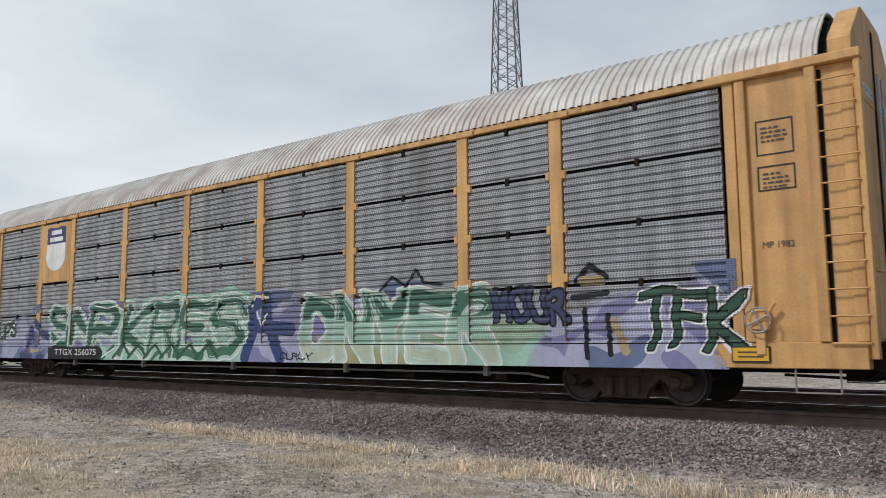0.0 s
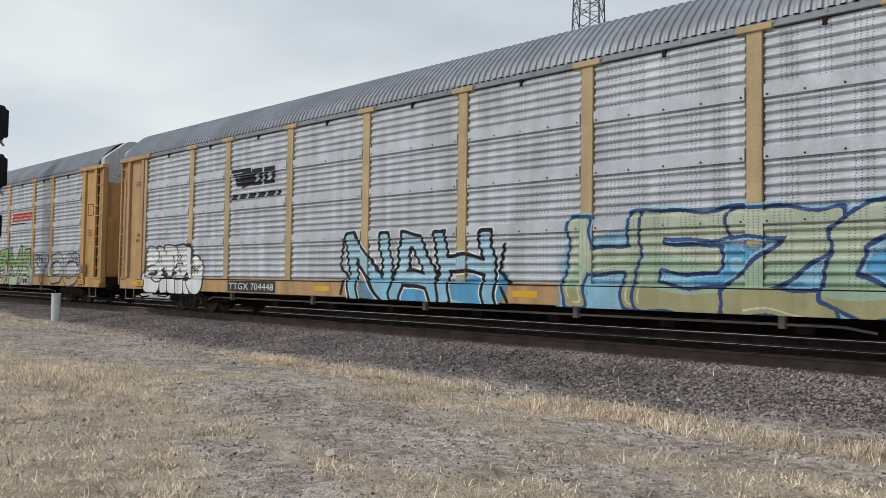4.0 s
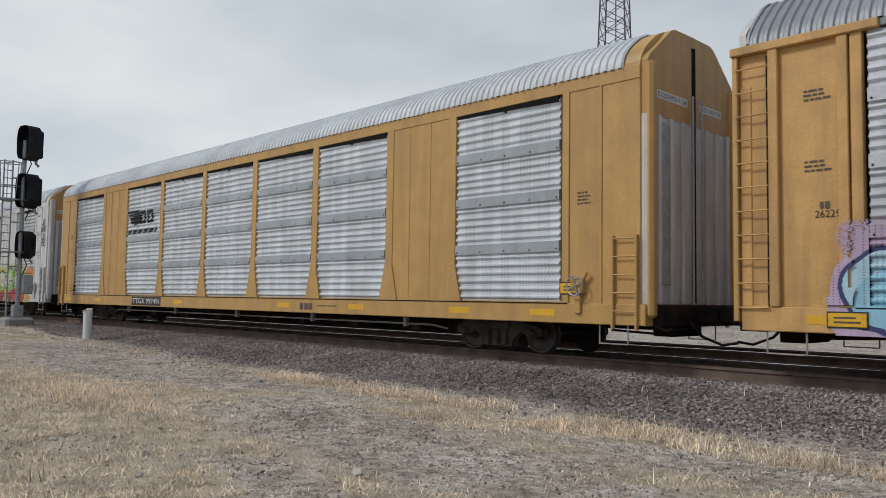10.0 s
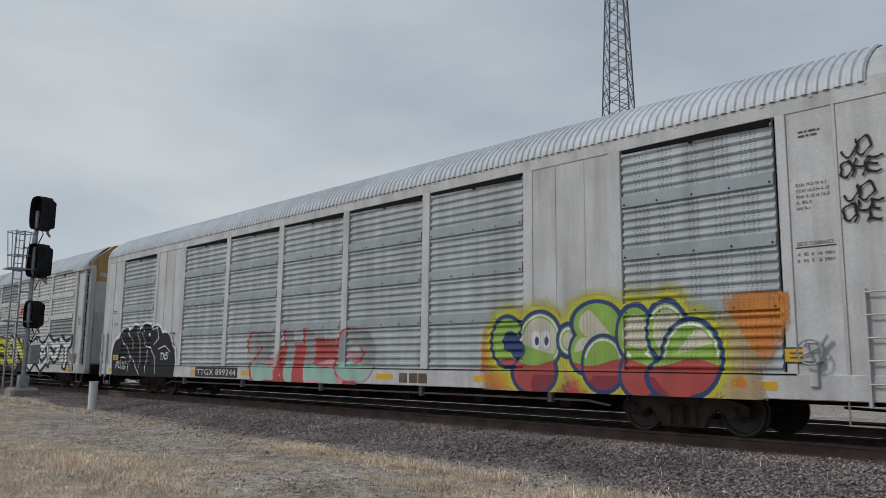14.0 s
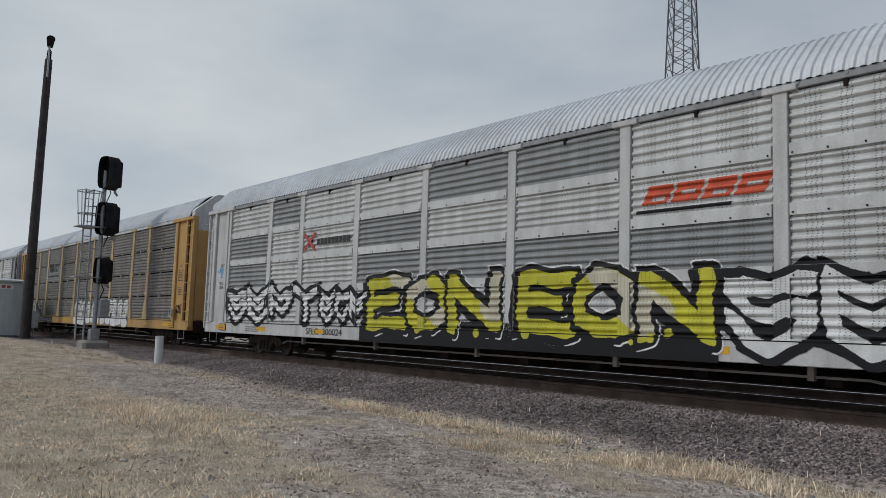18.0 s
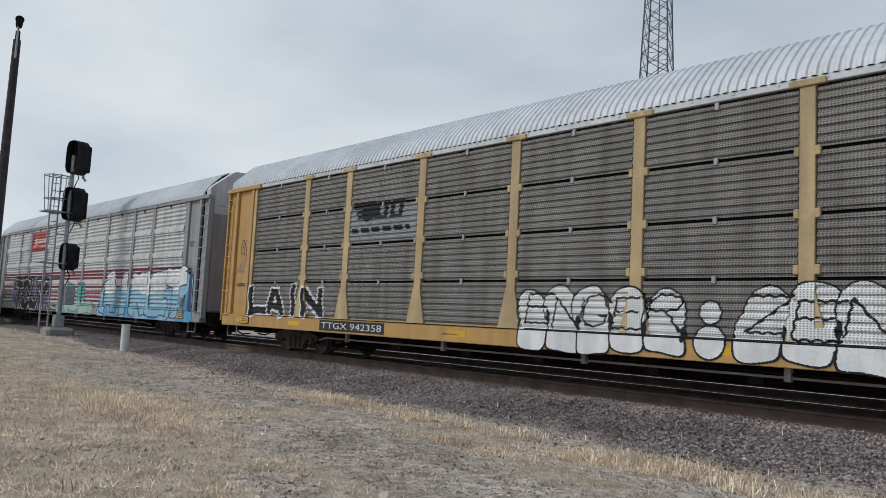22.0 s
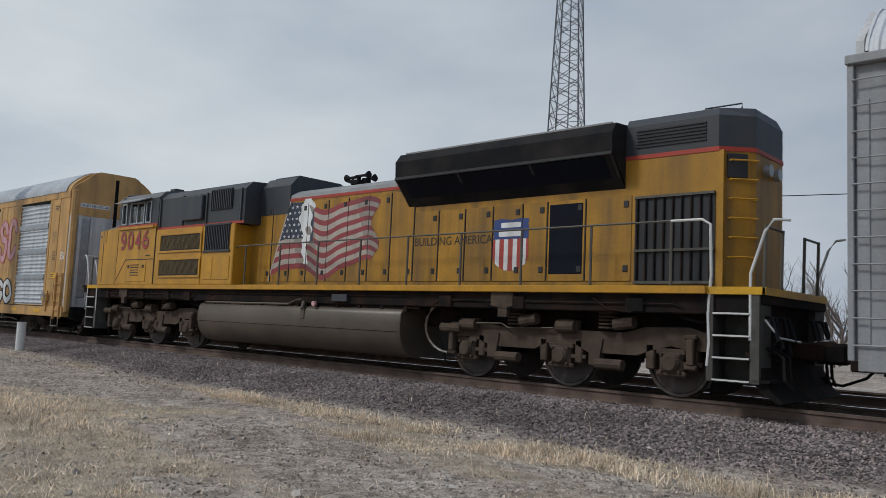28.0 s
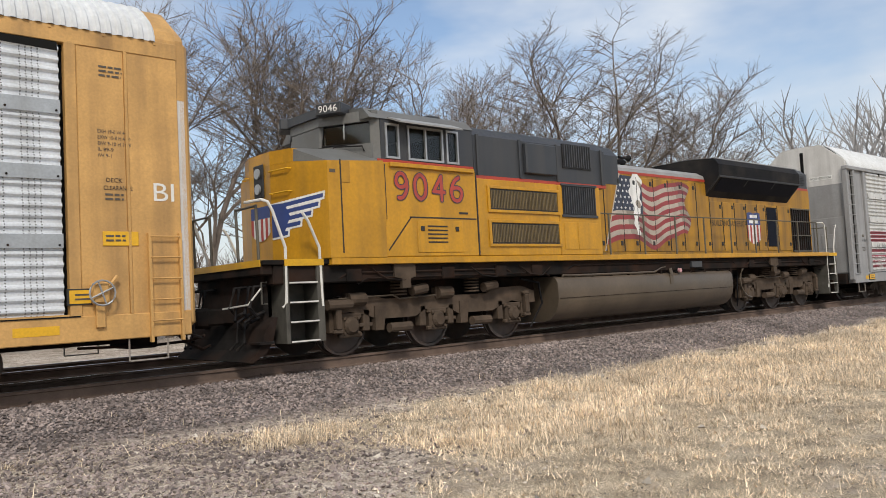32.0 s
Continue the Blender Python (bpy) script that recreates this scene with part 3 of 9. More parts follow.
def roof_mesh(mat, prof_half, x0=-13.36, x1=12.99, pitch=0.152):
    key = ("roof", mat.name, prof_half[0][1])
    if key not in GLYPH:
        half = prof_half
        prof = [(-y, z) for y, z in half] + half[-2::-1]
        n = len(prof)
        nor = []
        for i in range(n):
            a, b = prof[max(i - 1, 0)], prof[min(i + 1, n - 1)]
            d = Vector((b[0] - a[0], b[1] - a[1])).normalized()
            nor.append((-d.y, d.x))
        g, cols = Geo(), []
        x = x0
        while x < x1:
            cols += [(x, 0), (x + pitch * 0.30, 0), (x + pitch * 0.46, 0.027), (x + pitch * 0.80, 0.027), (x + pitch * 0.96, 0)]
            x += pitch
        cols.append((x, 0))
        vs = [(cx, y + nor[i][0] * o, z + nor[i][1] * o) for cx, o in cols for i, (y, z) in enumerate(prof)]
        g.add(vs, [(k * n + i, (k + 1) * n + i, (k + 1) * n + i + 1, k * n + i + 1) for k in range(len(cols) - 1) for i in range(n - 1)])
        me = g.mesh("roof", mat, True)
        ends = np.empty(len(me.edges) * 2, np.int32)
        me.edges.foreach_get("vertices", ends)
        crease = me.attributes.new("sharp_edge", "BOOLEAN", "EDGE")
        crease.data.foreach_set("value", ends[0::2] // n == ends[1::2] // n)
        GLYPH[key] = me
    return GLYPH[key]


def wheelset_geo(r):
    g = Geo()
    for s in (-1, 1):
        prof = [(s * 0.71, r + 0.025), (s * 0.735, r + 0.02), (s * 0.74, r), (s * 0.83, r - 0.006), (s * 0.83, r - 0.05), (s * 0.80, r - 0.07), (s * 0.79, 0.16), (s * 0.84, 0.12), (s * 0.84, 0.05)]
        g.lathe(prof if s < 0 else prof[::-1], 0, 0, 28)
        g.tube([(0, s * 0.84, 0), (0, s * 1.12, 0)], 0.075, 10)
    g.tube([(0, -0.72, 0), (0, 0.72, 0)], 0.08, 10)
    return g


R_CAR = 0.375
WHEEL_CAR = wheelset_geo(R_CAR).mesh("wheelset", M["wheel"], True)


def side_frame_geo(s):
    g = Geo()
    y0, y1 = (0.93, 1.09) if s > 0 else (-1.09, -0.93)
    arch = [(-1.10, 0.33), (-1.10, 0.47), (-0.95, 0.53), (-0.55, 0.60), (-0.36, 0.72), (0.36, 0.72), (0.55, 0.60), (0.95, 0.53), (1.10, 0.47), (1.10, 0.33),
            (0.72, 0.33), (0.60, 0.42), (0.42, 0.26), (0.36, 0.12), (-0.36, 0.12), (-0.42, 0.26), (-0.60, 0.42), (-0.72, 0.33)]
    g.prism(arch[::-1], y0, y1)
    for x in (-0.875, 0.875):
        g.box(x - 0.12, x + 0.12, y0 - 0.02, y1 + 0.02, 0.28, 0.47, 0.02)
        g.lathe([(y1 + 0.02 if s > 0 else y0 - 0.02, 0.085), (y1 + 0.07 if s > 0 else y0 - 0.07, 0.07)][::(1 if s < 0 else -1)], x, 0.375, 10)
    for i in range(3):
        x = -0.22 + i * 0.22
        g.tube([(x, (y0 + y1) / 2 + s * 0.10, 0.16), (x, (y0 + y1) / 2 + s * 0.10, 0.44)], 0.06, 8)
    g.box(-0.34, 0.34, y0 - 0.04, y1 + 0.05, 0.44, 0.60, 0.02)
    return g


FRAME_MESH = {s: side_frame_geo(s).mesh("side_frame", M["truck"]) for s in (-1, 1)}
BOLSTER = Geo().box(-0.2, 0.2, -1.0, 1.0, 0.42, 0.66, 0.03).box(-0.75, 0.75, -0.06, 0.06, 0.2, 0.3).mesh("bolster", M["truck"])
WHEELS = []                         # (wheelset, x, radius), to be keyed


def car_truck(car, x):
    tk = new("truck")
    tk.parent, tk.location = car, (x, 0, 0)
    for s in (-1, 1):
        part("side_frame", FRAME_MESH[s], None, tk)
    part("bolster", BOLSTER, None, tk)
    for a in (-0.875, 0.875):
        WHEELS.append((part("wheelset", WHEEL_CAR, None, tk, at=pose(a, 0, R_CAR)), a, R_CAR))
    return tk


def end_outline(inset=0.0):
    """Half of the end wall's outline."""
    return [(1.5 - inset, 0.97), (1.5 - inset, 4.80), (1.5 - inset, 5.0), (1.44 - inset, 5.08), (0.74 - inset, 5.65), (0.62 - inset, 5.69), (0.0, 5.70)]


def rung_mesh(mat, w):
    key = ("rung", mat.name, w)
    if key not in GLYPH:
        GLYPH[key] = Geo().tube([(-w / 2, 0.07, 0), (-w / 2 + 0.01, 0, 0), (w / 2 - 0.01, 0, 0), (w / 2, 0.07, 0)], 0.013, 5).mesh("rung", mat)
    return GLYPH[key]


def autorack(style, x):
    """A covered car for motor vehicles; style says sheets, colours, build."""
    car = thing("autorack_car", style["label"], "rail car", x, YC, 0, group="train")
    paint, sheet, kind = M[style["paint"]], M[style["sheet"]], style["ribs"]
    style["_rib_arr"] = np.array(RIBS[kind])
    solid = style["solid"]
    # filler box in black, so gaps between sheets read as a shaded interior
    part("body", Geo().box(-13.3, 13.3, -1.40, 1.40, 0.95, 4.7), M["inside"], car, "solid black box standing in for the shaded interior behind the side sheets")
    part("roof", roof_mesh(M[style["roof"]], ROOF_ROUND if solid else ROOF), None, car)
    for sx in (-1, 1):
        hp = [(y * 0.985, z - 0.012) for y, z in ROOF_ROUND] if solid else [(y * 0.93, z - 0.06) for y, z in ROOF]
        cap = [(-y, z) for y, z in hp] + hp[-2::-1]
        # without solid bays the cap is a black block for the shaded roof-end gap
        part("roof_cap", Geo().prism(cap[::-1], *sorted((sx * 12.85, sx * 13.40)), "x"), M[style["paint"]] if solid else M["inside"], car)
        if not solid:
            # lip of the last sheet, standing clear of the end wall
            lip = [(-y * 1.004, z + 0.03) for y, z in ROOF] + [(y * 1.004, z + 0.03) for y, z in ROOF[-2::-1]]
            low_ = [(y * 0.97, z - 0.02) for y, z in lip]
            n_ = len(lip)
            xa, xb = (13.08, 13.12) if sx > 0 else (-13.36, -13.40)
            lg = Geo().add([(xq, y, z) for xq in (xa, xb) for y, z in lip + low_],
                           [(k * 2 * n_ + i, k * 2 * n_ + i + 1, k * 2 * n_ + n_ + i + 1, k * 2 * n_ + n_ + i) for k in (0, 1) for i in range(n_ - 1)] +
                           [(i, i + 1, 2 * n_ + i + 1, 2 * n_ + i) for i in range(n_ - 1)])
            part("roof_lip", lg, M[style["roof"]], car)
    for s in (0, 180):
        rot = pose(0, 0, 0, 0, 0, s)
        near = s == 0
        for i in range(9):
            a, b = EDGES[i] + 0.14, EDGES[i + 1] - 0.14
            if solid and i in (1, 7):
                g = Geo().box(-1.0, 1.0, -1.53, -1.40, P0, P1 + 0.03, 0.006)
                for sx in (-0.32, 0.32):
                    g.box(sx - 0.012, sx + 0.012, -1.538, -1.53, P0 + 0.05, P1)
                for sx in (-0.75, -0.5, 0.1, 0.5, 0.8):
                    for z in (1.55, 1.8, 3.7, 3.95):
                        g.box(sx - 0.012, sx + 0.012, -1.536, -1.53, z, z + 0.025)
                part("sheet_panel", g, paint, car, at=rot @ pose((a + b) / 2, 0, 0))
            else:
                part("side_panel", panel_mesh(kind, b - a, sheet), None, car, at=rot @ pose((a + b) / 2, 0, 0))
            if solid and i not in (1, 7):
                part("panel_gap", Geo().prism([(a + 0.02, P1 + 0.012), (b - 0.02, P1 + 0.012), (b - 0.02, P1 - 0.10), (a + 0.02, P1 - 0.035)], -1.545, -1.49), M["gap_black"], car, at=rot)
            if near and not (solid and i in (1, 7)):
                # small latches at the top and where the leaves meet
                g = Geo()
                for z in ([P0 + (P1 - P0) * k / 4 for k in (1, 2, 3)] + [P1 - 0.04] if kind == "fine" else [P1 - 0.03]):
                    g.box((a + b) / 2 - 0.035, (a + b) / 2 + 0.035, -1.545, -1.50, z - 0.07, z + 0.05, 0.006)
                if kind == "banded":
                    for z in BELTS:
                        for sx in np.linspace(a + 0.05, b - 0.05, 5 if b - a > 2 else 4):
                            g.tube([(sx, -1.535, z - 0.06), (sx, -1.560, z - 0.06)], 0.016, 6)
                lt = part("panel_latch" if kind == "fine" else "panel_bolts", g, M["galv"] if style["ribs"] == "fine" and style["roof"] == "roof_light" else M["under"], car)
                lt["kind"] = "stuff"
        for k, e in enumerate(EDGES):
            key = ("post", style.get("post", style["paint"]), style["flare"], solid, k in (0, 9))
            if key not in GLYPH:
                w = 0.075 if k in (0, 9) else 0.115
                g = Geo().box(-w, w, -1.545, -1.42, P0, P1 + 0.06, 0.008)
                if k not in (0, 9):
                    if style["flare"]:
                        f = [(-0.115, 1.75), (-0.30, P0), (0.30, P0), (0.115, 1.75)]
                        g.prism(f, -1.556, -1.47)
                    if not solid:
                        g.box(-0.27, 0.27, -1.575, -1.46, P1 + 0.0, P1 + 0.10, 0.01)
                    if kind == "fine":
                        for z in (1.05 + P0, 1.85 + P0, 2.75 + P0):
                            for sx in (-0.15, 0.15):
                                g.box(sx - 0.04, sx + 0.04, -1.555, -1.49, z - 0.07, z + 0.07, 0.01)
                GLYPH[key] = g.mesh("side_post", M[style.get("post", style["paint"])])
            part("side_post", GLYPH[key], None, car, at=rot @ pose(e, 0, 0))
        g = Geo().box(-13.5, 13.5, -1.55, -1.30, 0.62, P0, 0.012)
        g.box(-11.9, 11.9, -1.51, -1.45, P0 - 0.005, P0 + 0.03)
        part("side_sill", g, paint, car, at=rot)
        part("sill_joint", Geo().box(-11.95, 11.95, -1.5615, -1.50, P0 - 0.012, P0 + 0.006), M["gap_black"], car, "black joint over the side sill", at=rot)
        part("air_pipe", Geo().tube([(-8.6, -1.15, 0.40), (-8.2, -1.24, 0.47), (8.2, -1.24, 0.47), (8.6, -1.15, 0.40)], 0.022, 6), M["pipe_grey"], car, "grey air pipe under the sill", at=rot)
        for hx in (-7.2, -3.6, 0.2, 3.9, 7.4):
            part("pipe_hanger", Geo().box(hx - 0.05, hx + 0.05, -1.30, -1.20, 0.41, 0.62, 0.008), M["pipe_grey"], car, at=rot)
        ez = 4.925 if solid else 4.80
        key = ("eave", style["eave"], solid)
        if key not in GLYPH:
            g = Geo().box(-13.4 if solid else -13.05, 13.4 if solid else 13.05, -1.545, -1.40, P1 + 0.02, ez, 0.008)
            for i in range(38):
                xx = -13.2 + i * 0.71
                g.box(xx - 0.02, xx + 0.02, -1.555, -1.54, ez - 0.06, ez - 0.02)
            GLYPH[key] = g.mesh("eave_rail", M[style["eave"]])
        part("eave_rail", GLYPH[key], None, car, at=rot)
        # ends of the side
        for sx in (-1, 1):
            if not solid:
                for nm, a, b, y0, y1, z0, z1, c in (("end_sheet", 12.14, 12.94, -1.50, -1.40, P0, P1, 0.006), ("end_post", 12.0, 12.14, -1.57, -1.40, P0, P1, 0.01),
                                                    ("end_post", 12.94, 13.08, -1.58, -1.40, P0, P1, 0.01), ("corner_sheet", 13.08, 13.54, -1.48, -1.35, 0.75, P1, 0.008),
                                                    ("corner_post", 13.54, 13.62, -1.56, -1.40, 0.75, P1, 0.008), ("header_beam", 11.6, 13.64, -1.60, -1.40, P1, P1 + 0.13, 0.015)):
                    part(nm, Geo().box(*sorted((sx * a, sx * b)), y0, y1, z0, z1, c), paint, car, at=rot)
                part("door_slot", Geo().box(*sorted((sx * 13.085, sx * 13.135)), -1.50, -1.46, 0.95, P1 - 0.05), M["gap_black"], car, "black slot beside the ladder", at=rot)
                for i in range(11):
                    part("rung", rung_mesh(paint, 0.48), None, car, at=rot @ pose(sx * 13.32, -1.585, 0.95 + i * 0.35))
            else:
                for nm, a, b, y0, y1, z0, z1, c in (("end_sheet", 11.98, 12.62, -1.53, -1.40, 0.75, 4.925, 0.01), ("end_sheet", 12.66, 13.40, -1.53, -1.40, 0.75, 4.925, 0.01),
                                                    ("sheet_seam", 12.62, 12.66, -1.545, -1.42, 0.97, 4.75, 0), ("corner_post", 13.40, 13.60, -1.50, -1.30, 0.75, 4.98, 0.05),
                                                    ("ladder_stile", 12.88, 12.92, -1.60, -1.53, 0.55, 2.1, 0), ("ladder_stile", 13.33, 13.37, -1.60, -1.53, 0.55, 2.1, 0)):
                    part(nm, Geo().box(*sorted((sx * a, sx * b)), y0, y1, z0, z1, c), paint, car, at=rot)
                for i in range(5):
                    part("rung", rung_mesh(paint, 0.45), None, car, at=rot @ pose(sx * 13.125, -1.60, 0.85 + i * 0.3))
            if sx == 1:
                # hand brake gear by the end post
                hb = part("hand_brake", Geo().box(12.08, 12.32, -1.64, -1.50, 1.12, 1.42, 0.03).box(12.14, 12.26, -1.60, -1.50, 0.80, 1.14, 0.01).tube([(12.3, -1.6, 1.34), (12.42, -1.62, 1.5)], 0.025, 6), M[style["gear"]], car, at=rot)
                part("brake_wheel", Geo().tube([(12.20 + 0.17 * math.cos(q), -1.68, 1.27 + 0.17 * math.sin(q)) for q in [math.pi * j / 8 for j in range(17)]], 0.014, 5, caps=False).tube([(12.05, -1.67, 1.2), (12.35, -1.67, 1.34)], 0.012, 5).tube([(12.15, -1.67, 1.42), (12.25, -1.67, 1.12)], 0.012, 5), M["galv"], hb)
            # steps under the corner
            g = Geo()
            for xx in (12.6, 13.15):
                g.tube([(sx * xx, -1.50, 0.64), (sx * xx, -1.50, 0.31)], 0.013, 6)
            g.box(*sorted((sx * 12.6, sx * 13.15)), -1.53, -1.46, 0.30, 0.318)
            part("corner_step", g, M["pipe_grey"], car, at=rot)
    # end walls with their doors
    for s in (0, 180):
        rot = pose(0, 0, 0, 0, 0, s)
        o = end_outline()
        full = [(-y, z) for y, z in o] + [(y, z) for y, z in o[-2::-1]]
        zs = style["end_split"]
        low = [(-1.5, 0.97), (-1.5, zs), (1.5, zs), (1.5, 0.97)]
        top = [(-1.5, zs)] + [q for q in full if q[1] > zs] + [(1.5, zs)]
        low_mat = M[style["end_low"]]
        dr = [part("end_door", Geo().box(13.36, 13.52, *sorted((sy * 0.012, sy * 1.5)), 0.97, zs, 0.008), low_mat, car, at=rot) for sy in (-1, 1)]
        for sy, o in zip((-1, 1), dr):
            if solid:
                for yy in (1.2, 0.8, 0.4):
                    part("door_rib", Geo().box(13.52, 13.58, sy * yy - 0.05, sy * yy + 0.05, 0.97, zs, 0.01), low_mat, o)
            else:
                part("door_leaf", Geo().box(13.52, 13.55, *sorted((sy * 0.25, sy * 1.35)), 1.0, 3.0, 0.01), low_mat, o)
                part("door_hatch", Geo().box(13.55, 13.565, *sorted((sy * 0.5, sy * 1.0)), 1.9, 2.4, 0.006), low_mat, o)
            part("lock_rod", Geo().tube([(13.6, sy * 0.16, 1.0), (13.6, sy * 0.16, zs + 0.5)], 0.02, 6), M["galv"], o)
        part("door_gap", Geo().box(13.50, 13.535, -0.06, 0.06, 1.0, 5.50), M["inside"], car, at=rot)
        if solid:
            g = Geo().prism(top[::-1], 13.36, 13.524, "x")
        else:
            g = Geo().prism([(-1.5, 4.80)] + [q for q in full if q[1] > 4.80] + [(1.5, 4.80)], 13.24 if s == 0 else 13.42, 13.524, "x").box(13.42, 13.524, -1.47, 1.47, zs, 4.80)
        part("end_gable", g, M[style["end_top"] if s == 0 else style.get("end_top_rear", style["end_top"])], car, at=rot)
        if solid:
            g = Geo().box(13.52, 13.56, -1.28, -0.86, 1.3, 4.0, 0.01)
            part("end_sheet", g, M["galv"], car, "bare grey patch on the end wall", at=rot)
        g = Geo().box(13.5, 14.02, -0.14, 0.14, 0.66, 0.92, 0.03).box(14.0, 14.34, -0.10, 0.16, 0.64, 0.96, 0.05)
        g.tube([(13.6, -0.4, 0.75), (13.9, -0.45, 0.45), (14.2, -0.35, 0.32), (14.4, -0.2, 0.36)], 0.025, 6)
        g.tube([(13.55, -1.35, 0.62), (13.75, -1.3, 0.55), (13.9, -0.5, 0.6)], 0.018, 5)
        part("coupler", g, M["under"], car, at=rot)
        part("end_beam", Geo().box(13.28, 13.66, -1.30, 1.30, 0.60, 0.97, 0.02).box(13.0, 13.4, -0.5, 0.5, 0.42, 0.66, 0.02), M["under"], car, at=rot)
        part("brake_rod", Geo().tube([(12.2, -0.55, 0.5), (13.3, -0.6, 0.46), (13.75, -0.9, 0.5), (13.8, -1.3, 0.58)], 0.022, 5), M["under"], car, at=rot)
        for yy, ww in ((-0.72, 0.95), (0.62, 0.75)):
            wp = part("warning_plate", Geo().box(13.52, 13.53, yy - ww / 2 - 0.03, yy + ww / 2 + 0.03, 4.40, 4.54), M["letter_white"], car, "white plate with a black height warning", at=rot)
            t = text("EXCESS HEIGHT CAR", 0, 0, 0, ww, 0.085, M["letter_black"], wp, "warning_lettering")
            t.matrix_basis = pose(13.533, yy, 4.47, 0, 0, 90) @ t.matrix_basis
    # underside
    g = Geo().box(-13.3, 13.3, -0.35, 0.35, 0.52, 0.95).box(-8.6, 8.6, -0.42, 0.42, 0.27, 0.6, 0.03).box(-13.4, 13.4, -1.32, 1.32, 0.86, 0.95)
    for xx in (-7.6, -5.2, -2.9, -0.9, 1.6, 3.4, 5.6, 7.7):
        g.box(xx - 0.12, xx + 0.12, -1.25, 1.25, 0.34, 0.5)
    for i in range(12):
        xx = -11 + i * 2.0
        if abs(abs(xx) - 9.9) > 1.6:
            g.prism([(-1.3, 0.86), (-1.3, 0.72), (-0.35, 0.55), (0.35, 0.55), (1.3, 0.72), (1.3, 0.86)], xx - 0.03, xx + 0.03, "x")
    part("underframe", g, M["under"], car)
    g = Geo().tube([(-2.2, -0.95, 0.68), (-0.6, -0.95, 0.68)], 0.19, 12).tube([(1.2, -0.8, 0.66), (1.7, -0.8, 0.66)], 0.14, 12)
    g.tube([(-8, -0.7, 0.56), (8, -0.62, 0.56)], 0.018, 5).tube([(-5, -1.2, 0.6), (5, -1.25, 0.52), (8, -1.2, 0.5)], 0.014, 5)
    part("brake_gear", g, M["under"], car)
    for sx in (-1, 1):
        car_truck(car, sx * 9.92)
    # reflectors and plates along the sill
    for xx in (-12.3, -9.3, -5.9, -2.9, 3.0, 6.0, 9.3, 11.4):
        part("reflector", Geo().box(xx - 0.28, xx + 0.28, -1.554, -1.548, 0.74, 0.86), M["reflector"], car)
    for sx in (-1, 1):
        z0, y = (1.12, 1.558) if solid else (0.70, 1.576)
        np_ = part("notice_plate", Geo().box(sx * 12.05 - 0.26, sx * 12.05 + 0.26, -y, -1.50, z0, z0 + 0.22, 0.004), M["letter_black"], car, "yellow notice plate with black border")
        part("plate_face", Geo().box(sx * 12.05 - 0.24, sx * 12.05 + 0.24, -y - 0.004, -y + 0.002, z0 + 0.02, z0 + 0.20), M["reflector"], np_)
        for k in range(2):
            part("lettering_bar", Geo().box(sx * 12.05 - 0.17, sx * 12.05 + 0.17 - 0.06 * k, -y - 0.007, -y - 0.003, z0 + 0.065 + k * 0.06, z0 + 0.09 + k * 0.06), M["letter_faint"], np_)
    return car


# ---- the cars of the train ----
V, ACC, S0 = 8.0812, -0.00086, 99.68
STYLES = [
    dict(label="yellow autorack with dark perforated sheets, rusty roof, green and blue graffiti", paint="yellow_old", sheet="dark_sheet", ribs="fine", roof="roof_rusty", eave="yellow_old", flare=False, solid=False, end_split=4.3, end_low="yellow_old", end_top="yellow_old", gear="yellow_old"),
    dict(label="yellow autorack with galvanised side sheets, blue and green graffiti", paint="yellow_dull", sheet="silver", ribs="banded", roof="roof_grey", eave="roof_grey", flare=False, solid=False, end_split=4.2, end_low="yellow_dull", end_top="white", gear="yellow", post="post_tan"),
    dict(label="yellow autorack with galvanised side sheets, green and pale graffiti", paint="yellow", sheet="silver", ribs="banded", roof="roof_grey", eave="roof_grey", flare=True, solid=False, end_split=4.2, end_low="yellow", end_top="white", gear="yellow"),
    dict(label="clean yellow autorack with bright galvanised sheets and solid yellow bays", paint="yellow_new", sheet="silver_bright", ribs="banded", roof="roof_light", eave="yellow_new", flare=True, solid=True, end_split=4.1, end_low="white", end_top="yellow_new", gear="yellow_new"),
    dict(label="white autorack with grey sheets, solid white bays and bright graffiti", paint="white", sheet="silver_green", ribs="banded", roof="roof_light", eave="white", flare=False, solid=True, end_split=4.1, end_low="white", end_top="yellow", end_top_rear="white", gear="white"),
    dict(label="white autorack with grey sheets, black, white and yellow graffiti", paint="white", sheet="silver_white", ribs="banded", roof="roof_light", eave="grey", flare=False, solid=False, end_split=4.2, end_low="white", end_top="yellow", end_top_rear="white", gear="white"),
    dict(label="yellow autorack with brown perforated sheets and white graffiti", paint="yellow_new", sheet="brown_sheet", ribs="fine", roof="roof_light", eave="roof_light", flare=True, solid=False, end_split=4.3, end_low="yellow_new", end_top="white", gear="yellow_new", post="tan_post"),
    dict(label="grey autorack with white sheets, red stripes and blue graffiti", paint="grey", sheet="silver_white", ribs="banded", roof="roof_light", eave="grey", flare=False, solid=False, end_split=4.2, end_low="grey", end_top="white", gear="grey"),
    dict(label="yellow autorack with pale galvanised sheets behind the locomotive", paint="yellow", sheet="silver_bright", ribs="banded", roof="roof_light", eave="yellow", flare=False, solid=True, end_split=4.1, end_low="white", end_top="yellow", gear="yellow"),
]
LOCO_LEN = 22.8


def run_x(t):
    """How far the train has run at t seconds, from its place at 16 s."""
    return V * (t - 16) + ACC * (t - 16) ** 2


CENTRES = [S0 - 28.6 * k + 14.3 for k in range(8)]
LOCO_X = S0 - 28.6 * 7                       # rear coupling plane of the locomotive
CENTRES.append(LOCO_X - LOCO_LEN - 14.3)
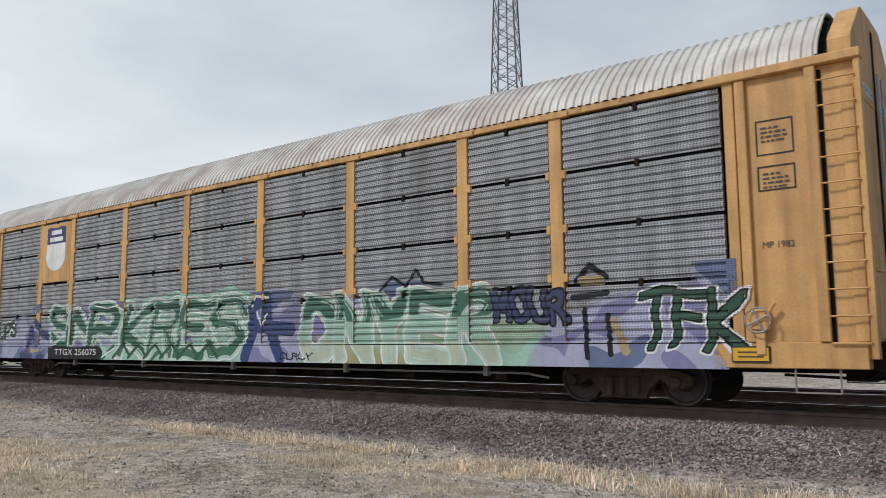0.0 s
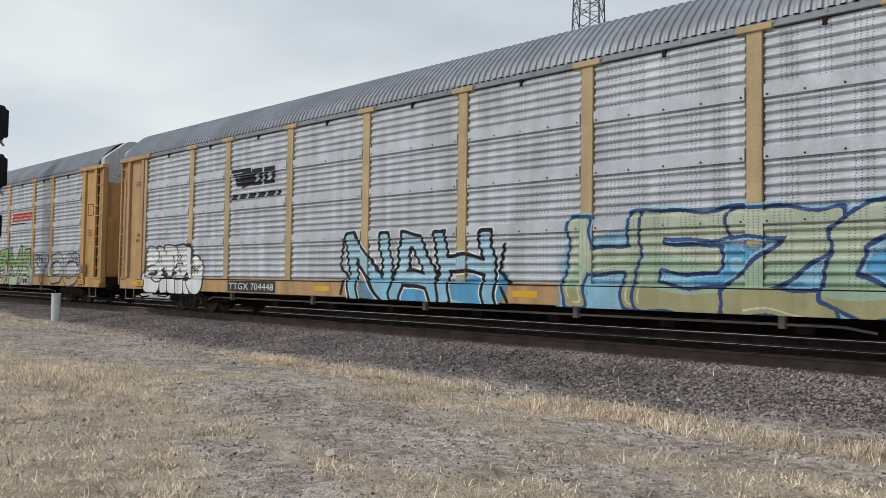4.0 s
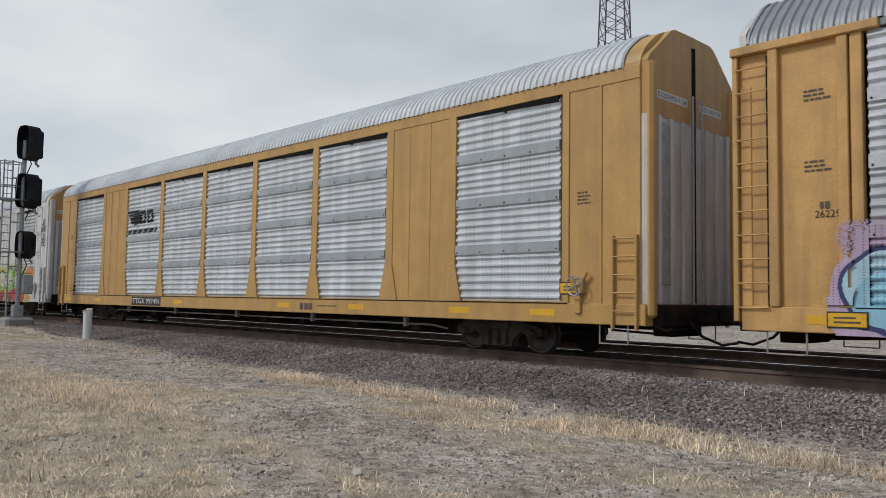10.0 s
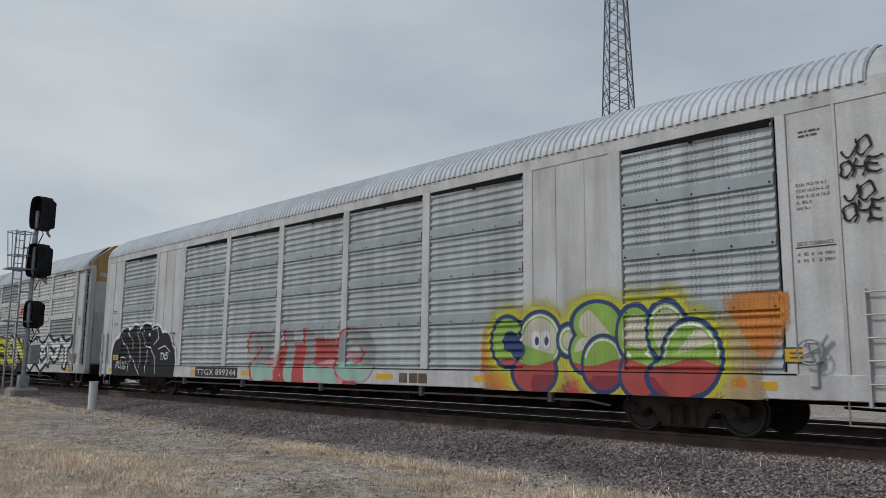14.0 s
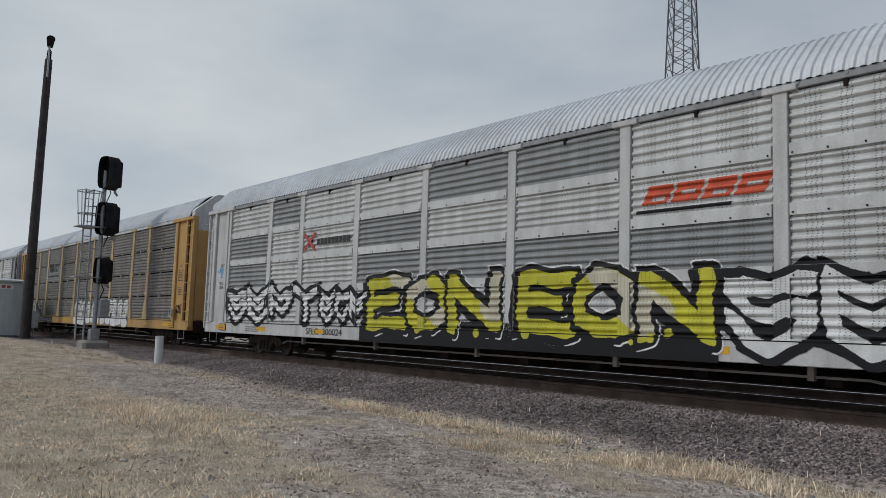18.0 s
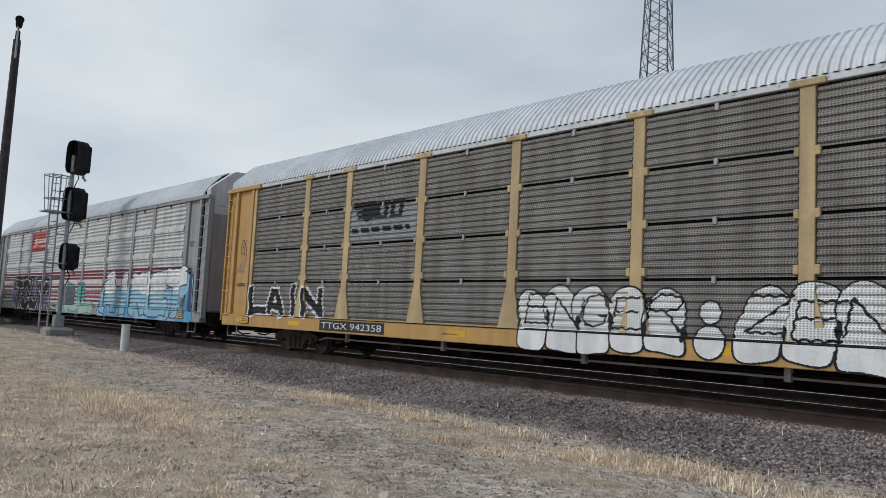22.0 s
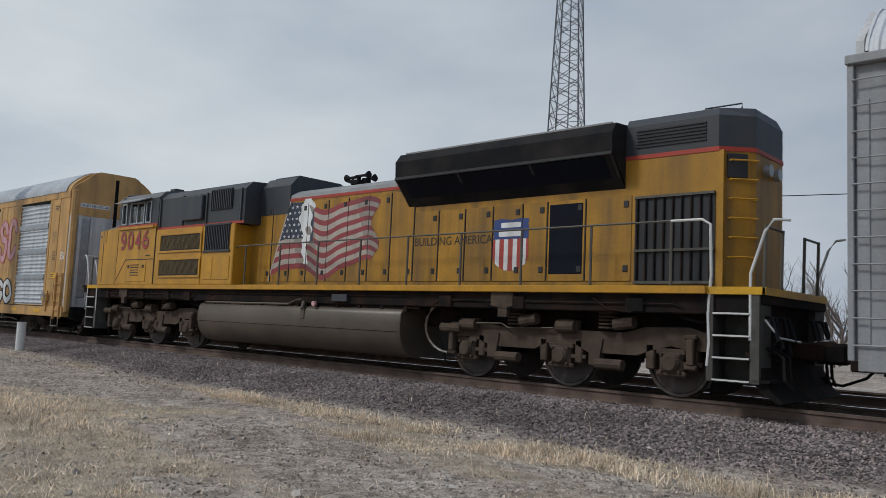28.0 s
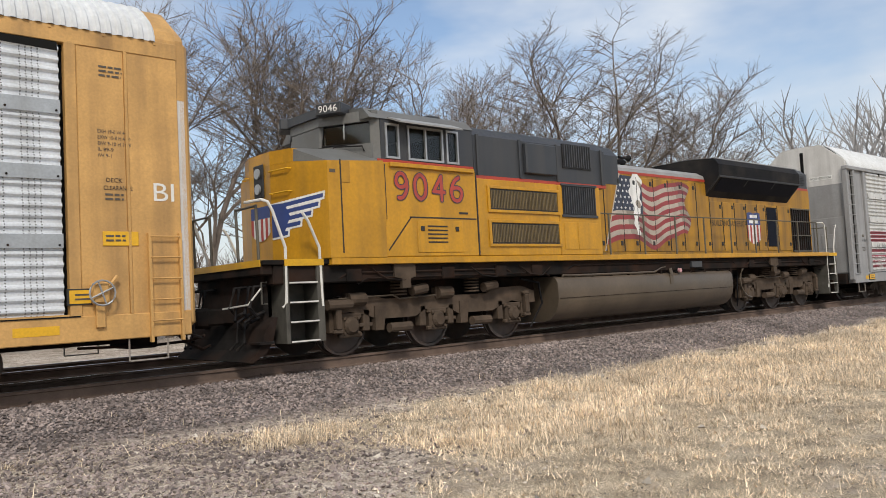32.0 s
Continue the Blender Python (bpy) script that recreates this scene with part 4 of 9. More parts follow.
CARS = [autorack(st, x) for st, x in zip(STYLES, CENTRES)]


# ---- painted letters and signs on the cars ----
def flat_paint(name, color, rough=0.55):
    m = material(name, color, rough, var=0.10, scale=3.0, dirt=GRIME if max(color) > 0.05 else None, dirt_amount=0.28, streak=True, bump=0, spec=0.5 if max(color) > 0.05 else 0.25)
    return m


SHADES = dict(
    black=(0.014, 0.014, 0.017), white=(0.80, 0.80, 0.79), green=(0.05, 0.16, 0.09), pale_green=(0.34, 0.46, 0.33), navy=(0.03, 0.045, 0.14),
    violet=(0.23, 0.22, 0.40), sky=(0.28, 0.52, 0.66), blue=(0.10, 0.35, 0.58), olive=(0.36, 0.34, 0.17), lime=(0.30, 0.48, 0.08),
    yellow=(0.58, 0.55, 0.03), red=(0.45, 0.07, 0.06), dark_red=(0.26, 0.03, 0.05), orange=(0.62, 0.22, 0.03), pink=(0.62, 0.34, 0.36), teal=(0.10, 0.42, 0.38),
    purple=(0.20, 0.12, 0.38), grey=(0.20, 0.205, 0.21), mid_grey=(0.30, 0.31, 0.315), dull_red=(0.42, 0.055, 0.04), scarlet=(0.66, 0.09, 0.03), flag_blue=(0.03, 0.06, 0.22), lilac=(0.48, 0.36, 0.50),
    flag_red=(0.30, 0.05, 0.055), flag_dark=(0.20, 0.04, 0.05), flag_white=(0.47, 0.41, 0.35), flag_grey=(0.30, 0.26, 0.22), flag_navy=(0.03, 0.04, 0.07), mint=(0.36, 0.55, 0.45), dark_green=(0.022, 0.085, 0.05), tan=(0.46, 0.34, 0.19), cream=(0.62, 0.58, 0.44), deep_blue=(0.02, 0.05, 0.17), pale_grey=(0.50, 0.50, 0.49), lavender=(0.42, 0.43, 0.58), sage=(0.47, 0.53, 0.40), pine=(0.045, 0.15, 0.105), foam=(0.50, 0.64, 0.56), slate=(0.13, 0.17, 0.30), grass_green=(0.25, 0.40, 0.10), ice=(0.40, 0.58, 0.68))
INK = {k: flat_paint("spray_" + k, c) for k, c in SHADES.items()}
INKS = list(INK)
NUM = {k: i for i, k in enumerate(INKS)}


def raster(x0, x1, z0, z1, res=0.011):
    nx, nz = max(2, int((x1 - x0) / res)), max(2, int((z1 - z0) / res))
    xs, zs = x0 + (np.arange(nx) + 0.5) * (x1 - x0) / nx, z0 + (np.arange(nz) + 0.5) * (z1 - z0) / nz
    X, Z = np.meshgrid(xs, zs)
    return X, Z, np.full(X.shape, -1, int)


def paint_mesh(name, parent, box, idx, depth, breaks=(), label="", dots=""):
    """Turns a raster of colours into thin strips that follow the surface; depth(x, z): how far it stands out."""
    x0, x1, z0, z1 = box
    nz, nx = idx.shape
    dx, dz = (x1 - x0) / nx, (z1 - z0) / nz
    xs = x0 + (np.arange(nx) + 0.5) * dx
    cls = np.digitize(xs, sorted(breaks)) if len(breaks) else np.zeros(nx, int)
    key = idx * 64 + cls[None, :]
    change = np.ones((nz, nx + 1), bool)
    change[:, 1:-1] = key[:, 1:] != key[:, :-1]
    r, c = np.nonzero(change)
    keep = r[:-1] == r[1:]
    rs, cs, ce = r[:-1][keep], c[:-1][keep], c[1:][keep]
    val = idx[rs, cs]
    ok = val >= 0
    rs, cs, ce, val = rs[ok], cs[ok], ce[ok], val[ok]
    xa, xb, za, zb = x0 + cs * dx, x0 + ce * dx, z0 + rs * dz, z0 + (rs + 1) * dz
    xm = (xa + xb) / 2
    ya, yb = -depth(xm, za), -depth(xm, zb)
    n = len(rs)
    vs = np.empty((n, 4, 3))
    vs[:, 0] = np.stack([xa, ya, za], -1)
    vs[:, 1] = np.stack([xb, ya, za], -1)
    vs[:, 2] = np.stack([xb, yb, zb], -1)
    vs[:, 3] = np.stack([xa, yb, zb], -1)
    low = zb < P0 + 0.03
    lab = patches(idx)[rs, cs]
    out = None
    for u in sorted(set(lab.tolist())):
        q = lab == u
        m_ = int(q.sum())
        me = bpy.data.meshes.new(name)
        me.from_pydata(vs[q].reshape(-1, 3).tolist(), [], np.arange(m_ * 4).reshape(m_, 4).tolist())
        code = val[q] * 2 + (low[q] | (not dots))
        used = sorted(set(code.tolist()))
        for c_ in used:
            me.materials.append(INK[INKS[c_ // 2]] if c_ % 2 else dotted_ink(INKS[c_ // 2], dots))
        me.polygons.foreach_set("material_index", np.searchsorted(used, code).astype(np.int32))
        me.update()
        out = part(name, me, None, parent, label)
    return out


DOTTED = {}


def dotted_ink(k, dots):
    """The same paint on a perforated sheet."""
    if (k, dots) not in DOTTED:
        DOTTED[k, dots] = material("sprayed_sheet_" + k, SHADES[k], 0.55, var=0.10, scale=3.0, dirt=GRIME if max(SHADES[k]) > 0.05 else None, dirt_amount=0.28, streak=True, bump=0, spec=0.5 if max(SHADES[k]) > 0.05 else 0.25,
                                   holes=(0.05, 0.034, 0.5, 0.7, 0) if dots == "fine" else (0.074, 0.040, 0.36, 0.75, 0.47))
    return DOTTED[k, dots]


def patches(idx, f=3):
    """Numbers the separate painted patches; specks join into one."""
    nz, nx = idx.shape
    on = np.zeros((nz // f + 1, nx // f + 1), bool)
    ii, jj = np.nonzero(idx >= 0)
    on[ii // f, jj // f] = True
    lab = np.where(on, np.arange(1, on.size + 1).reshape(on.shape), 0)
    while True:
        pad = np.pad(lab, 1)
        best = lab
        for di in (0, 1, 2):
            for dj in (0, 1, 2):
                best = np.maximum(best, pad[di:di + lab.shape[0], dj:dj + lab.shape[1]])
        best = np.where(on, best, 0)
        if (best == lab).all():
            break
        lab = best
    ids, cnt = np.unique(lab, return_counts=True)
    small = ids[cnt < 14]
    lab = np.where(np.isin(lab, small), 0, lab)
    return lab[np.arange(nz)[:, None] // f, np.arange(nx)[None, :] // f]


def car_depth(style):
    arr = style["_rib_arr"]
    ed = np.array(EDGES)

    def depth(x, z):
        out = SHEET_Y + np.interp(z, arr[:, 0], arr[:, 1]) + 0.005
        near = np.abs(x[:, None] - ed[None, :]).min(1) < 0.125
        out = np.where(near, 1.551, out)
        if style["flare"]:
            foot = (np.abs(x[:, None] - ed[None, 1:-1]).min(1) < 0.125 + 0.185 * np.clip((1.75 - z) / 0.78, 0, 1)) & (z < 1.75)
            out = np.where(foot, 1.562, out)
        if style["solid"]:
            out = np.where((np.abs(x) > 7.11) & (np.abs(x) < 9.04), 1.545, out)
        out = np.where(np.abs(x) > 11.97, 1.59 if not style["solid"] else 1.55, out)
        return np.where(z < P0 + 0.03, 1.556, out)
    br = sorted([e - 0.125 for e in EDGES] + [e + 0.125 for e in EDGES])
    return depth, br


def glyph_mask(ch, nx, nz):
    """The letter as a filled raster of nx by nz."""
    me = text_mesh(ch, M["letter_black"])
    v = np.array([p.co for p in me.vertices])[:, [0, 2]]
    lo, hi = v.min(0), v.max(0)
    v = (v - lo) / np.maximum(hi - lo, 1e-6) * (nx, nz)
    out = np.zeros((nz, nx), bool)
    me.calc_loop_triangles()
    for t in me.loop_triangles:
        a, b, c = (v[i] for i in t.vertices)
        x0, x1 = int(max(0, min(a[0], b[0], c[0]) - 1)), int(min(nx, max(a[0], b[0], c[0]) + 2))
        z0, z1 = int(max(0, min(a[1], b[1], c[1]) - 1)), int(min(nz, max(a[1], b[1], c[1]) + 2))
        if x1 <= x0 or z1 <= z0:
            continue
        gx_, gz_ = np.meshgrid(np.arange(x0, x1) + 0.5, np.arange(z0, z1) + 0.5)
        s = [(q[0] - p[0]) * (gz_ - p[1]) - (q[1] - p[1]) * (gx_ - p[0]) for p, q in ((a, b), (b, c), (c, a))]
        out[z0:z1, x0:x1] |= (np.minimum.reduce(s) >= -0.6) | (np.maximum.reduce(s) <= 0.6)
    return out


def reach(mask, R):
    """Distance, in cells, to the mask, up to R."""
    nz, nx = mask.shape
    g = np.full((nz, nx), float(R + 1))
    d = np.full(nz, R + 1.0)
    for j in range(nx):
        d = np.where(mask[:, j], 0, d + 1)
        g[:, j] = np.minimum(g[:, j], d)
    d = np.full(nz, R + 1.0)
    for j in range(nx - 1, -1, -1):
        d = np.where(mask[:, j], 0, d + 1)
        g[:, j] = np.minimum(g[:, j], d)
    g = np.minimum(g, R + 1) ** 2
    best = g.copy()
    for k in range(1, R + 1):
        best[k:] = np.minimum(best[k:], g[:-k] + k * k)
        best[:-k] = np.minimum(best[:-k], g[k:] + k * k)
    return np.sqrt(best)


# letters as strokes on a grid of 8 by 9
LINES = {"A": "00 39 59 80|13 73", "B": "00 09 68 65 05|65 82 60 00", "C": "87 69 29 07 02 20 60 82", "D": "00 09 59 86 83 50 00", "E": "89 09 05 65|05 00 80", "F": "89 09 05 65|05 00",
         "G": "87 69 29 07 02 20 60 83 53", "H": "00 09|05 85|89 80", "I": "49 40", "J": "89 82 60 20 03", "K": "00 09|89 04 80", "L": "09 00 80", "M": "00 09 43 89 80", "N": "00 09 80 89",
         "O": "30 02 07 39 59 87 82 50 30", "P": "00 09 69 87 64 04", "R": "00 09 69 87 65 05|45 80", "S": "87 69 29 07 25 65 83 60 20 02", "T": "09 89|49 40", "U": "09 02 20 60 82 89",
         "V": "09 40 89", "W": "09 20 46 60 89", "X": "00 89|09 80", "Y": "09 45 89|45 40", "Z": "09 89 00 80", "9": "86 69 29 06 24 64 86 83 50 20", "0": "30 02 07 39 59 87 82 50 30", "4": "60 69 03 83", "6": "69 38 05 02 20 60 82 84 65 25 04", "2": "07 29 69 87 00 80"}


def letter_reach(X, Z, ch, x0, w, z0, h, half, p, lean, dip):
    """Distance from each cell to the strokes of a letter."""
    best = np.full(X.shape, 9.0)
    u = (X - x0) / w
    zz = Z - dip * np.abs(2 * np.clip(u, 0, 1) - 1)
    xx = X - lean * (Z - z0)
    for path in LINES[ch].split("|"):
        pts = [(x0 + half + int(q[0]) / 8 * (w - 2 * half), z0 + half + int(q[1]) / 9 * (h - dip - 2 * half)) for q in path.split()]
        if ch in "OCSGUDBPRJ0692" and p < 5:
            for _ in range(2):      # round the corners
                cut = [q for a_, b_ in zip(pts[:-1], pts[1:]) for q in ((a_[0] * 0.75 + b_[0] * 0.25, a_[1] * 0.75 + b_[1] * 0.25), (a_[0] * 0.25 + b_[0] * 0.75, a_[1] * 0.25 + b_[1] * 0.75))]
                pts = ([pts[0]] + cut + [pts[-1]]) if pts[0] != pts[-1] else cut + [cut[0]]
        for (ax, az), (bx, bz) in zip(pts[:-1], pts[1:]):
            ex, ez = bx - ax, bz - az
            k = np.clip(((xx - ax) * ex + (zz - az) * ez) / max(ex * ex + ez * ez, 1e-9), 0, 1)
            dx, dz = np.abs(xx - ax - k * ex), np.abs(zz - az - k * ez)
            best = np.minimum(best, np.hypot(dx, dz) if p == 2 else (dx ** p + dz ** p) ** (1 / p))
    return best


def shifted(m, di, dj):
    """The mask moved by cells, without wrapping round."""
    out = np.zeros_like(m)
    nz, nx = m.shape
    out[max(0, di):nz + min(0, di), max(0, dj):nx + min(0, dj)] = m[max(0, -di):nz + min(0, -di), max(0, -dj):nx + min(0, -dj)]
    return out


def word(X, Z, idx, box, letters, fill, edge, fat=0.17, line=0.04, fill2=None, split=0.45, fill3=None, halo=None, halo_r=0.1, lean=0.0, wave=0.0,
         shade=None, by=(0.1, -0.05), shine=None, seed=1, overlap=1.08, p=4, dip=0.0, trim=None):
    """Fat sprayed letters: fill (fill2 below split), edge line, halo round them, shade to one side, trim line outside the edge."""
    x0, x1, z0, z1 = box
    rng = np.random.default_rng(seed)
    n = len(letters)
    lw = (x1 - x0) / n
    half = 0.80 * fat * min(lw, (z1 - z0) * 0.85)
    line *= 1.15
    overlap = 1 + (overlap - 1) * 0.45
    wx = 0.035 * np.sin(Z * 6.3 + seed) + 0.02 * np.sin(Z * 13 + X * 2.0)
    wz = 0.04 * np.sin(X * 3.7 + seed * 2) + 0.02 * np.sin(X * 8.1 + Z * 3)
    XX, ZZ = X + wx, Z + wz
    fields = []
    for i, ch in enumerate(letters):
        if ch == " ":
            continue
        w = lw * overlap * rng.uniform(0.92, 1.04)
        a = x0 + i * lw - (w - lw) / 2
        b = z0 + wave * (0.5 + 0.5 * math.sin(i * 1.9 + seed)) + rng.uniform(0, 0.04)
        h = (z1 - b) * rng.uniform(0.92, 1.0)
        fields.append(letter_reach(XX, ZZ, ch, a, w, b, h, half, p, lean, dip))
    d = np.minimum.reduce(fields)
    if halo:
        idx[d < half + line + halo_r + 0.3 * halo_r * wavy(X * 5, Z * 5, 1.0, seed)] = NUM[halo]
    if trim:
        idx[d < half + line + 0.03] = NUM[trim]
    if shade:
        res = X[0, 1] - X[0, 0]
        m = d < half + line * 0.6
        for f in (0.33, 0.66, 1.0):
            idx[shifted(m, int(by[1] * f / res), int(by[0] * f / res))] = NUM[shade]
    zz = (Z - z0) / (z1 - z0) + 0.06 * wavy(X, Z, 3.0, seed)
    for d in fields:
        idx[d < half + line] = NUM[edge]
        body = d < half
        idx[body] = NUM[fill]
        if fill2:
            idx[body & (zz < split)] = NUM[fill2]
        if fill3:
            idx[body & (zz < split * 0.45)] = NUM[fill3]
        if shine:
            idx[(np.abs(d - half * 0.62) < 0.014) & (wavy(X, Z, 2.2, seed + 3) > 0.1)] = NUM[shine]


def swell(X, Z, lobes):
    """Depth inside a rounded cloud of overlapping lobes (x, z, half width, half height): above 0 inside, in metres."""
    d = np.full(X.shape, -9.0)
    for cx, cz, rx, rz in lobes:
        e = np.hypot((X - cx) / rx, (Z - cz) / rz)
        d = np.maximum(d, (1 - e) * min(rx, rz))
    return d


def strokes(X, Z, idx, paths, color, w=0.03):
    """Thin sprayed lines."""
    for path in paths:
        for (ax, az), (bx, bz) in zip(path[:-1], path[1:]):
            dx, dz = bx - ax, bz - az
            k = np.clip(((X - ax) * dx + (Z - az) * dz) / max(dx * dx + dz * dz, 1e-9), 0, 1)
            idx[np.hypot(X - ax - k * dx, Z - az - k * dz) < w] = NUM[color]


def scribble(X, Z, idx, box, letters, color, w=0.016, seed=0):
    """A tag in thin line letters."""
    x0, x1, z0, z1 = box
    rng = np.random.default_rng(seed)
    lw = (x1 - x0) / len(letters)
    for i, ch in enumerate(letters):
        if ch == " ":
            continue
        b = z0 + rng.uniform(0, 0.15) * (z1 - z0)
        d = letter_reach(X + 0.012 * np.sin(Z * 40 + i), Z + 0.012 * np.sin(X * 35), ch, x0 + i * lw, lw * rng.uniform(0.8, 1.0), b, (z1 - b) * rng.uniform(0.85, 1.05), 0.0, 2, 0.2, 0.0)
        idx[d < w] = NUM[color]


def clouds(X, Z, idx, box, colors, seed=0, thresh=-0.2):
    """Uneven sprayed ground."""
    x0, x1, z0, z1 = box
    n = wavy(X, Z * 1.6, 1.1, seed) + 0.5 * wavy(X, Z, 3.1, seed + 1) + 0.25 * wavy(X, Z, 7.0, seed + 2)
    edge = np.minimum(np.minimum(X - x0, x1 - X) * 1.2, (z1 - Z) * 1.6)
    mist = np.random.default_rng(seed).random(X.shape)
    on = (edge + n * 0.5 > 0.30 + thresh * 0.1 + mist ** 2 * 0.40) & (X > x0) & (X < x1) & (Z > z0) & (Z < z1)
    for k, c in enumerate(colors):
        lo = -1.4 + 2.4 * k / len(colors)
        idx[on & (n > lo)] = NUM[c]


def graffiti(k, box, draw, label, name="graffiti", res=0.014, lift=0.004):
    car, st = CARS[k], STYLES[k]
    X, Z, idx = raster(*box, res)
    draw(X, Z, idx)
    under, br = car_depth(st)

    def depth(x, z):
        return under(x, z) + lift
    return paint_mesh(name, car, box, idx, depth, br, label, "fine" if st["ribs"] == "fine" else "banded")


def number_board(k, x0, x1, body, z0=0.69, z1=0.91, dark=True):
    car = CARS[k]
    if dark:
        part("number_board", Geo().box(x0, x1, -1.556, -1.548, z0 - 0.03, z1 + 0.03), M["letter_black"], car, "black number board on the side sill")
    text(body, (x0 + x1) / 2, -1.561, (z0 + z1) / 2, (x1 - x0) * 0.93, (z1 - z0) * 0.78, M["letter_white"] if dark else M["letter_black"], car, "car_number")


def stencil(k, x, z, w, rows, mat="letter_faint", h=0.028, gap=0.062, y=None):
    """Small stencilled notes that cannot be read: bars."""
    y = y if y is not None else (1.507 if not STYLES[k]["solid"] else 1.535)
    rng = random.Random(int(x * 100) + k)
    for i in range(rows):
        xa, end = x - w / 2, x - w / 2 + w * rng.uniform(0.65, 1.0)
        while xa < end:
            ww = rng.uniform(0.03, 0.11)
            part("lettering_bar", Geo().box(xa, min(xa + ww, end), -y - 0.003, -y, z - i * gap - h, z - i * gap), M[mat], CARS[k])
            xa += ww + 0.022


# first car
def art(X, Z, idx):
    clouds(X, Z, idx, (-11.7, 11.9, 0.60, 2.15), ["lavender", "lavender", "violet", "lavender", "slate"], 1)
    clouds(X, Z, idx, (-11.4, -8.0, 0.60, 1.25), ["slate", "navy", "slate", "lavender"], 9)
    clouds(X, Z, idx, (-8.6, 1.0, 0.60, 2.0), ["lavender", "foam", "lavender", "violet"], 4)
    clouds(X, Z, idx, (2.6, 9.0, 0.60, 1.6), ["orange", "pale_green", "mint", "pale_green"], 6)
    clouds(X, Z, idx, (3.0, 8.7, 0.60, 0.95), ["olive", "pale_green", "olive"], 8)
    # the sill: dark round the number, pale green with dark rays further on
    low = Z < 0.95 + 0.02 * wavy(X, Z, 4.0, 2)
    idx[low & (X > -8.25) & (X < -5.15)] = NUM["black"]
    idx[low & (X >= -5.15) & (X < 0.9)] = NUM["mint"]
    strokes(X, Z, idx, [[(-5.2 + i * 0.8, 0.6), (-4.6 + i * 0.8, 0.95)] for i in range(7)], "pine", 0.06)
    word(X, Z, idx, (-8.15, -6.85, 0.92, 2.12), "S", "pine", "foam", 0.13, 0.06, trim="white", lean=-0.15, seed=2, p=6)
    word(X, Z, idx, (-7.05, -5.75, 0.90, 2.05), "N", "pine", "foam", 0.12, 0.06, fill2="green", trim="white", lean=0.2, seed=4, p=6)
    word(X, Z, idx, (-6.05, -4.40, 0.80, 2.16), "P", "pine", "foam", 0.13, 0.06, trim="white", lean=0.1, seed=6, p=6)
    strokes(X, Z, idx, [[(-8.1, 0.98), (-7.3, 1.35), (-7.0, 2.1)], [(-7.2, 0.7), (-6.6, 1.3)], [(-6.55, 1.3), (-6.2, 0.98)], [(-5.55, 1.2), (-4.9, 0.72)]], "foam", 0.055)
    strokes(X, Z, idx, [[(-8.05, 0.98), (-7.35, 1.30)], [(-7.15, 0.72), (-6.62, 1.24)], [(-5.2, 0.66), (-4.5, 0.92), (-3.6, 0.95)], [(-5.9, 2.1), (-5.0, 1.98), (-4.5, 2.05)], [(-7.8, 1.75), (-7.0, 1.98)]], "white", 0.018)
    idx[low & (X > -8.1) & (X < -5.35)] = NUM["black"]
    word(X, Z, idx, (-4.35, 0.7, 0.66, 2.15), "KRES", "pine", "foam", 0.10, 0.06, fill2="green", split=0.4, trim="white", halo="mint", halo_r=0.12, lean=0.3, seed=5, p=6, overlap=1.15, shine="foam")
    strokes(X, Z, idx, [[(-4.6 + i * 0.75, 0.66), (-4.1 + i * 0.75, 1.0), (-3.75 + i * 0.75, 0.7)] for i in range(6)], "dark_green", 0.045)
    word(X, Z, idx, (2.9, 7.8, 0.62, 2.0), "DNYER", "pine", "foam", 0.16, 0.05, fill2="mint", split=0.62, fill3="sage", trim="white", halo="orange", halo_r=0.03, shine="foam", seed=7, p=4, overlap=1.2)
    word(X, Z, idx, (7.75, 9.2, 1.3, 1.9), "MOUR", "navy", "black", 0.15, 0.03, seed=3)
    word(X, Z, idx, (10.35, 11.95, 0.85, 1.75), "TFK", "dark_green", "black", 0.11, 0.022, trim="white", lean=0.15, seed=4)
    word(X, Z, idx, (-11.7, -10.5, 1.2, 1.75), "UPS", "dark_green", "black", 0.11, 0.02, trim="white", seed=3)
    strokes(X, Z, idx, [[(1.0, 0.7), (1.3, 1.3), (1.2, 1.8), (1.7, 2.0), (1.75, 1.4), (2.2, 0.7)], [(1.2, 1.4), (2.5, 1.3)]], "deep_blue", 0.15)
    strokes(X, Z, idx, [[(1.2, 1.8), (1.35, 2.05), (1.75, 2.0)], [(1.4, 1.7), (1.55, 1.4), (1.7, 1.65)]], "white", 0.025)
    strokes(X, Z, idx, [[(5.1, 2.0), (5.4, 2.25), (5.75, 2.05), (6.0, 2.35), (6.2, 2.1), (6.6, 2.05)]], "black", 0.03)
    strokes(X, Z, idx, [[(9.35, 1.95), (9.6, 2.2), (9.9, 2.0)], [(9.3, 1.7), (9.9, 1.75)], [(9.5, 1.5), (9.55, 0.75)], [(9.9, 1.4), (9.95, 0.8)]], "black", 0.045)
    strokes(X, Z, idx, [[(9.45, 1.95), (9.8, 1.95)], [(10.0, 1.3), (10.2, 0.85)]], "tan", 0.07)
    strokes(X, Z, idx, [[(-9.6, 1.0), (-9.45, 1.5), (-9.25, 1.2)], [(-9.2, 1.7), (-8.95, 1.55)], [(-8.75, 1.35), (-8.4, 1.25)]], "navy", 0.12)
    strokes(X, Z, idx, [[(-9.3, 2.05), (-8.95, 2.12)], [(-9.1, 1.3), (-9.0, 0.85)]], "slate", 0.13)
    strokes(X, Z, idx, [[(-9.35, 0.82), (-8.9, 0.85)]], "tan", 0.05)
    scribble(X, Z, idx, (2.2, 3.2, 0.66, 0.8), "CURLY", "black", seed=2)


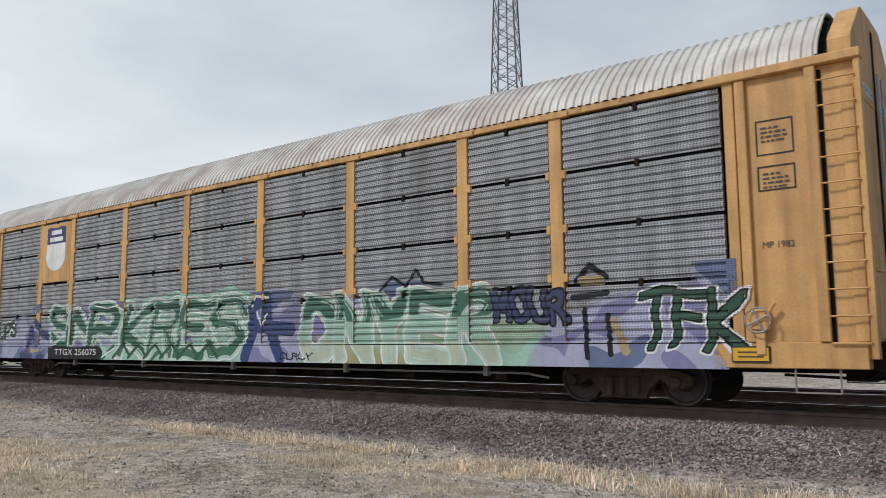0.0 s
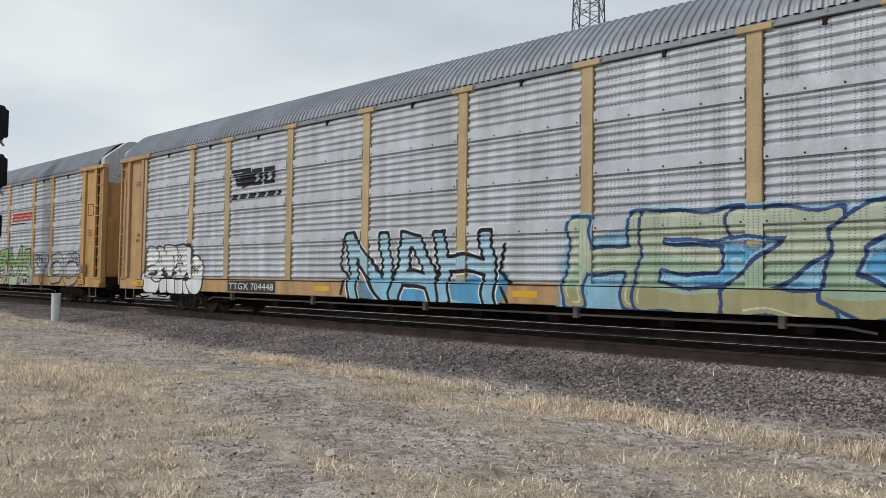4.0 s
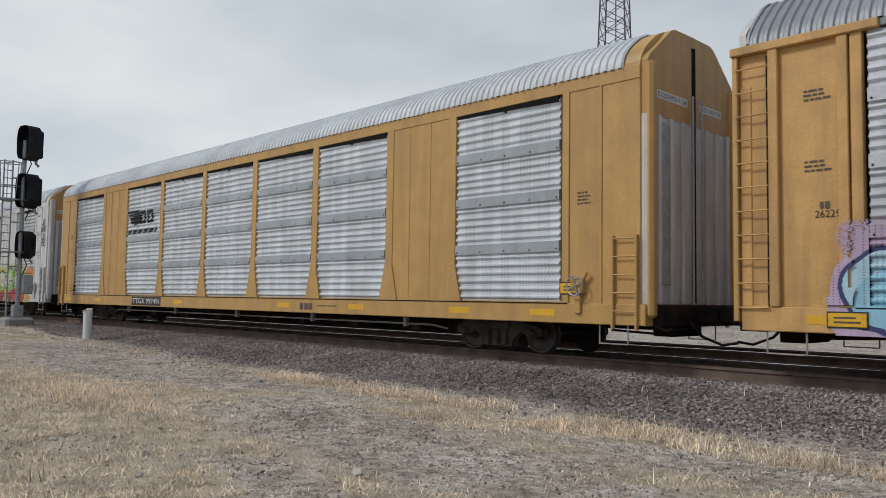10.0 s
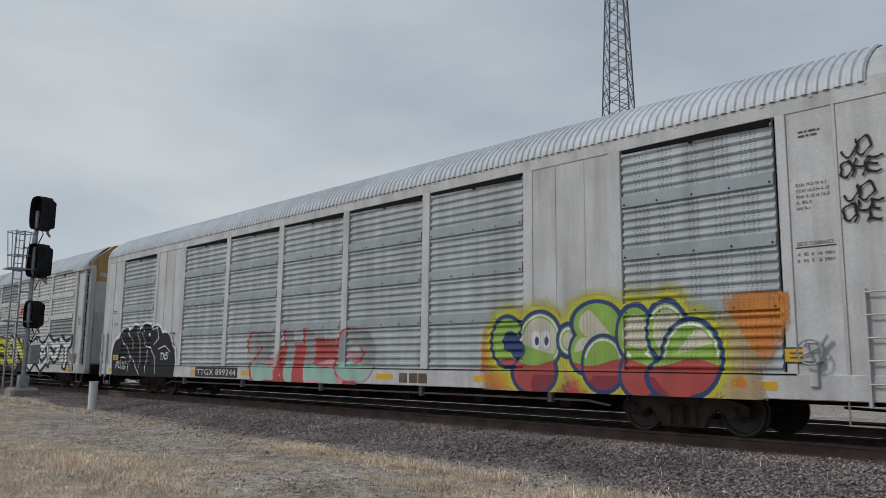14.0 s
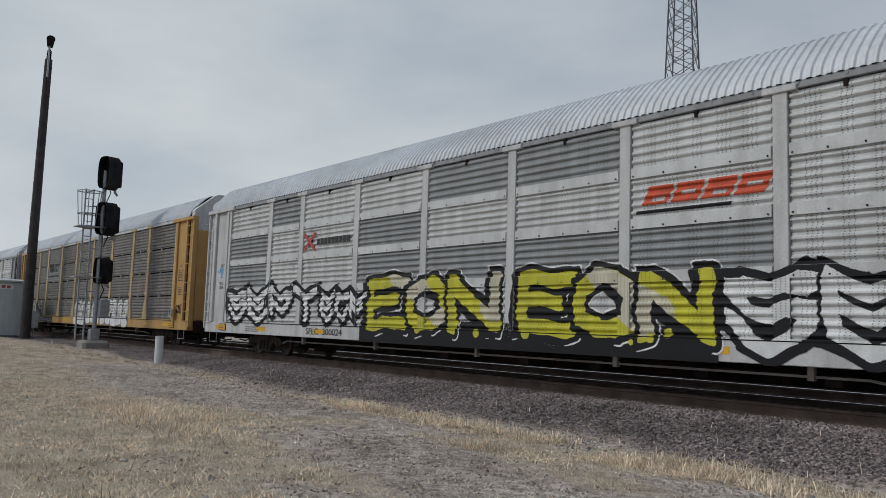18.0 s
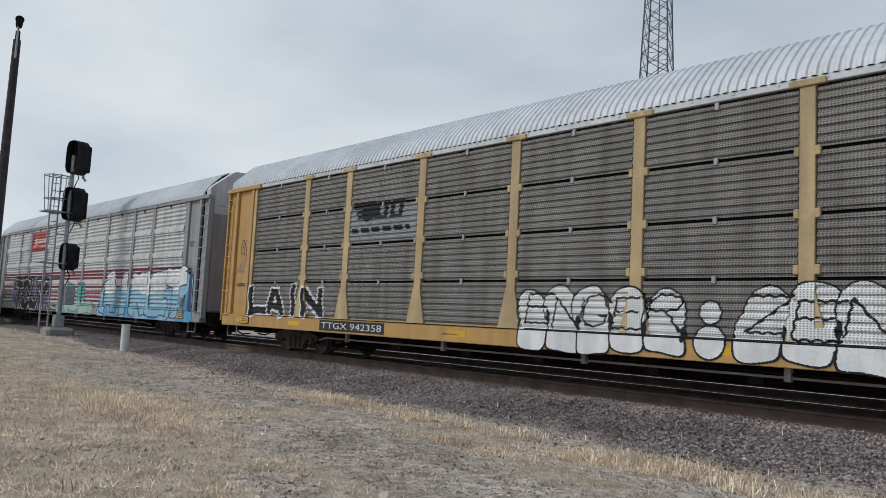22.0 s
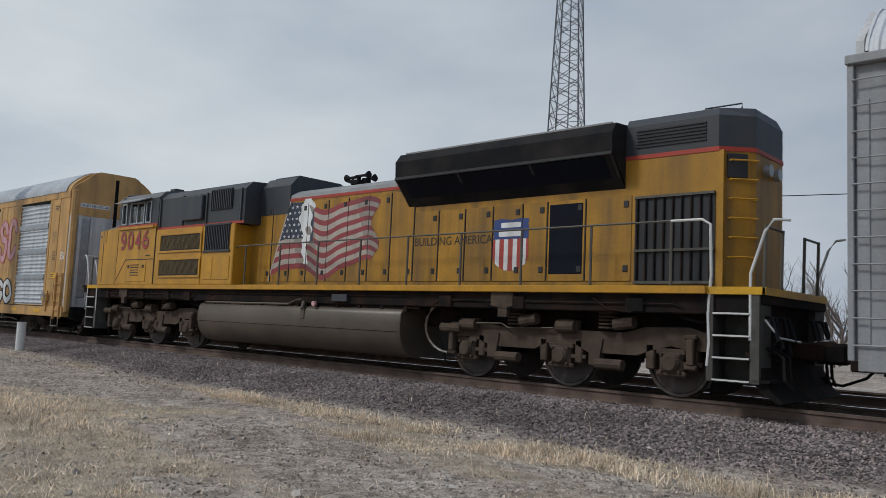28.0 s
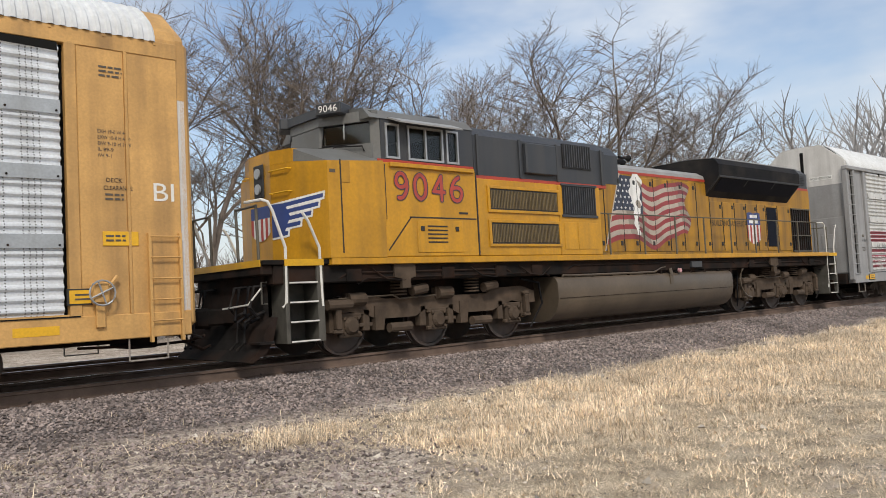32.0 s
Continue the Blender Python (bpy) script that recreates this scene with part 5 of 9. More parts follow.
graffiti(0, (-11.9, 12.2, 0.60, 2.5), art, "green, white and violet sprayed letters", res=0.011)
number_board(0, -7.95, -5.4, "TTGX 256075")
plate = Geo().box(-9.04 + 0.1, -7.11 - 0.1, -1.556, -1.47, 2.86, 4.60, 0.008)
part("emblem_panel", plate, M["yellow_old"], CARS[0], "faded yellow panel with a shield emblem")


def shield_art(cx, cz, w, h, top="navy", stripes=None, bars=True):
    def draw(X, Z, idx):
        u, v = (X - cx) / w * 2, (Z - cz) / h * 2
        half = np.where(v > 0.55, 0.86 + 0.14 * np.abs(v - 0.75) * 2, np.where(v > -0.35, 0.9 - 0.05 * v, np.sqrt(np.clip(1 - ((v + 0.35) / 0.65) ** 2, 0, 1)) * 0.92))
        inside = (np.abs(u) < half) & (v < 0.97 - 0.12 * np.abs(np.abs(u) - 0.5)) & (v > -1)
        idx[inside] = NUM["white"]
        if stripes:
            idx[inside & (np.floor((u + 1) * 4.5) % 2 == 0) & (v < 0.2)] = NUM[stripes]
        idx[inside & (v >= 0.2)] = NUM[top]
        if bars:
            for z0, z1, ww in ((0.62, 0.82, 0.5), (0.30, 0.50, 0.62)):
                idx[(v > z0) & (v < z1) & (np.abs(u) < ww)] = NUM["white"]
    return draw


X, Z, idx = raster(-8.75, -7.4, 3.2, 4.55)
shield_art(-8.07, 3.87, 1.28, 1.34)(X, Z, idx)
paint_mesh("emblem", CARS[0], (-8.75, -7.4, 3.2, 4.55), idx, lambda x, z: x * 0 + 1.561, label="white and blue shield emblem")
X, Z, idx = raster(-12.93, -12.15, 1.75, 4.5, 0.01)
for i, ch in enumerate("P6H"):
    word(X, Z, idx, (-12.80, -12.26, 3.80 - i * 0.80, 4.42 - i * 0.80), ch, "pale_grey", "black", 0.20, 0.018, shade="black", by=(0.05, -0.05), lean=0.38, seed=i + 3, p=6)
paint_mesh("painted_letter", CARS[0], (-12.93, -12.15, 1.75, 4.5), idx, lambda x, z: x * 0 + 1.504, label="pale grey letters with black shadows")
for z, h in ((3.55, 0.5), (3.05, 0.35)):
    g = Geo()
    for a, b, c, e in ((12.25, 12.75, z, z + 0.02), (12.25, 12.75, z + h - 0.02, z + h), (12.25, 12.27, z, z + h), (12.73, 12.75, z, z + h)):
        g.box(a, b, -1.508, -1.50, c, e)
    part("stencil_frame", g, M["letter_black"], CARS[0])
    stencil(0, 12.5, z + h - 0.1, 0.36, 4)
part("notice_plate", Geo().box(-12.73, -12.31, -1.512, -1.495, 1.34, 1.53, 0.004), M["reflector"], CARS[0], "yellow notice plate with black lettering")
stencil(0, -12.52, 1.48, 0.34, 2, y=1.513)
X, Z, idx = raster(-13.0, -12.1, 1.58, 1.98, 0.008)
for x0, n, z0 in ((-12.95, 12, 1.76), (-12.66, 9, 1.63)):
    strokes(X, Z, idx, [[(x0 + 0.008 * q + 0.02 * math.sin(q * 0.9), z0 + 0.05 + 0.035 * math.sin(q * 0.55 + n) + 0.02 * math.sin(q * 0.23)) for q in range(5 * n)]], "black", 0.008)
paint_mesh("tag", CARS[0], (-13.0, -12.1, 1.58, 1.98), idx, lambda x, z: x * 0 + 1.504, label="thin black pen tags")
text("MP 1982", 12.48, -1.508, 2.30, 0.42, 0.09, M["letter_black"], CARS[0])


# second car
def art(X, Z, idx):
    clouds(X, Z, idx, (3.6, 11.2, 0.60, 1.9), ["sky", "blue", "sky"], 3)
    clouds(X, Z, idx, (-1.6, 2.6, 0.60, 1.2), ["sky", "blue"], 5)
    word(X, Z, idx, (-1.9, 2.3, 0.56, 2.0), "NAH", "ice", "black", 0.12, 0.065, fill2="sky", split=0.35, trim="white", seed=3, p=6, lean=-0.1)
    strokes(X, Z, idx, [[(-2.15, 1.9), (-2.25, 1.3), (-2.0, 1.1)], [(-2.1, 1.0), (-2.2, 0.7)], [(2.5, 1.7), (2.4, 1.2), (2.65, 1.0)], [(2.45, 0.9), (2.6, 0.65)]], "black", 0.035)
    word(X, Z, idx, (3.9, 10.9, 0.56, 2.2), "HEZOL", "sage", "deep_blue", 0.17, 0.05, fill2="pale_green", split=0.5, fill3="olive", trim="sky", shine="cream", seed=8, overlap=1.3, p=5, lean=0.10)
    for i, (t, z) in enumerate((("WEST", 2.15), ("COAST", 1.85), ("ROUCH", 1.4))):
        scribble(X, Z, idx, (10.1 + 0.3 * i, 11.6 + 0.1 * i, z, z + 0.2), t, "white", seed=i)


graffiti(1, (-2.3, 11.95, 0.60, 2.45), art, "pale blue and green sprayed letters with black outlines", res=0.011)
def rounded(X, Z, x0, x1, z0, z1, lean=0.0):
    """Depth inside a rounded block, above 0 inside."""
    cx, cz, hx, hz = (x0 + x1) / 2, (z0 + z1) / 2, (x1 - x0) / 2, (z1 - z0) / 2
    u, v = np.abs(X - cx - lean * (Z - cz)) / hx, np.abs(Z - cz) / hz
    return (1 - (u ** 5 + v ** 5) ** 0.2) * min(hx, hz)


def art(X, Z, idx):
    XX, ZZ = X + 0.02 * np.sin(Z * 7), Z + 0.02 * np.sin(X * 5)
    feet = [swell(XX, ZZ, [(-11.38, 0.86, 0.56, 0.40)]), rounded(XX, ZZ, -10.78, -10.30, 0.54, 1.3), rounded(XX, ZZ, -10.32, -9.80, 0.54, 1.3), rounded(XX, ZZ, -9.82, -9.32, 0.53, 1.3), rounded(XX, ZZ, -9.36, -8.92, 0.52, 1.3), rounded(XX, ZZ, -9.0, -8.70, 0.53, 1.0)]
    tops = [swell(XX, ZZ, [(-8.82, 1.22, 0.52, 0.40), (-8.75, 0.95, 0.45, 0.4)]),
            rounded(XX, ZZ, -9.30, -8.98, 1.0, 1.84, 0.12), rounded(XX, ZZ, -9.92, -9.22, 1.0, 1.93, 0.03), rounded(XX, ZZ, -10.58, -9.80, 1.3, 1.92, 0.05), rounded(XX, ZZ, -10.52, -10.02, 1.0, 1.6),
            swell(XX, ZZ, [(-10.85, 1.42, 0.40, 0.50), (-10.95, 1.2, 0.5, 0.30)]), swell(XX, ZZ, [(-11.32, 1.52, 0.42, 0.40)])]
    for d in feet + tops:
        idx[d > -0.042] = NUM["black"]
        idx[d > 0] = NUM["white"]
    # white joins the strokes of one letter; black wedges stay between letters
    for x0, x1, z0, z1 in ((-11.6, -11.0, 1.02, 1.42), (-11.3, -10.6, 1.25, 1.6), (-10.45, -10.1, 1.1, 1.8), (-9.2, -8.9, 1.05, 1.4)):
        idx[rounded(X, Z, x0, x1, z0, z1) > 0] = NUM["white"]
    for lobes in ([(-11.30, 1.10, 0.30, 0.05), (-11.12, 1.13, 0.10, 0.09)], [(-10.62, 1.18, 0.10, 0.12), (-10.52, 1.08, 0.22, 0.05)], [(-9.98, 1.12, 0.16, 0.05)], [(-9.58, 1.58, 0.035, 0.10)], [(-9.60, 1.20, 0.04, 0.09)], [(-9.18, 1.10, 0.12, 0.06)], [(-10.93, 1.52, 0.03, 0.16)], [(-10.80, 1.50, 0.025, 0.14)]):
        idx[swell(X, Z, lobes) > 0] = NUM["black"]
    strokes(X, Z, idx, [[(-11.66, 1.28), (-11.4, 1.36), (-11.15, 1.36), (-11.02, 1.5)], [(-11.62, 0.975), (-10.9, 0.975), (-9.9, 0.965), (-8.9, 0.97)], [(-9.72, 1.4), (-9.5, 1.42), (-9.42, 1.35)]], "black", 0.02)
    scribble(X, Z, idx, (-8.95, -8.50, 1.10, 1.32), "RMP", "black", seed=4)


graffiti(1, (-12.1, -8.1, 0.54, 2.1), art, "fat white bubble letters with thin black outlines")
number_board(1, -6.95, -4.75, "TTGX 704448")


def horse_logo(color, color2=None):
    def draw(X, Z, idx):
        u, v = (X + 6.95) / 2.35, (Z - 3.0) / 0.9
        for k in range(4):
            b = (np.abs(v - 0.92 + 0.13 * k) < 0.05) & (u > 0.02 + 0.03 * k) & (u < 0.42 - 0.04 * k)
            idx[b] = NUM[color]
        idx[(np.hypot((u - 0.34) / 0.16, (v - 0.62) / 0.28) < 1) & (v > 0.42 + 0.6 * (u - 0.3))] = NUM[color]
        for a in (0.52, 0.76):
            idx[(np.abs(v - 0.68) < 0.23) & (np.abs(u - a - (v - 0.6) * 0.08) < 0.10) & ~((np.abs(u - a - (v - 0.6) * 0.08) < 0.035) & (np.abs(v - 0.66) < 0.12))] = NUM[color]
        idx[(np.abs(v - 0.16) < 0.07) & (u > 0.02) & (u < 0.98) & (np.floor(u * 22) % 4 != 3)] = NUM[color2 or color]
    return draw


graffiti(1, (-7.0, -4.4, 2.95, 3.98), horse_logo("black"), "black running emblem with bars", "emblem")
stencil(1, -12.35, 2.36, 0.17, 1, h=0.1)
text("49117", -12.35, -1.508, 2.13, 0.36, 0.10, M["letter_black"], CARS[1])
stencil(1, -12.4, 4.0, 0.4, 3); stencil(1, 12.5, 2.7, 0.35, 3); stencil(1, 12.55, 3.5, 0.4, 4)
part("id_plate", Geo().box(12.25, 12.70, -1.512, -1.49, 1.55, 1.95, 0.004), M["letter_white"], CARS[1], "small black and white tag plate")
for a in (12.28, 12.49):
    part("plate_window", Geo().box(a, a + 0.18, -1.516, -1.51, 1.62, 1.88), M["letter_black"], CARS[1])
text("FB-650", 11.9, -1.557, 0.88, 0.5, 0.09, M["letter_black"], CARS[1])


# third car
def art(X, Z, idx):
    clouds(X, Z, idx, (1.5, 7.2, 0.60, 1.2), ["tan", "ice", "tan", "sage"], 2)
    word(X, Z, idx, (1.6, 7.2, 0.60, 2.1), "ASMA", "grass_green", "black", 0.125, 0.05, fill2="sage", split=0.5, fill3="olive", trim="ice", shine="cream", seed=4, overlap=1.2, p=6, lean=0.12)
    word(X, Z, idx, (7.5, 11.7, 0.66, 1.85), "YOC", "pale_grey", "black", 0.15, 0.03, fill2="tan", split=0.3, shade="deep_blue", by=(0.03, -0.05), seed=6, p=3)
    scribble(X, Z, idx, (7.4, 8.2, 1.55, 1.8), "CREW", "black", seed=2)
    scribble(X, Z, idx, (10.8, 11.7, 1.5, 1.75), "DRAG", "black", seed=5)


graffiti(2, (1.3, 11.95, 0.60, 2.3), art, "green and pale sprayed letters", res=0.011)


def art(X, Z, idx):
    clouds(X, Z, idx, (-12.2, -7.0, 0.60, 2.2), ["lilac", "lilac"], 8)
    d = swell(X, Z, [(-11.55, 1.2, 0.55, 0.52), (-10.9, 1.45, 0.55, 0.75), (-10.1, 1.5, 0.6, 0.72), (-9.2, 1.55, 0.65, 0.70), (-8.35, 1.25, 0.65, 0.62), (-8.6, 0.9, 0.9, 0.42), (-10.4, 0.9, 1.5, 0.42)])
    d = d + 0.03 * np.sin(X * 9) * np.sin(Z * 8)
    idx[d > -0.15] = NUM["lilac"]
    idx[d > -0.045] = NUM["navy"]
    idx[d > 0.015] = NUM["ice"]
    idx[(d > 0.015) & (wavy(X, Z, 1.3, 2.0) > 0.1)] = NUM["sky"]
    idx[(np.abs(d - 0.09) < 0.016) & (wavy(X, Z, 2.0, 1.0) > 0.2)] = NUM["white"]
    strokes(X, Z, idx, [[(-11.1, 1.95), (-10.95, 1.6), (-10.8, 1.9)], [(-11.35, 1.4), (-11.15, 1.2)], [(-10.35, 1.95), (-10.25, 1.55), (-10.1, 1.5)], [(-10.9, 0.65), (-10.85, 1.05), (-10.65, 1.1)], [(-9.75, 2.1), (-9.7, 1.2)]], "navy", 0.055)
    strokes(X, Z, idx, [[(-11.1, 1.93), (-10.95, 1.64)], [(-10.3, 1.85), (-10.25, 1.6)], [(-10.88, 0.65), (-10.85, 1.0)], [(-9.7, 0.62), (-9.5, 0.78), (-9.2, 0.66)]], "dull_red", 0.035)
    strokes(X, Z, idx, [[(-9.75, 1.15), (-9.45, 1.35), (-9.4, 1.1), (-9.1, 1.3)], [(-9.0, 1.05), (-8.6, 1.1), (-8.45, 1.3), (-8.1, 1.45)], [(-9.3, 2.0), (-8.7, 1.8)], [(-8.1, 1.05), (-7.95, 1.0)]], "navy", 0.035)
    for i, (a, b, z, t) in enumerate(((-7.0, -5.9, 1.5, "NAILS"), (-7.0, -5.9, 1.2, "GYPSY"), (-5.6, -4.55, 1.55, "IGOTR"), (-5.6, -4.55, 1.3, "PAINT"), (-5.6, -4.6, 1.1, "AFTER"), (-5.6, -4.55, 0.9, "REHAB"))):
        scribble(X, Z, idx, (a, b, z, z + 0.2), t, "black", seed=i)


graffiti(2, (-12.3, -4.4, 0.60, 2.55), art, "pale blue sprayed letters and black tags", res=0.011)
number_board(2, -6.9, -4.35, "TTGX 952452")


def slanted_logo(X, Z, idx, x0=4.5, z0=3.05, w=2.4, h=0.5, ink="scarlet", under="black"):
    u, v = (X - x0) / w, (Z - z0) / h
    u = u - 0.10 * v
    for k in range(4):
        a = 0.02 + 0.24 * k
        b = (u > a) & (u < a + 0.21) & (v > 0.3) & (v < 0.95)
        hole = (u > a + 0.06) & (u < a + 0.17) & (np.abs(v - (0.62 if k % 2 else 0.5)) < 0.07)
        idx[b & ~hole] = NUM[ink]
    idx[(v > 0.02) & (v < 0.13) & (u > 0.0) & (u < 0.75)] = NUM[under]


graffiti(2, (4.35, 7.05, 2.98, 3.65), slanted_logo, "orange slanted emblem with a black underline", "emblem")
stencil(2, -12.30, 2.42, 0.20, 1, h=0.1)
text("26229", -12.30, -1.508, 2.25, 0.33, 0.10, M["letter_black"], CARS[2])
stencil(2, -12.4, 4.0, 0.4, 3); stencil(2, -12.4, 3.0, 0.4, 3); stencil(2, 12.55, 2.6, 0.35, 4)
g = Geo()
for a, b, c, e in ((12.3, 12.75, 3.1, 3.12), (12.3, 12.75, 3.48, 3.5), (12.3, 12.32, 3.1, 3.5), (12.73, 12.75, 3.1, 3.5)):
    g.box(a, b, -1.508, -1.50, c, e)
part("stencil_frame", g, M["letter_black"], CARS[2])
part("id_plate", Geo().box(6.23, 6.77, -1.570, -1.55, 0.64, 0.90, 0.004), M["letter_white"], CARS[2], "small black and white tag plate")
for a in (6.26, 6.51):
    part("plate_window", Geo().box(a, a + 0.22, -1.574, -1.568, 0.67, 0.87), M["letter_black"], CARS[2])

# fourth car
graffiti(3, (-7.0, -4.4, 2.95, 3.98), horse_logo("black"), "black running emblem with bars", "emblem")
number_board(3, -6.3, -4.1, "TTGX 997491")
for a in (3.75, 3.95, 4.13):
    part("emblem_bar", Geo().box(a, a + 0.15, -1.556, -1.55, 0.70, 0.86), M["rail_side"], CARS[3])
stencil(3, -12.25, 3.3, 0.3, 3); stencil(3, 4.9, 0.82, 0.8, 1, y=1.551); stencil(3, 12.3, 2.9, 0.3, 4)
text("G 126", -12.3, -1.536, 2.68, 0.28, 0.09, M["letter_black"], CARS[3])


# fifth car
def art(X, Z, idx):
    clouds(X, Z, idx, (5.9, 11.9, 0.60, 2.15), ["orange", "tan", "orange"], 2, thresh=1.2)
    clouds(X, Z, idx, (6.2, 11.2, 0.60, 1.1), ["red", "dark_red", "red"], 5)
    letters = [[(6.60, 1.50, 0.42, 0.46)], [(7.38, 1.50, 0.50, 0.52), (7.25, 0.95, 0.5, 0.4)], [(8.02, 1.50, 0.22, 0.27)], [(8.62, 1.78, 0.50, 0.36), (8.40, 1.30, 0.34, 0.36)], [(8.75, 1.10, 0.42, 0.46)],
               [(9.38, 1.58, 0.34, 0.46), (9.45, 0.95, 0.36, 0.4)], [(9.95, 1.62, 0.36, 0.46)], [(10.35, 1.20, 0.50, 0.58), (10.1, 0.9, 0.5, 0.35)]]
    fields = [swell(X, Z, lobes) for lobes in letters]
    near = np.maximum.reduce(fields)
    mist = np.random.default_rng(3).random(X.shape)
    idx[near > -0.10 - 0.22 * mist ** 2] = NUM["yellow"]
    idx[near > -0.05] = NUM["deep_blue"]
    for k, d in enumerate(fields):
        idx[d > -0.04] = NUM["deep_blue"]
        body = d > 0.02
        idx[body] = NUM["lime"]
        idx[body & (d > 0.10) & (Z > 1.35 + 0.1 * np.sin(X * 3)) & (wavy(X, Z, 1.7, k) > -0.35)] = NUM["cream"]
        idx[body & (Z < 1.12 + 0.06 * np.sin(X * 5))] = NUM["red"]
        idx[body & (Z < 0.9) & (wavy(X, Z, 1.3, k) > 0.1)] = NUM["dark_red"]
        idx[(np.abs(d - 0.055) < 0.016) & (Z > 1.2) & (wavy(X, Z, 2.5, k) > -0.2)] = NUM["white"]
    idx[swell(X, Z, [(6.66, 1.5, 0.2, 0.2), (6.85, 1.35, 0.2, 0.16)]) > 0] = NUM["deep_blue"]
    for cx in (7.30, 7.52):
        idx[np.hypot((X - cx) / 0.11, (Z - 1.52) / 0.16) < 1] = NUM["white"]
        idx[np.hypot((X - cx - 0.02) / 0.05, (Z - 1.50) / 0.08) < 1] = NUM["navy"]
    clouds(X, Z, idx, (-3.1, 2.7, 0.60, 1.7), ["red", "pink", "red"], 9, thresh=1.5)
    word(X, Z, idx, (-2.9, 2.6, 0.62, 1.95), "2ILO", "mid_grey", "pink", 0.2, 0.014, fill2="mint", split=0.35, shade="red", by=(-0.12, 0.03), seed=2, p=4)


graffiti(4, (-3.4, 12.4, 0.60, 2.4), art, "bright green, orange and red sprayed letters", res=0.011)


def art(X, Z, idx):
    lobes = [(-11.95, 1.25, 0.45, 0.60), (-11.35, 1.68, 0.52, 0.56), (-10.55, 1.70, 0.60, 0.60), (-9.65, 1.72, 0.62, 0.62), (-8.85, 1.62, 0.60, 0.62), (-8.15, 1.45, 0.55, 0.55), (-7.75, 1.05, 0.42, 0.55)]
    d = np.maximum(swell(X, Z, lobes), np.minimum(np.minimum(X + 12.3, -7.4 - X), np.minimum(Z - 0.5, 1.45 - Z)))
    idx[(d > -0.11) & (Z > 0.95)] = NUM["white"]
    idx[d > -0.02] = NUM["black"]
    m = idx == NUM["black"]
    strokes(X, Z, idx, [[(-11.75, 2.1), (-11.6, 1.75), (-11.2, 1.6), (-10.9, 1.2), (-10.95, 0.75)], [(-11.9, 1.0), (-11.6, 1.25), (-11.2, 1.2)], [(-11.1, 2.1), (-10.75, 1.85), (-10.7, 1.5)],
                        [(-10.9, 1.3), (-10.4, 1.0), (-10.0, 0.66)], [(-10.35, 2.2), (-10.1, 1.7), (-10.05, 0.9)], [(-9.9, 2.15), (-9.7, 1.6), (-9.2, 1.55), (-8.8, 1.2), (-8.75, 0.7)], [(-9.5, 1.5), (-9.55, 0.75)],
                        [(-9.1, 2.15), (-8.75, 2.2), (-8.6, 1.85), (-8.95, 1.65)], [(-8.6, 1.5), (-8.1, 1.6), (-7.7, 1.4)]], "white", 0.017)
    idx[np.hypot(X + 9.3, Z - 1.98) < 0.06] = NUM["white"]
    scribble(X, Z, idx, (-12.0, -11.1, 0.84, 1.08), "PDOG", "white", 0.016, seed=3)
    scribble(X, Z, idx, (-8.45, -7.85, 1.15, 1.38), "TXS", "white", 0.018, seed=6)
    idx[~m & (idx == NUM["white"]) & (Z < 0.7)] = -1
    scribble(X, Z, idx, (-8.15, -7.45, 1.75, 2.0), "SPT", "black", seed=1)
    scribble(X, Z, idx, (-8.05, -7.45, 1.42, 1.68), "OIS", "black", seed=2)


graffiti(4, (-12.5, -7.2, 0.60, 2.5), art, "black bubble letters with white lines", res=0.011)
number_board(4, -5.9, -3.4, "TTGX 899244")
for a in (3.5, 3.83, 4.12):
    part("emblem_bar", Geo().box(a, a + 0.26, -1.556, -1.55, 0.68, 0.88), M["rail_side"], CARS[4])
stencil(4, 12.3, 4.4, 0.3, 2)
NOTES = ("EXH 19-0 W 4-7", "EXW 10-8 H 4-10", "EIW 9-10 H 16-8", "IL 89-9", "IW 9-1")
for k, x, z in ((4, 12.30, 3.62), (8, 12.46, 3.52)):
    for i, line in enumerate(NOTES):
        ww = 0.030 * len(line)
        text(line, x - 0.22 + ww / 2, -1.536, z - i * 0.085, ww, 0.052, M["letter_faint"], CARS[k], "stencil_lettering")
text("DECK CLEARANCE", 12.30, -1.536, 2.78, 0.5, 0.055, M["letter_faint"], CARS[4], "stencil_lettering")
part("stencil_line", Geo().box(12.03, 12.58, -1.536, -1.53, 2.72, 2.735), M["letter_black"], CARS[4])
for i, line in enumerate(("A  90  6  16  MIN", "B  93  5   8  MIN")):
    text(line, 12.30, -1.536, 2.63 - i * 0.09, 0.5, 0.05, M["letter_faint"], CARS[4], "stencil_lettering")
stencil(4, -12.4, 2.9, 0.35, 2)
text("G 538", -12.3, -1.536, 2.4, 0.33, 0.10, M["letter_black"], CARS[4])


def art(X, Z, idx):
    for z in (3.62, 3.0):
        scribble(X, Z, idx, (12.72, 13.08, z + 0.28, z + 0.52), "JO", "black", seed=int(z * 9))
        scribble(X, Z, idx, (12.68, 13.2, z, z + 0.26), "OHE", "black", seed=int(z * 7))


graffiti(4, (12.67, 13.38, 2.9, 4.3), art, "black sprayed tags", "tag", res=0.01)


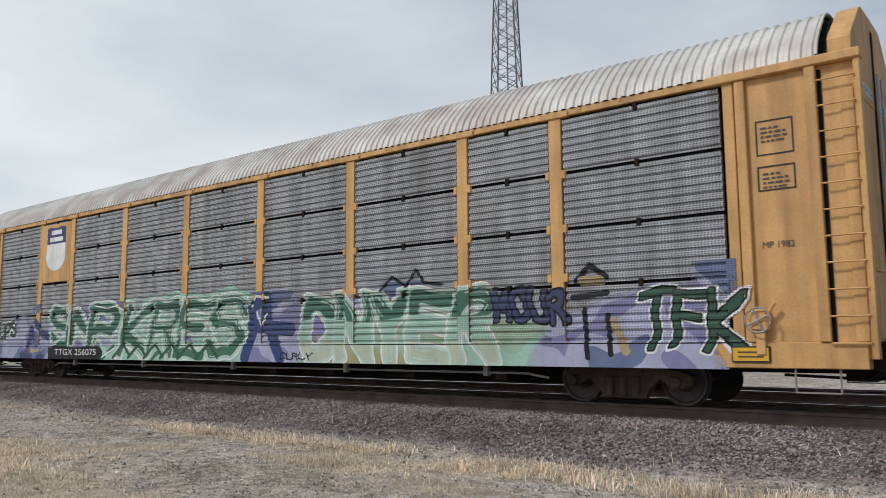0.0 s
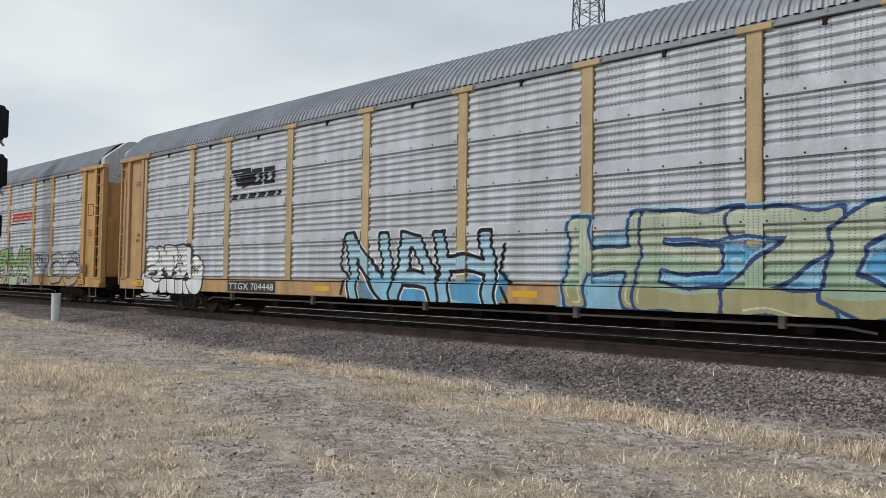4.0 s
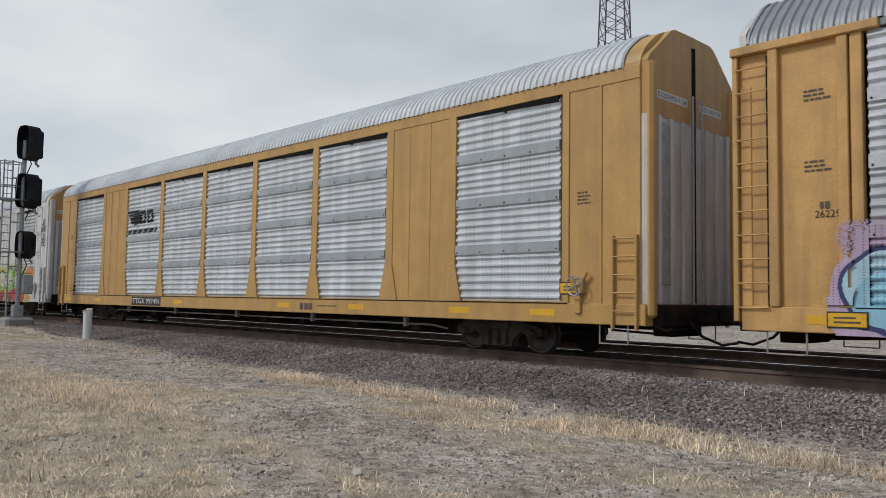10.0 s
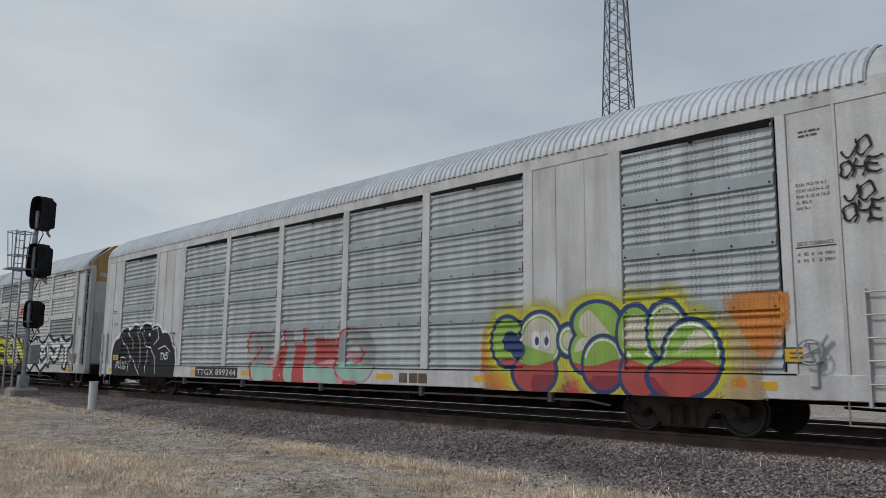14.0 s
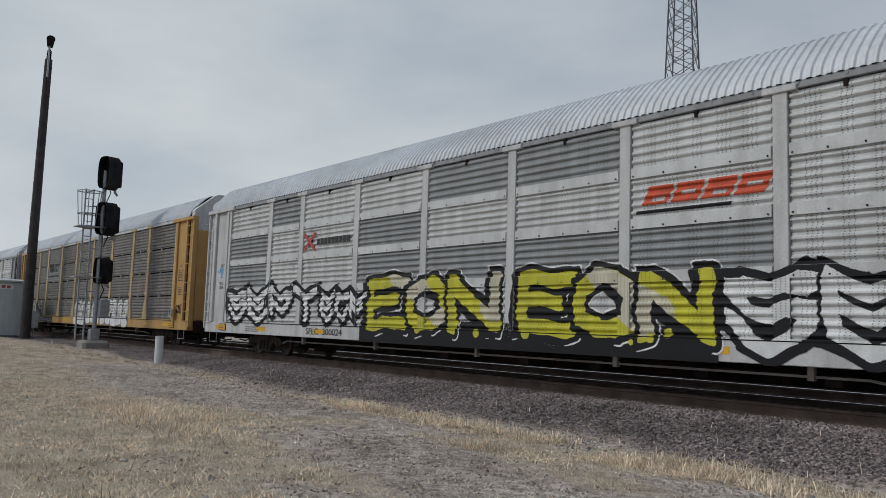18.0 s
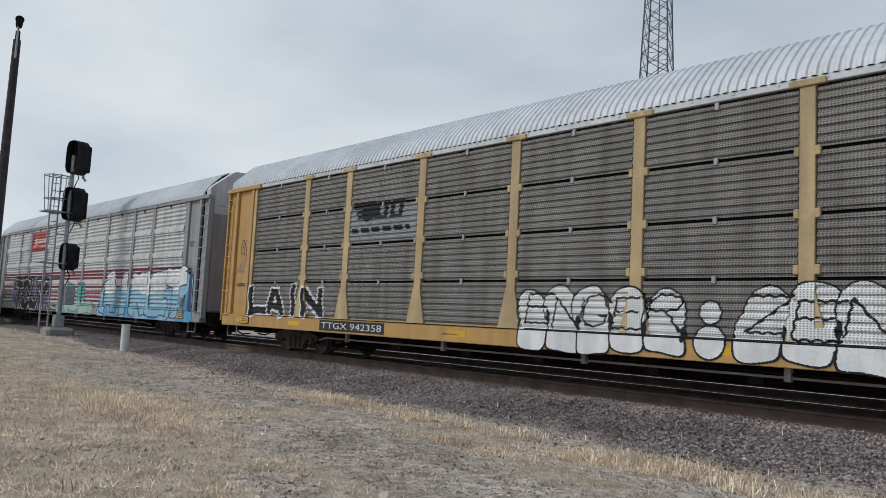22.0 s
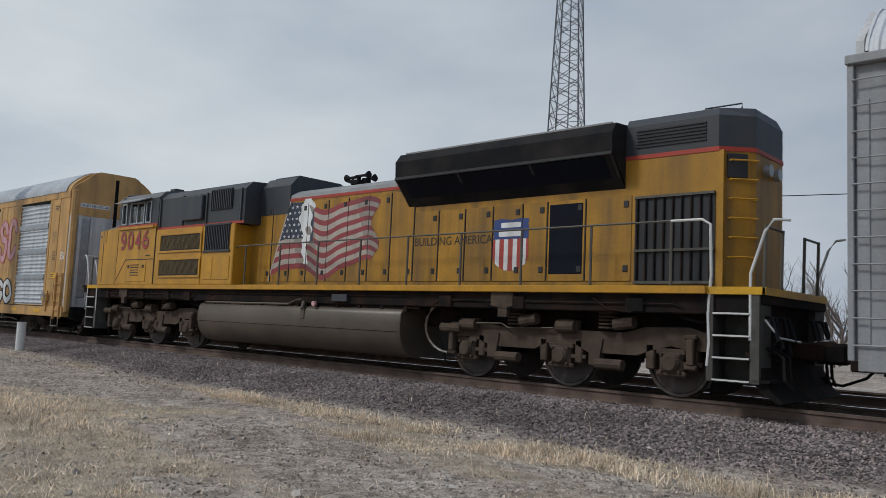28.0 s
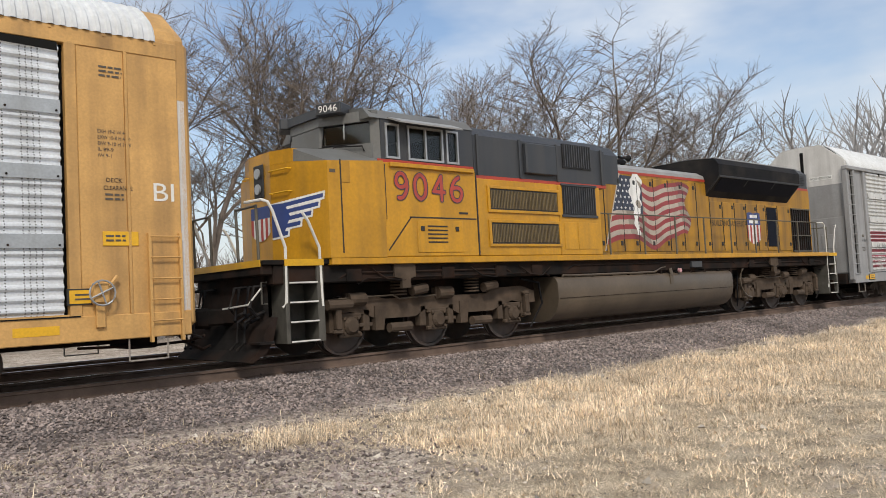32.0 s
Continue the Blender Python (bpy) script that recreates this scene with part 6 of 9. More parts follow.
# sixth car
for (a, b), tiers in (((-11.77, -9.17), (1, 2)), ((-8.91, -7.24), (3,)), ((-4.14, -1.56), (1, 2)), ((-1.30, 1.30), (3, 1)), ((1.56, 4.14), (3, 1)), ((4.40, 6.98), (1,)), ((9.17, 11.77), (1,))):
    for t in tiers:
        z, z_top = TIERS[t]

        def art(X, Z, idx):
            idx[:] = NUM["mid_grey"]
        graffiti(5, (a, b, z, z_top), art, "", "grey_sheet", res=0.007, lift=0.0)


def art(X, Z, idx):
    clouds(X, Z, idx, (-3.9, 6.1, 0.60, 1.15), ["black"], 2, thresh=-6)
    for x0, w in ((-3.6, 4.7), (1.7, 4.3)):
        word(X, Z, idx, (x0, x0 + w, 0.9, 2.2), "EON", "yellow", "black", 0.165, 0.09, trim="white", shade="black", by=(-0.12, -0.08), seed=int(x0 * 3) % 7, overlap=1.1, p=6)
        idx[(idx == NUM["yellow"]) & (wavy(X, Z, 2.1, w) > 0.55)] = NUM["cream"]
        rng = np.random.default_rng(int(w * 10))
        for _ in range(7):
            cx, cz, r = rng.uniform(x0 + 0.2, x0 + w - 0.2), rng.uniform(0.85, 1.2), rng.uniform(0.05, 0.12)
            idx[np.hypot(X - cx, Z - cz) < r] = NUM["yellow"]
    for x0, x1, z0, z1, body, sd in ((-11.8, -6.0, 1.0, 2.12, "SEPT", 3), (-5.9, -3.7, 1.05, 2.0, "ECF", 5), (6.2, 12.0, 0.74, 2.1, "SEPT", 4)):
        word(X, Z, idx, (x0, x1, z0, z1), body, "white", "black", 0.135, 0.05, halo="black", halo_r=0.07, shade="black", by=(0.12, -0.08), dip=0.24, seed=sd, p=8, overlap=1.02)


graffiti(5, (-12.0, 12.3, 0.60, 2.4), art, "white chevron letters and yellow sprayed letters over black", res=0.011)
graffiti(5, (4.35, 7.05, 2.98, 3.75), lambda X, Z, idx: slanted_logo(X, Z, idx), "red slanted emblem with a black underline", "emblem")
for i in range(9):
    part("emblem_bar", Geo().box(-6.2 + i * 0.19, -6.07 + i * 0.19, -1.550, -1.546, 3.18, 3.36), M["letter_black"], CARS[5])
for tr_, dxx in ((38, 0.0), (-38, 0.0)):
    part("red_cross", Geo().box(-0.40, 0.40, -0.003, 0.003, -0.05, 0.05), INK["red"], CARS[5], at=pose(-6.62, -1.546, 3.3, 0, tr_, 0))
text("SFLC  300024", -5.65, -1.561, 0.80, 1.85, 0.17, M["letter_black"], CARS[5], "car_number")
stencil(5, -9.9, 0.86, 0.9, 3, y=1.551); stencil(5, 12.5, 2.8, 0.3, 5); stencil(5, -12.4, 2.9, 0.3, 2)


# seventh car
def art(X, Z, idx):
    rng = np.random.default_rng(12)
    XX, ZZ = X + 0.03 * np.sin(Z * 5 + X), Z + 0.03 * np.sin(X * 6)
    for x0, w, body in ((-1.15, 0.70, "ENGER"), (3.25, 0.74, "ZENOK")):
        for i in range(5):
            a = x0 + i * w
            lean, top, low = rng.uniform(-0.12, 0.12), 1.86 - rng.uniform(0, 0.14), rng.uniform(0.58, 0.70)
            d = np.maximum(rounded(XX, ZZ, a - 0.03, a + w * (0.90 + 0.2 * rng.random()), low, 1.25, 0.3 * lean), swell(XX, ZZ, [(a + w * 0.5 + lean, top - 0.40, w * rng.uniform(0.5, 0.6), 0.42), (a + w * 0.5, 1.15, w * 0.55, 0.40)]))
            idx[d > -0.016] = NUM["black"]
            idx[d > 0.012] = NUM["white"]
        scribble(X, Z, idx, (x0 + 0.12, x0 + 5 * w - 0.05, 1.02, 1.62), body, "black", 0.02, seed=i)
        for i in range(5):
            idx[swell(X, Z, [(x0 + (i + 1) * w - 0.02, rng.uniform(0.95, 1.25), 0.05, 0.13)]) > 0] = NUM["black"]
    for cz, r in ((1.38, 0.20), (0.92, 0.28)):
        idx[np.hypot((X - 2.8) / 1.0, Z - cz) < r] = NUM["black"]
        idx[np.hypot((X - 2.8) / 1.0, Z - cz) < r - 0.03] = NUM["white"]
    strokes(X, Z, idx, [[(-1.0, 0.985), (6.85, 0.985)]], "black", 0.014)


graffiti(6, (-1.3, 7.2, 0.60, 2.15), art, "white bubble letters with thin black lines", res=0.011)
graffiti(6, (-12.0, -7.9, 0.85, 2.1), lambda X, Z, idx: word(X, Z, idx, (-11.85, -8.05, 0.97, 1.80), "LAIN", "black", "white", 0.17, 0.055, seed=4, p=6), "black letters with white outlines")


def art(X, Z, idx):
    idx[(X > -6.98) & (X < -4.42) & (Z > 2.85) & (Z < 3.68)] = NUM["mid_grey"]
    horse_logo("black")(X, Z - 0.0, idx)


graffiti(6, (-7.0, -4.4, 2.83, 3.85), art, "worn dark emblem on a grey patch", "emblem")
number_board(6, -8.05, -5.35, "TTGX 942358", 0.70, 0.90)
stencil(6, -12.5, 1.9, 0.3, 2); stencil(6, -3.0, 0.8, 0.7, 1, y=1.551)
X, Z, idx = raster(-12.8, -12.2, 2.5, 3.3, 0.008)
strokes(X, Z, idx, [[(-12.62, 2.75), (-12.66, 3.0), (-12.6, 3.16), (-12.5, 3.18), (-12.46, 3.08), (-12.56, 2.98), (-12.44, 2.92), (-12.46, 2.78), (-12.6, 2.76)],
                    [(-12.34, 3.18), (-12.42, 3.12), (-12.42, 3.0), (-12.32, 2.92), (-12.34, 2.76), (-12.44, 2.72)], [(-12.30, 2.72), (-12.28, 2.62), (-12.36, 2.56)]], "black", 0.013)
paint_mesh("tag", CARS[6], (-12.8, -12.2, 2.5, 3.3), idx, lambda x, z: x * 0 + 1.504, label="thin looping black tag")


for k, x, z, body, ink, w in ((5, -12.52, 2.62, "JAB", "blue", 0.02), (5, -12.45, 2.44, "2", "blue", 0.018), (6, 12.54, 1.24, "GOBEK", "black", 0.022), (6, -12.55, 2.2, "JUZ", "grey", 0.016)):
    X, Z, idx = raster(x - 0.38, x + 0.38, z - 0.08, z + 0.42, 0.008)
    scribble(X, Z, idx, (x - 0.06 * len(body) - 0.05, x + 0.06 * len(body) + 0.02, z, z + (0.3 if k == 6 else 0.16)), body, ink, w, seed=k)
    paint_mesh("tag", CARS[k], (x - 0.38, x + 0.38, z - 0.08, z + 0.42), idx, lambda x, z: x * 0 + 1.504, label="thin sprayed tag")
text("SFLC", -12.45, -1.506, 2.26, 0.30, 0.10, M["letter_black"], CARS[5], "car_lettering")
text("2018", -12.45, -1.506, 2.12, 0.30, 0.10, M["letter_black"], CARS[5], "car_lettering")
text("NS 27005", -12.5, -1.506, 1.84, 0.5, 0.10, M["letter_black"], CARS[6], "car_lettering")
g = Geo()
for a, b, c, e in ((12.32, 12.80, 2.45, 2.47), (12.32, 12.80, 2.83, 2.85), (12.32, 12.34, 2.45, 2.85), (12.78, 12.80, 2.45, 2.85)):
    g.box(a, b, -1.507, -1.50, c, e)
part("stencil_frame", g, M["letter_black"], CARS[6])
stencil(6, 12.56, 2.76, 0.36, 4); stencil(6, 12.56, 3.05, 0.3, 2); stencil(6, 12.56, 2.2, 0.36, 5)

# eighth car
def art(X, Z, idx):
    for a, b in zip(EDGES[:-1], EDGES[1:]):
        on = (X > a + 0.13) & (X < b - 0.13)
        for z0, z1 in ((2.10, 2.20), (2.24, 2.34), (2.38, 2.48), (1.15, 1.25), (1.32, 1.42), (1.50, 1.60), (1.72, 1.82)):
            idx[on & (Z > z0) & (Z < z1)] = NUM["dark_red"]


graffiti(7, (-11.9, 11.9, 1.1, 2.52), art, "dark red stripes along the sheets", "stripes", res=0.02, lift=0.0)


def art(X, Z, idx):
    base = (X > 3.7 + 0.5 * np.abs(Z - 1.0)) & (X < 12.95 - 0.25 * np.abs(Z - 1.3)) & (Z < 1.75 + 0.05 * wavy(X, Z, 2.0, 1))
    idx[base] = NUM["sky"]
    idx[base & (np.abs((X * 0.55 + Z * 0.5) % 1.3 - 0.4) < 0.20) & (Z < 1.35)] = NUM["blue"]
    arrow = (X > 11.3) & (X < 12.92) & (np.abs(Z - 1.35) < 0.95 - 0.5 * np.abs(X - 12.35))
    idx[arrow] = NUM["blue"]
    idx[arrow & (Z > 1.25 + 0.5 * (X - 11.8))] = NUM["sky"]
    idx[(X > 12.62) & (X < 12.88) & (Z > 0.95) & (Z < 2.3 - 2.6 * np.abs(X - 12.72))] = NUM["navy"]
    word(X, Z, idx, (4.1, 12.2, 0.72, 2.42), "AIRET", "white", "navy", 0.26, 0.045, fill2="ice", split=0.50, fill3="sky", seed=5, overlap=1.3, p=8, lean=0.10)
    idx[(idx == NUM["ice"]) & (wavy(X, Z, 2.5, 4.0) > 0.0)] = NUM["sky"]
    strokes(X, Z, idx, [[(3.75, 0.75), (4.3, 1.9), (5.0, 2.1)], [(12.3, 2.3), (12.75, 2.28), (12.65, 1.6), (12.9, 1.1)], [(8.6, 2.3), (8.9, 2.55), (9.3, 2.2)], [(10.9, 0.62), (11.3, 0.9)], [(6.9, 0.62), (7.0, 1.0)]], "navy", 0.03)
    clouds(X, Z, idx, (-1.8, 3.2, 0.60, 1.3), ["pink", "teal"], 6)
    word(X, Z, idx, (-1.7, 3.1, 0.65, 2.0), "NUL", "teal", "deep_blue", 0.25, 0.03, fill2="mint", split=0.4, trim="pink", seed=4, p=3)


graffiti(7, (-1.9, 13.0, 0.60, 2.6), art, "white and blue sprayed letters with navy outlines", res=0.011)


def art(X, Z, idx):
    clouds(X, Z, idx, (-9.9, -3.0, 0.9, 2.35), ["purple", "purple", "violet"], 5)
    word(X, Z, idx, (-9.5, -3.6, 0.60, 2.15), "TCUY", "black", "white", 0.17, 0.035, halo="black", halo_r=0.15, seed=7, overlap=1.25, p=6, lean=0.08)
    scribble(X, Z, idx, (-11.7, -9.9, 1.35, 1.55), "FRIENDS AND", "white", seed=3)
    scribble(X, Z, idx, (-11.4, -9.9, 1.08, 1.28), "TRAINS", "white", seed=4)
    scribble(X, Z, idx, (-11.3, -8.8, 1.8, 2.02), "HUNKPZPUNT", "mid_grey", seed=6)


graffiti(7, (-11.85, -2.8, 0.60, 2.5), art, "black letters with white outlines on violet", res=0.011)


def art(X, Z, idx):
    idx[:] = NUM["dull_red"]
    idx[(np.hypot(X + 6.35, Z - 4.03) < 0.25) & ~((np.abs((Z - 4.03) / 0.09) % 1 < 0.3) & (X < -6.3))] = NUM["white"]
    idx[(X > -5.9) & (X < -4.6) & (Z > 3.98) & (Z < 4.18) & (np.floor(X * 9) % 3 != 0)] = NUM["white"]
    idx[(X > -5.5) & (X < -4.6) & (Z > 3.78) & (Z < 3.85) & (np.floor(X * 14) % 4 != 0)] = NUM["white"]


graffiti(7, (-6.97, -4.41, 3.58, 4.55), art, "red panel with a white emblem and bars", "emblem", res=0.02)
number_board(7, -3.95, -1.6, "TTGX 705762", 0.70, 0.90)
stencil(7, -12.4, 2.35, 0.22, 1, h=0.09)
text("210831", -12.35, -1.508, 2.15, 0.40, 0.09, M["letter_black"], CARS[7])
stencil(7, 12.45, 2.4, 0.35, 4); stencil(7, 12.45, 3.3, 0.4, 3); stencil(7, -12.4, 1.9, 0.3, 3)


# ninth car
def art(X, Z, idx):
    word(X, Z, idx, (7.2, 9.0, 2.6, 4.2), "SC", "pink", "red", 0.16, 0.04, seed=2, p=2)
    word(X, Z, idx, (5.4, 8.9, 1.0, 1.9), "NAGO", "white", "black", 0.15, 0.05, seed=3)


graffiti(8, (5.2, 9.1, 0.95, 4.3), art, "pink and white sprayed tags", res=0.011)
text("BI", 13.15, -1.536, 2.70, 0.3, 0.26, M["letter_white"], CARS[8], "painted_letters")
text("DECK", 12.45, -1.536, 2.84, 0.22, 0.06, M["letter_black"], CARS[8])
text("CLEARANCE", 12.5, -1.536, 2.73, 0.4, 0.06, M["letter_black"], CARS[8])
stencil(8, 12.5, 2.65, 0.36, 2); stencil(8, 12.5, 4.45, 0.45, 3)
part("notice_plate", Geo().box(12.27, 12.76, -1.545, -1.53, 1.92, 2.12, 0.004), M["reflector"], CARS[8], "yellow notice plate with black lettering")
stencil(8, 12.5, 2.07, 0.38, 2, y=1.546)


# ---- locomotive: x runs from 0 at the rear coupling to -22.8 at the front ----
M["loco_yellow"] = material("locomotive_yellow", (0.53, 0.262, 0.013), 0.42, var=0.14, scale=1.2, dirt=(0.13, 0.08, 0.03), dirt_amount=0.42, streak=True)
M["loco_hood"] = material("sooty_locomotive_yellow", (0.40, 0.20, 0.013), 0.5, var=0.2, scale=1.4, dirt=(0.085, 0.055, 0.028), dirt_amount=0.8, streak=True)
M["loco_grey"] = material("locomotive_grey", (0.036, 0.040, 0.048), 0.5, var=0.12, scale=1.2, dirt=(0.07, 0.065, 0.06), dirt_amount=0.5, streak=True)
M["loco_pale"] = material("dusty_grey_roof", (0.30, 0.30, 0.30), 0.55, var=0.12, scale=1.5, dirt=GRIME, dirt_amount=0.4)
M["loco_red"] = material("red_stripe_paint", (0.42, 0.045, 0.025), 0.5, var=0.1, dirt=GRIME, dirt_amount=0.3)
M["number_red"] = material("red_number_paint", (0.50, 0.05, 0.035), 0.5, var=0.08, dirt=GRIME, dirt_amount=0.2, bump=0)
M["grille"] = material("dark_grille", (0.022, 0.022, 0.024), 0.6, var=0.2)
M["screen"] = material("blue_black_radiator_screen", (0.006, 0.008, 0.016), 0.7, var=0.2, spec=0.15)
M["tank"] = material("dusty_fuel_tank", (0.105, 0.08, 0.057), 0.42, var=0.18, scale=1.0, dirt=(0.05, 0.043, 0.035), dirt_amount=0.6)
M["rail_white"] = material("white_handrail", (0.70, 0.69, 0.66), 0.45, var=0.06, dirt=GRIME, dirt_amount=0.25)
M["rail_dark"] = material("dark_handrail", (0.10, 0.09, 0.07), 0.6, var=0.15)
M["stair"] = material("dusty_step_steel", (0.085, 0.08, 0.07), 0.75, spec=0.3, var=0.25, scale=5, dirt=(0.03, 0.026, 0.022), dirt_amount=0.6, streak=True)
M["grille_slat"] = material("rusty_grille_slat", (0.17, 0.125, 0.06), 0.7, var=0.3, scale=3, dirt=GRIME, dirt_amount=0.5)
M["stripe"] = material("yellow_edge_stripe", (0.66, 0.36, 0.01), 0.5, var=0.1, dirt=GRIME, dirt_amount=0.4)
M["cab_inside"] = material("dark_cab_inside", (0.03, 0.032, 0.034), 0.8, bump=0)
M["loco_cab"] = material("dull_grey_cab_paint", (0.145, 0.15, 0.15), 0.55, var=0.12, scale=1.5, dirt=GRIME, dirt_amount=0.4)
M["frame_alu"] = material("aluminium_window_frame", (0.42, 0.43, 0.44), 0.4, 0.6, var=0.08)
glass = bpy.data.materials.new("cab_glass")
glass.use_nodes = True
gb = glass.node_tree.nodes["Principled BSDF"]
gb.inputs["Base Color"].default_value = (0.32, 0.36, 0.37, 1)
gb.inputs["Roughness"].default_value, gb.inputs["Transmission Weight"].default_value, gb.inputs["IOR"].default_value = 0.03, 1.0, 1.45
M["glass"] = glass
clear = glass.copy()
clear.name = "clear_windscreen_glass"
clear.node_tree.nodes["Principled BSDF"].inputs["Base Color"].default_value = (0.88, 0.91, 0.91, 1)
M["clear_glass"] = clear
LY = 1.0            # half width of the hood
LC = 1.55           # half width of the cab and deck

loco = thing("locomotive", "dirty yellow and grey diesel locomotive with a flag along its side", "locomotive", LOCO_X, YC, 0, group="train")
g = Geo().box(-22.15, -0.65, -1.42, 1.42, 1.30, 1.62, 0.02).box(-22.0, -0.8, -0.75, 0.75, 0.95, 1.32, 0.03)
for i in range(11):
    g.box(-14.6 + i * 0.7, -14.52 + i * 0.7, -1.40, -1.3, 1.18, 1.32)
for y in (-1.36, -1.30):
    g.tube([(-14.9, y, 1.30 + y * 0.02 + 1.3 * 0.02), (-7.2, y, 1.27)], 0.022, 6)
part("frame", g, M["under"], loco, "black main frame with pipes along it")
for s in (-1, 1):
    part("sill_stripe", Geo().box(-21.1, -1.25, *sorted((s * 1.40, s * 1.545)), 1.60, 1.72, 0.01), M["loco_yellow"], loco, "dull yellow edge of the walkway")
# pipes, reservoirs and boxes under the deck edge
for x0, x1, z, r in ((-20.9, -16.6, 1.46, 0.03), (-20.5, -15.4, 1.36, 0.024), (-14.8, -7.3, 1.50, 0.028), (-6.8, -1.6, 1.44, 0.03)):
    part("pipe", Geo().tube([(x0, -1.40, z - 0.1), (x0 + 0.2, -1.43, z), (x1 - 0.2, -1.43, z), (x1, -1.40, z - 0.08)], r * 0.8, 6), M["under"], loco)
for x in (-20.75, -18.55, -17.1, -16.0, -6.6, -4.9, -2.6):
    part("frame_box", Geo().box(x, x + 0.32, -1.47, -1.40, 1.30, 1.54, 0.02), M["under"], loco)
for x in (-20.2, -17.8, -16.4, -5.6, -3.2):
    part("cable", Geo().tube([(x, -1.45, 1.52), (x + 0.3, -1.47, 1.34), (x + 0.7, -1.47, 1.30), (x + 1.0, -1.45, 1.48)], 0.014, 5), M["under"], loco)
part("deck", Geo().box(-22.35, -0.45, -1.46, 1.46, 1.62, 1.70, 0.01), M["under"], loco)


def hood_poly(x0, x1, prof, mat, name, label=""):
    """A hood drawn along x: prof is half a cross section from the deck to the crown."""
    p = [(-y, z) for y, z in prof] + [(y, z) for y, z in prof[::-1]]
    return part(name, Geo().prism(p, x0, x1, "x"), mat, loco, label)


hood_poly(-13.66, -1.22, [(LY, 1.70), (LY, 3.86)], M["loco_hood"], "hood", "yellow engine hood with doors")
hood_poly(-12.10, -7.80, [(LY, 3.86), (LY - 0.02, 3.96), (LY - 0.22, 4.08), (0.3, 4.12)], M["loco_pale"], "hood_roof", "pale grey hood roof")
hood_poly(-13.30, -12.10, [(LY + 0.02, 3.50), (LY + 0.02, 4.22), (LY - 0.2, 4.46), (0.2, 4.48)], M["loco_grey"], "roof_housing")
part("housing_lid", Geo().box(-13.2, -12.2, -0.7, 0.7, 4.46, 4.52, 0.02), M["loco_grey"], loco)
for s in (-1, 1):
    part("red_line", Geo().box(-12.1, -7.8, *sorted((s * (LY + 0.001), s * (LY + 0.012))), 3.80, 3.87), M["loco_red"], loco)
    part("grey_wedge", Geo().prism([(-13.66, 3.42), (-13.66, 3.86), (-12.6, 3.86), (-12.9, 3.42)][::-1], *sorted((s * (LY + 0.001), s * (LY + 0.008)))), M["loco_grey"], loco)
# radiator section with its flared wings
hood_poly(-7.97, -2.90, [(LY, 3.38), (1.46, 3.90), (1.48, 4.26), (1.34, 4.44), (0.5, 4.50)], M["black"], "radiator_wing", "black flared radiator housing")
for s in (-1, 1):
    part("radiator_screen", Geo().prism([(s * 1.02, 3.41), (s * 1.450, 3.87), (s * 1.445, 3.895), (s * 1.0, 3.43)][::s], -7.79, -3.07, "x"), M["screen"], loco, "blue-black radiator screen")
    part("wing_lip", Geo().box(-7.97, -2.90, *sorted((s * 1.455, s * 1.49)), 3.88, 3.94, 0.008), M["grille"], loco)
    for x in (-7.97, -6.3, -4.6, -2.95):
        part("wing_brace", Geo().prism([(s * 1.0, 3.39), (s * 1.46, 3.88), (s * 1.46, 3.92), (s * 1.0, 3.46)][::s], x, x + 0.05, "x"), M["grille"], loco)
for x in (-6.9, -5.2, -3.6):
    part("roof_fan", Geo().tube([(x, 0, 4.46), (x, 0, 4.60)], 0.62, 20), M["loco_grey"], loco)
part("roof_edge", Geo().box(-7.85, -3.0, -1.32, -1.26, 4.42, 4.48, 0.01), M["loco_pale"], loco)
# rear end
rear = [(-2.90, LY), (-1.30, LY), (-0.88, 0.58), (-0.88, -0.58), (-1.30, -LY), (-2.90, -LY)]
g = Geo()
vs = [(x, y, 3.88) for x, y in rear] + [(x, y, 4.42) for x, y in rear] + [(x - 0.06, y * 0.82, 4.58) for x, y in rear]
n = len(rear)
g.add(vs, [(i, i + n, (i + 1) % n + n, (i + 1) % n) for i in range(n)] + [(i + n, i + 2 * n, (i + 1) % n + 2 * n, (i + 1) % n + n) for i in range(n)] + [tuple(range(2 * n, 3 * n))])
part("rear_cap", g, M["loco_grey"], loco, "dark grey end of the hood")
for i in range(6):
    part("louver", Geo().box(-2.7, -1.5, -LY - 0.02, -LY - 0.002, 4.04 + i * 0.055, 4.065 + i * 0.055), M["grille"], loco)
part("rear_hood", Geo().prism([(x, y) for x, y in rear][::-1], 1.70, 3.88, "z"), M["loco_hood"], loco)
part("rear_red_line", Geo().prism([(x * 1.0 + (0.012 if x > -2 else 0), y * 1.012) for x, y in rear][::-1], 3.85, 3.92, "z"), M["loco_red"], loco)
for i in range(6):
    part("rear_grab", Geo().tube([(-1.20, -0.88, 2.2 + i * 0.3), (-1.12, -0.94, 2.2 + i * 0.3), (-0.82, -0.64, 2.2 + i * 0.3), (-0.92, -0.60, 2.2 + i * 0.3)], 0.014, 5), M["loco_yellow"], loco)
for y in (-0.2, 0.2):
    part("rear_headlight", Geo().tube([(-0.88, y, 3.62), (-0.78, y, 3.62)], 0.10, 14), M["frame_alu"], loco)
part("number_window", Geo().box(-0.16, 0.16, -0.03, 0.03, -0.19, 0.19, 0.01), M["grille"], loco, at=pose(-1.09, -0.80, 3.62, 0, 0, 45))
part("roof_grab", Geo().tube([(-1.7, -0.6, 4.56), (-1.7, -0.6, 4.66), (-1.1, -0.6, 4.66), (-1.1, -0.6, 4.56)], 0.014, 5), M["loco_grey"], loco)
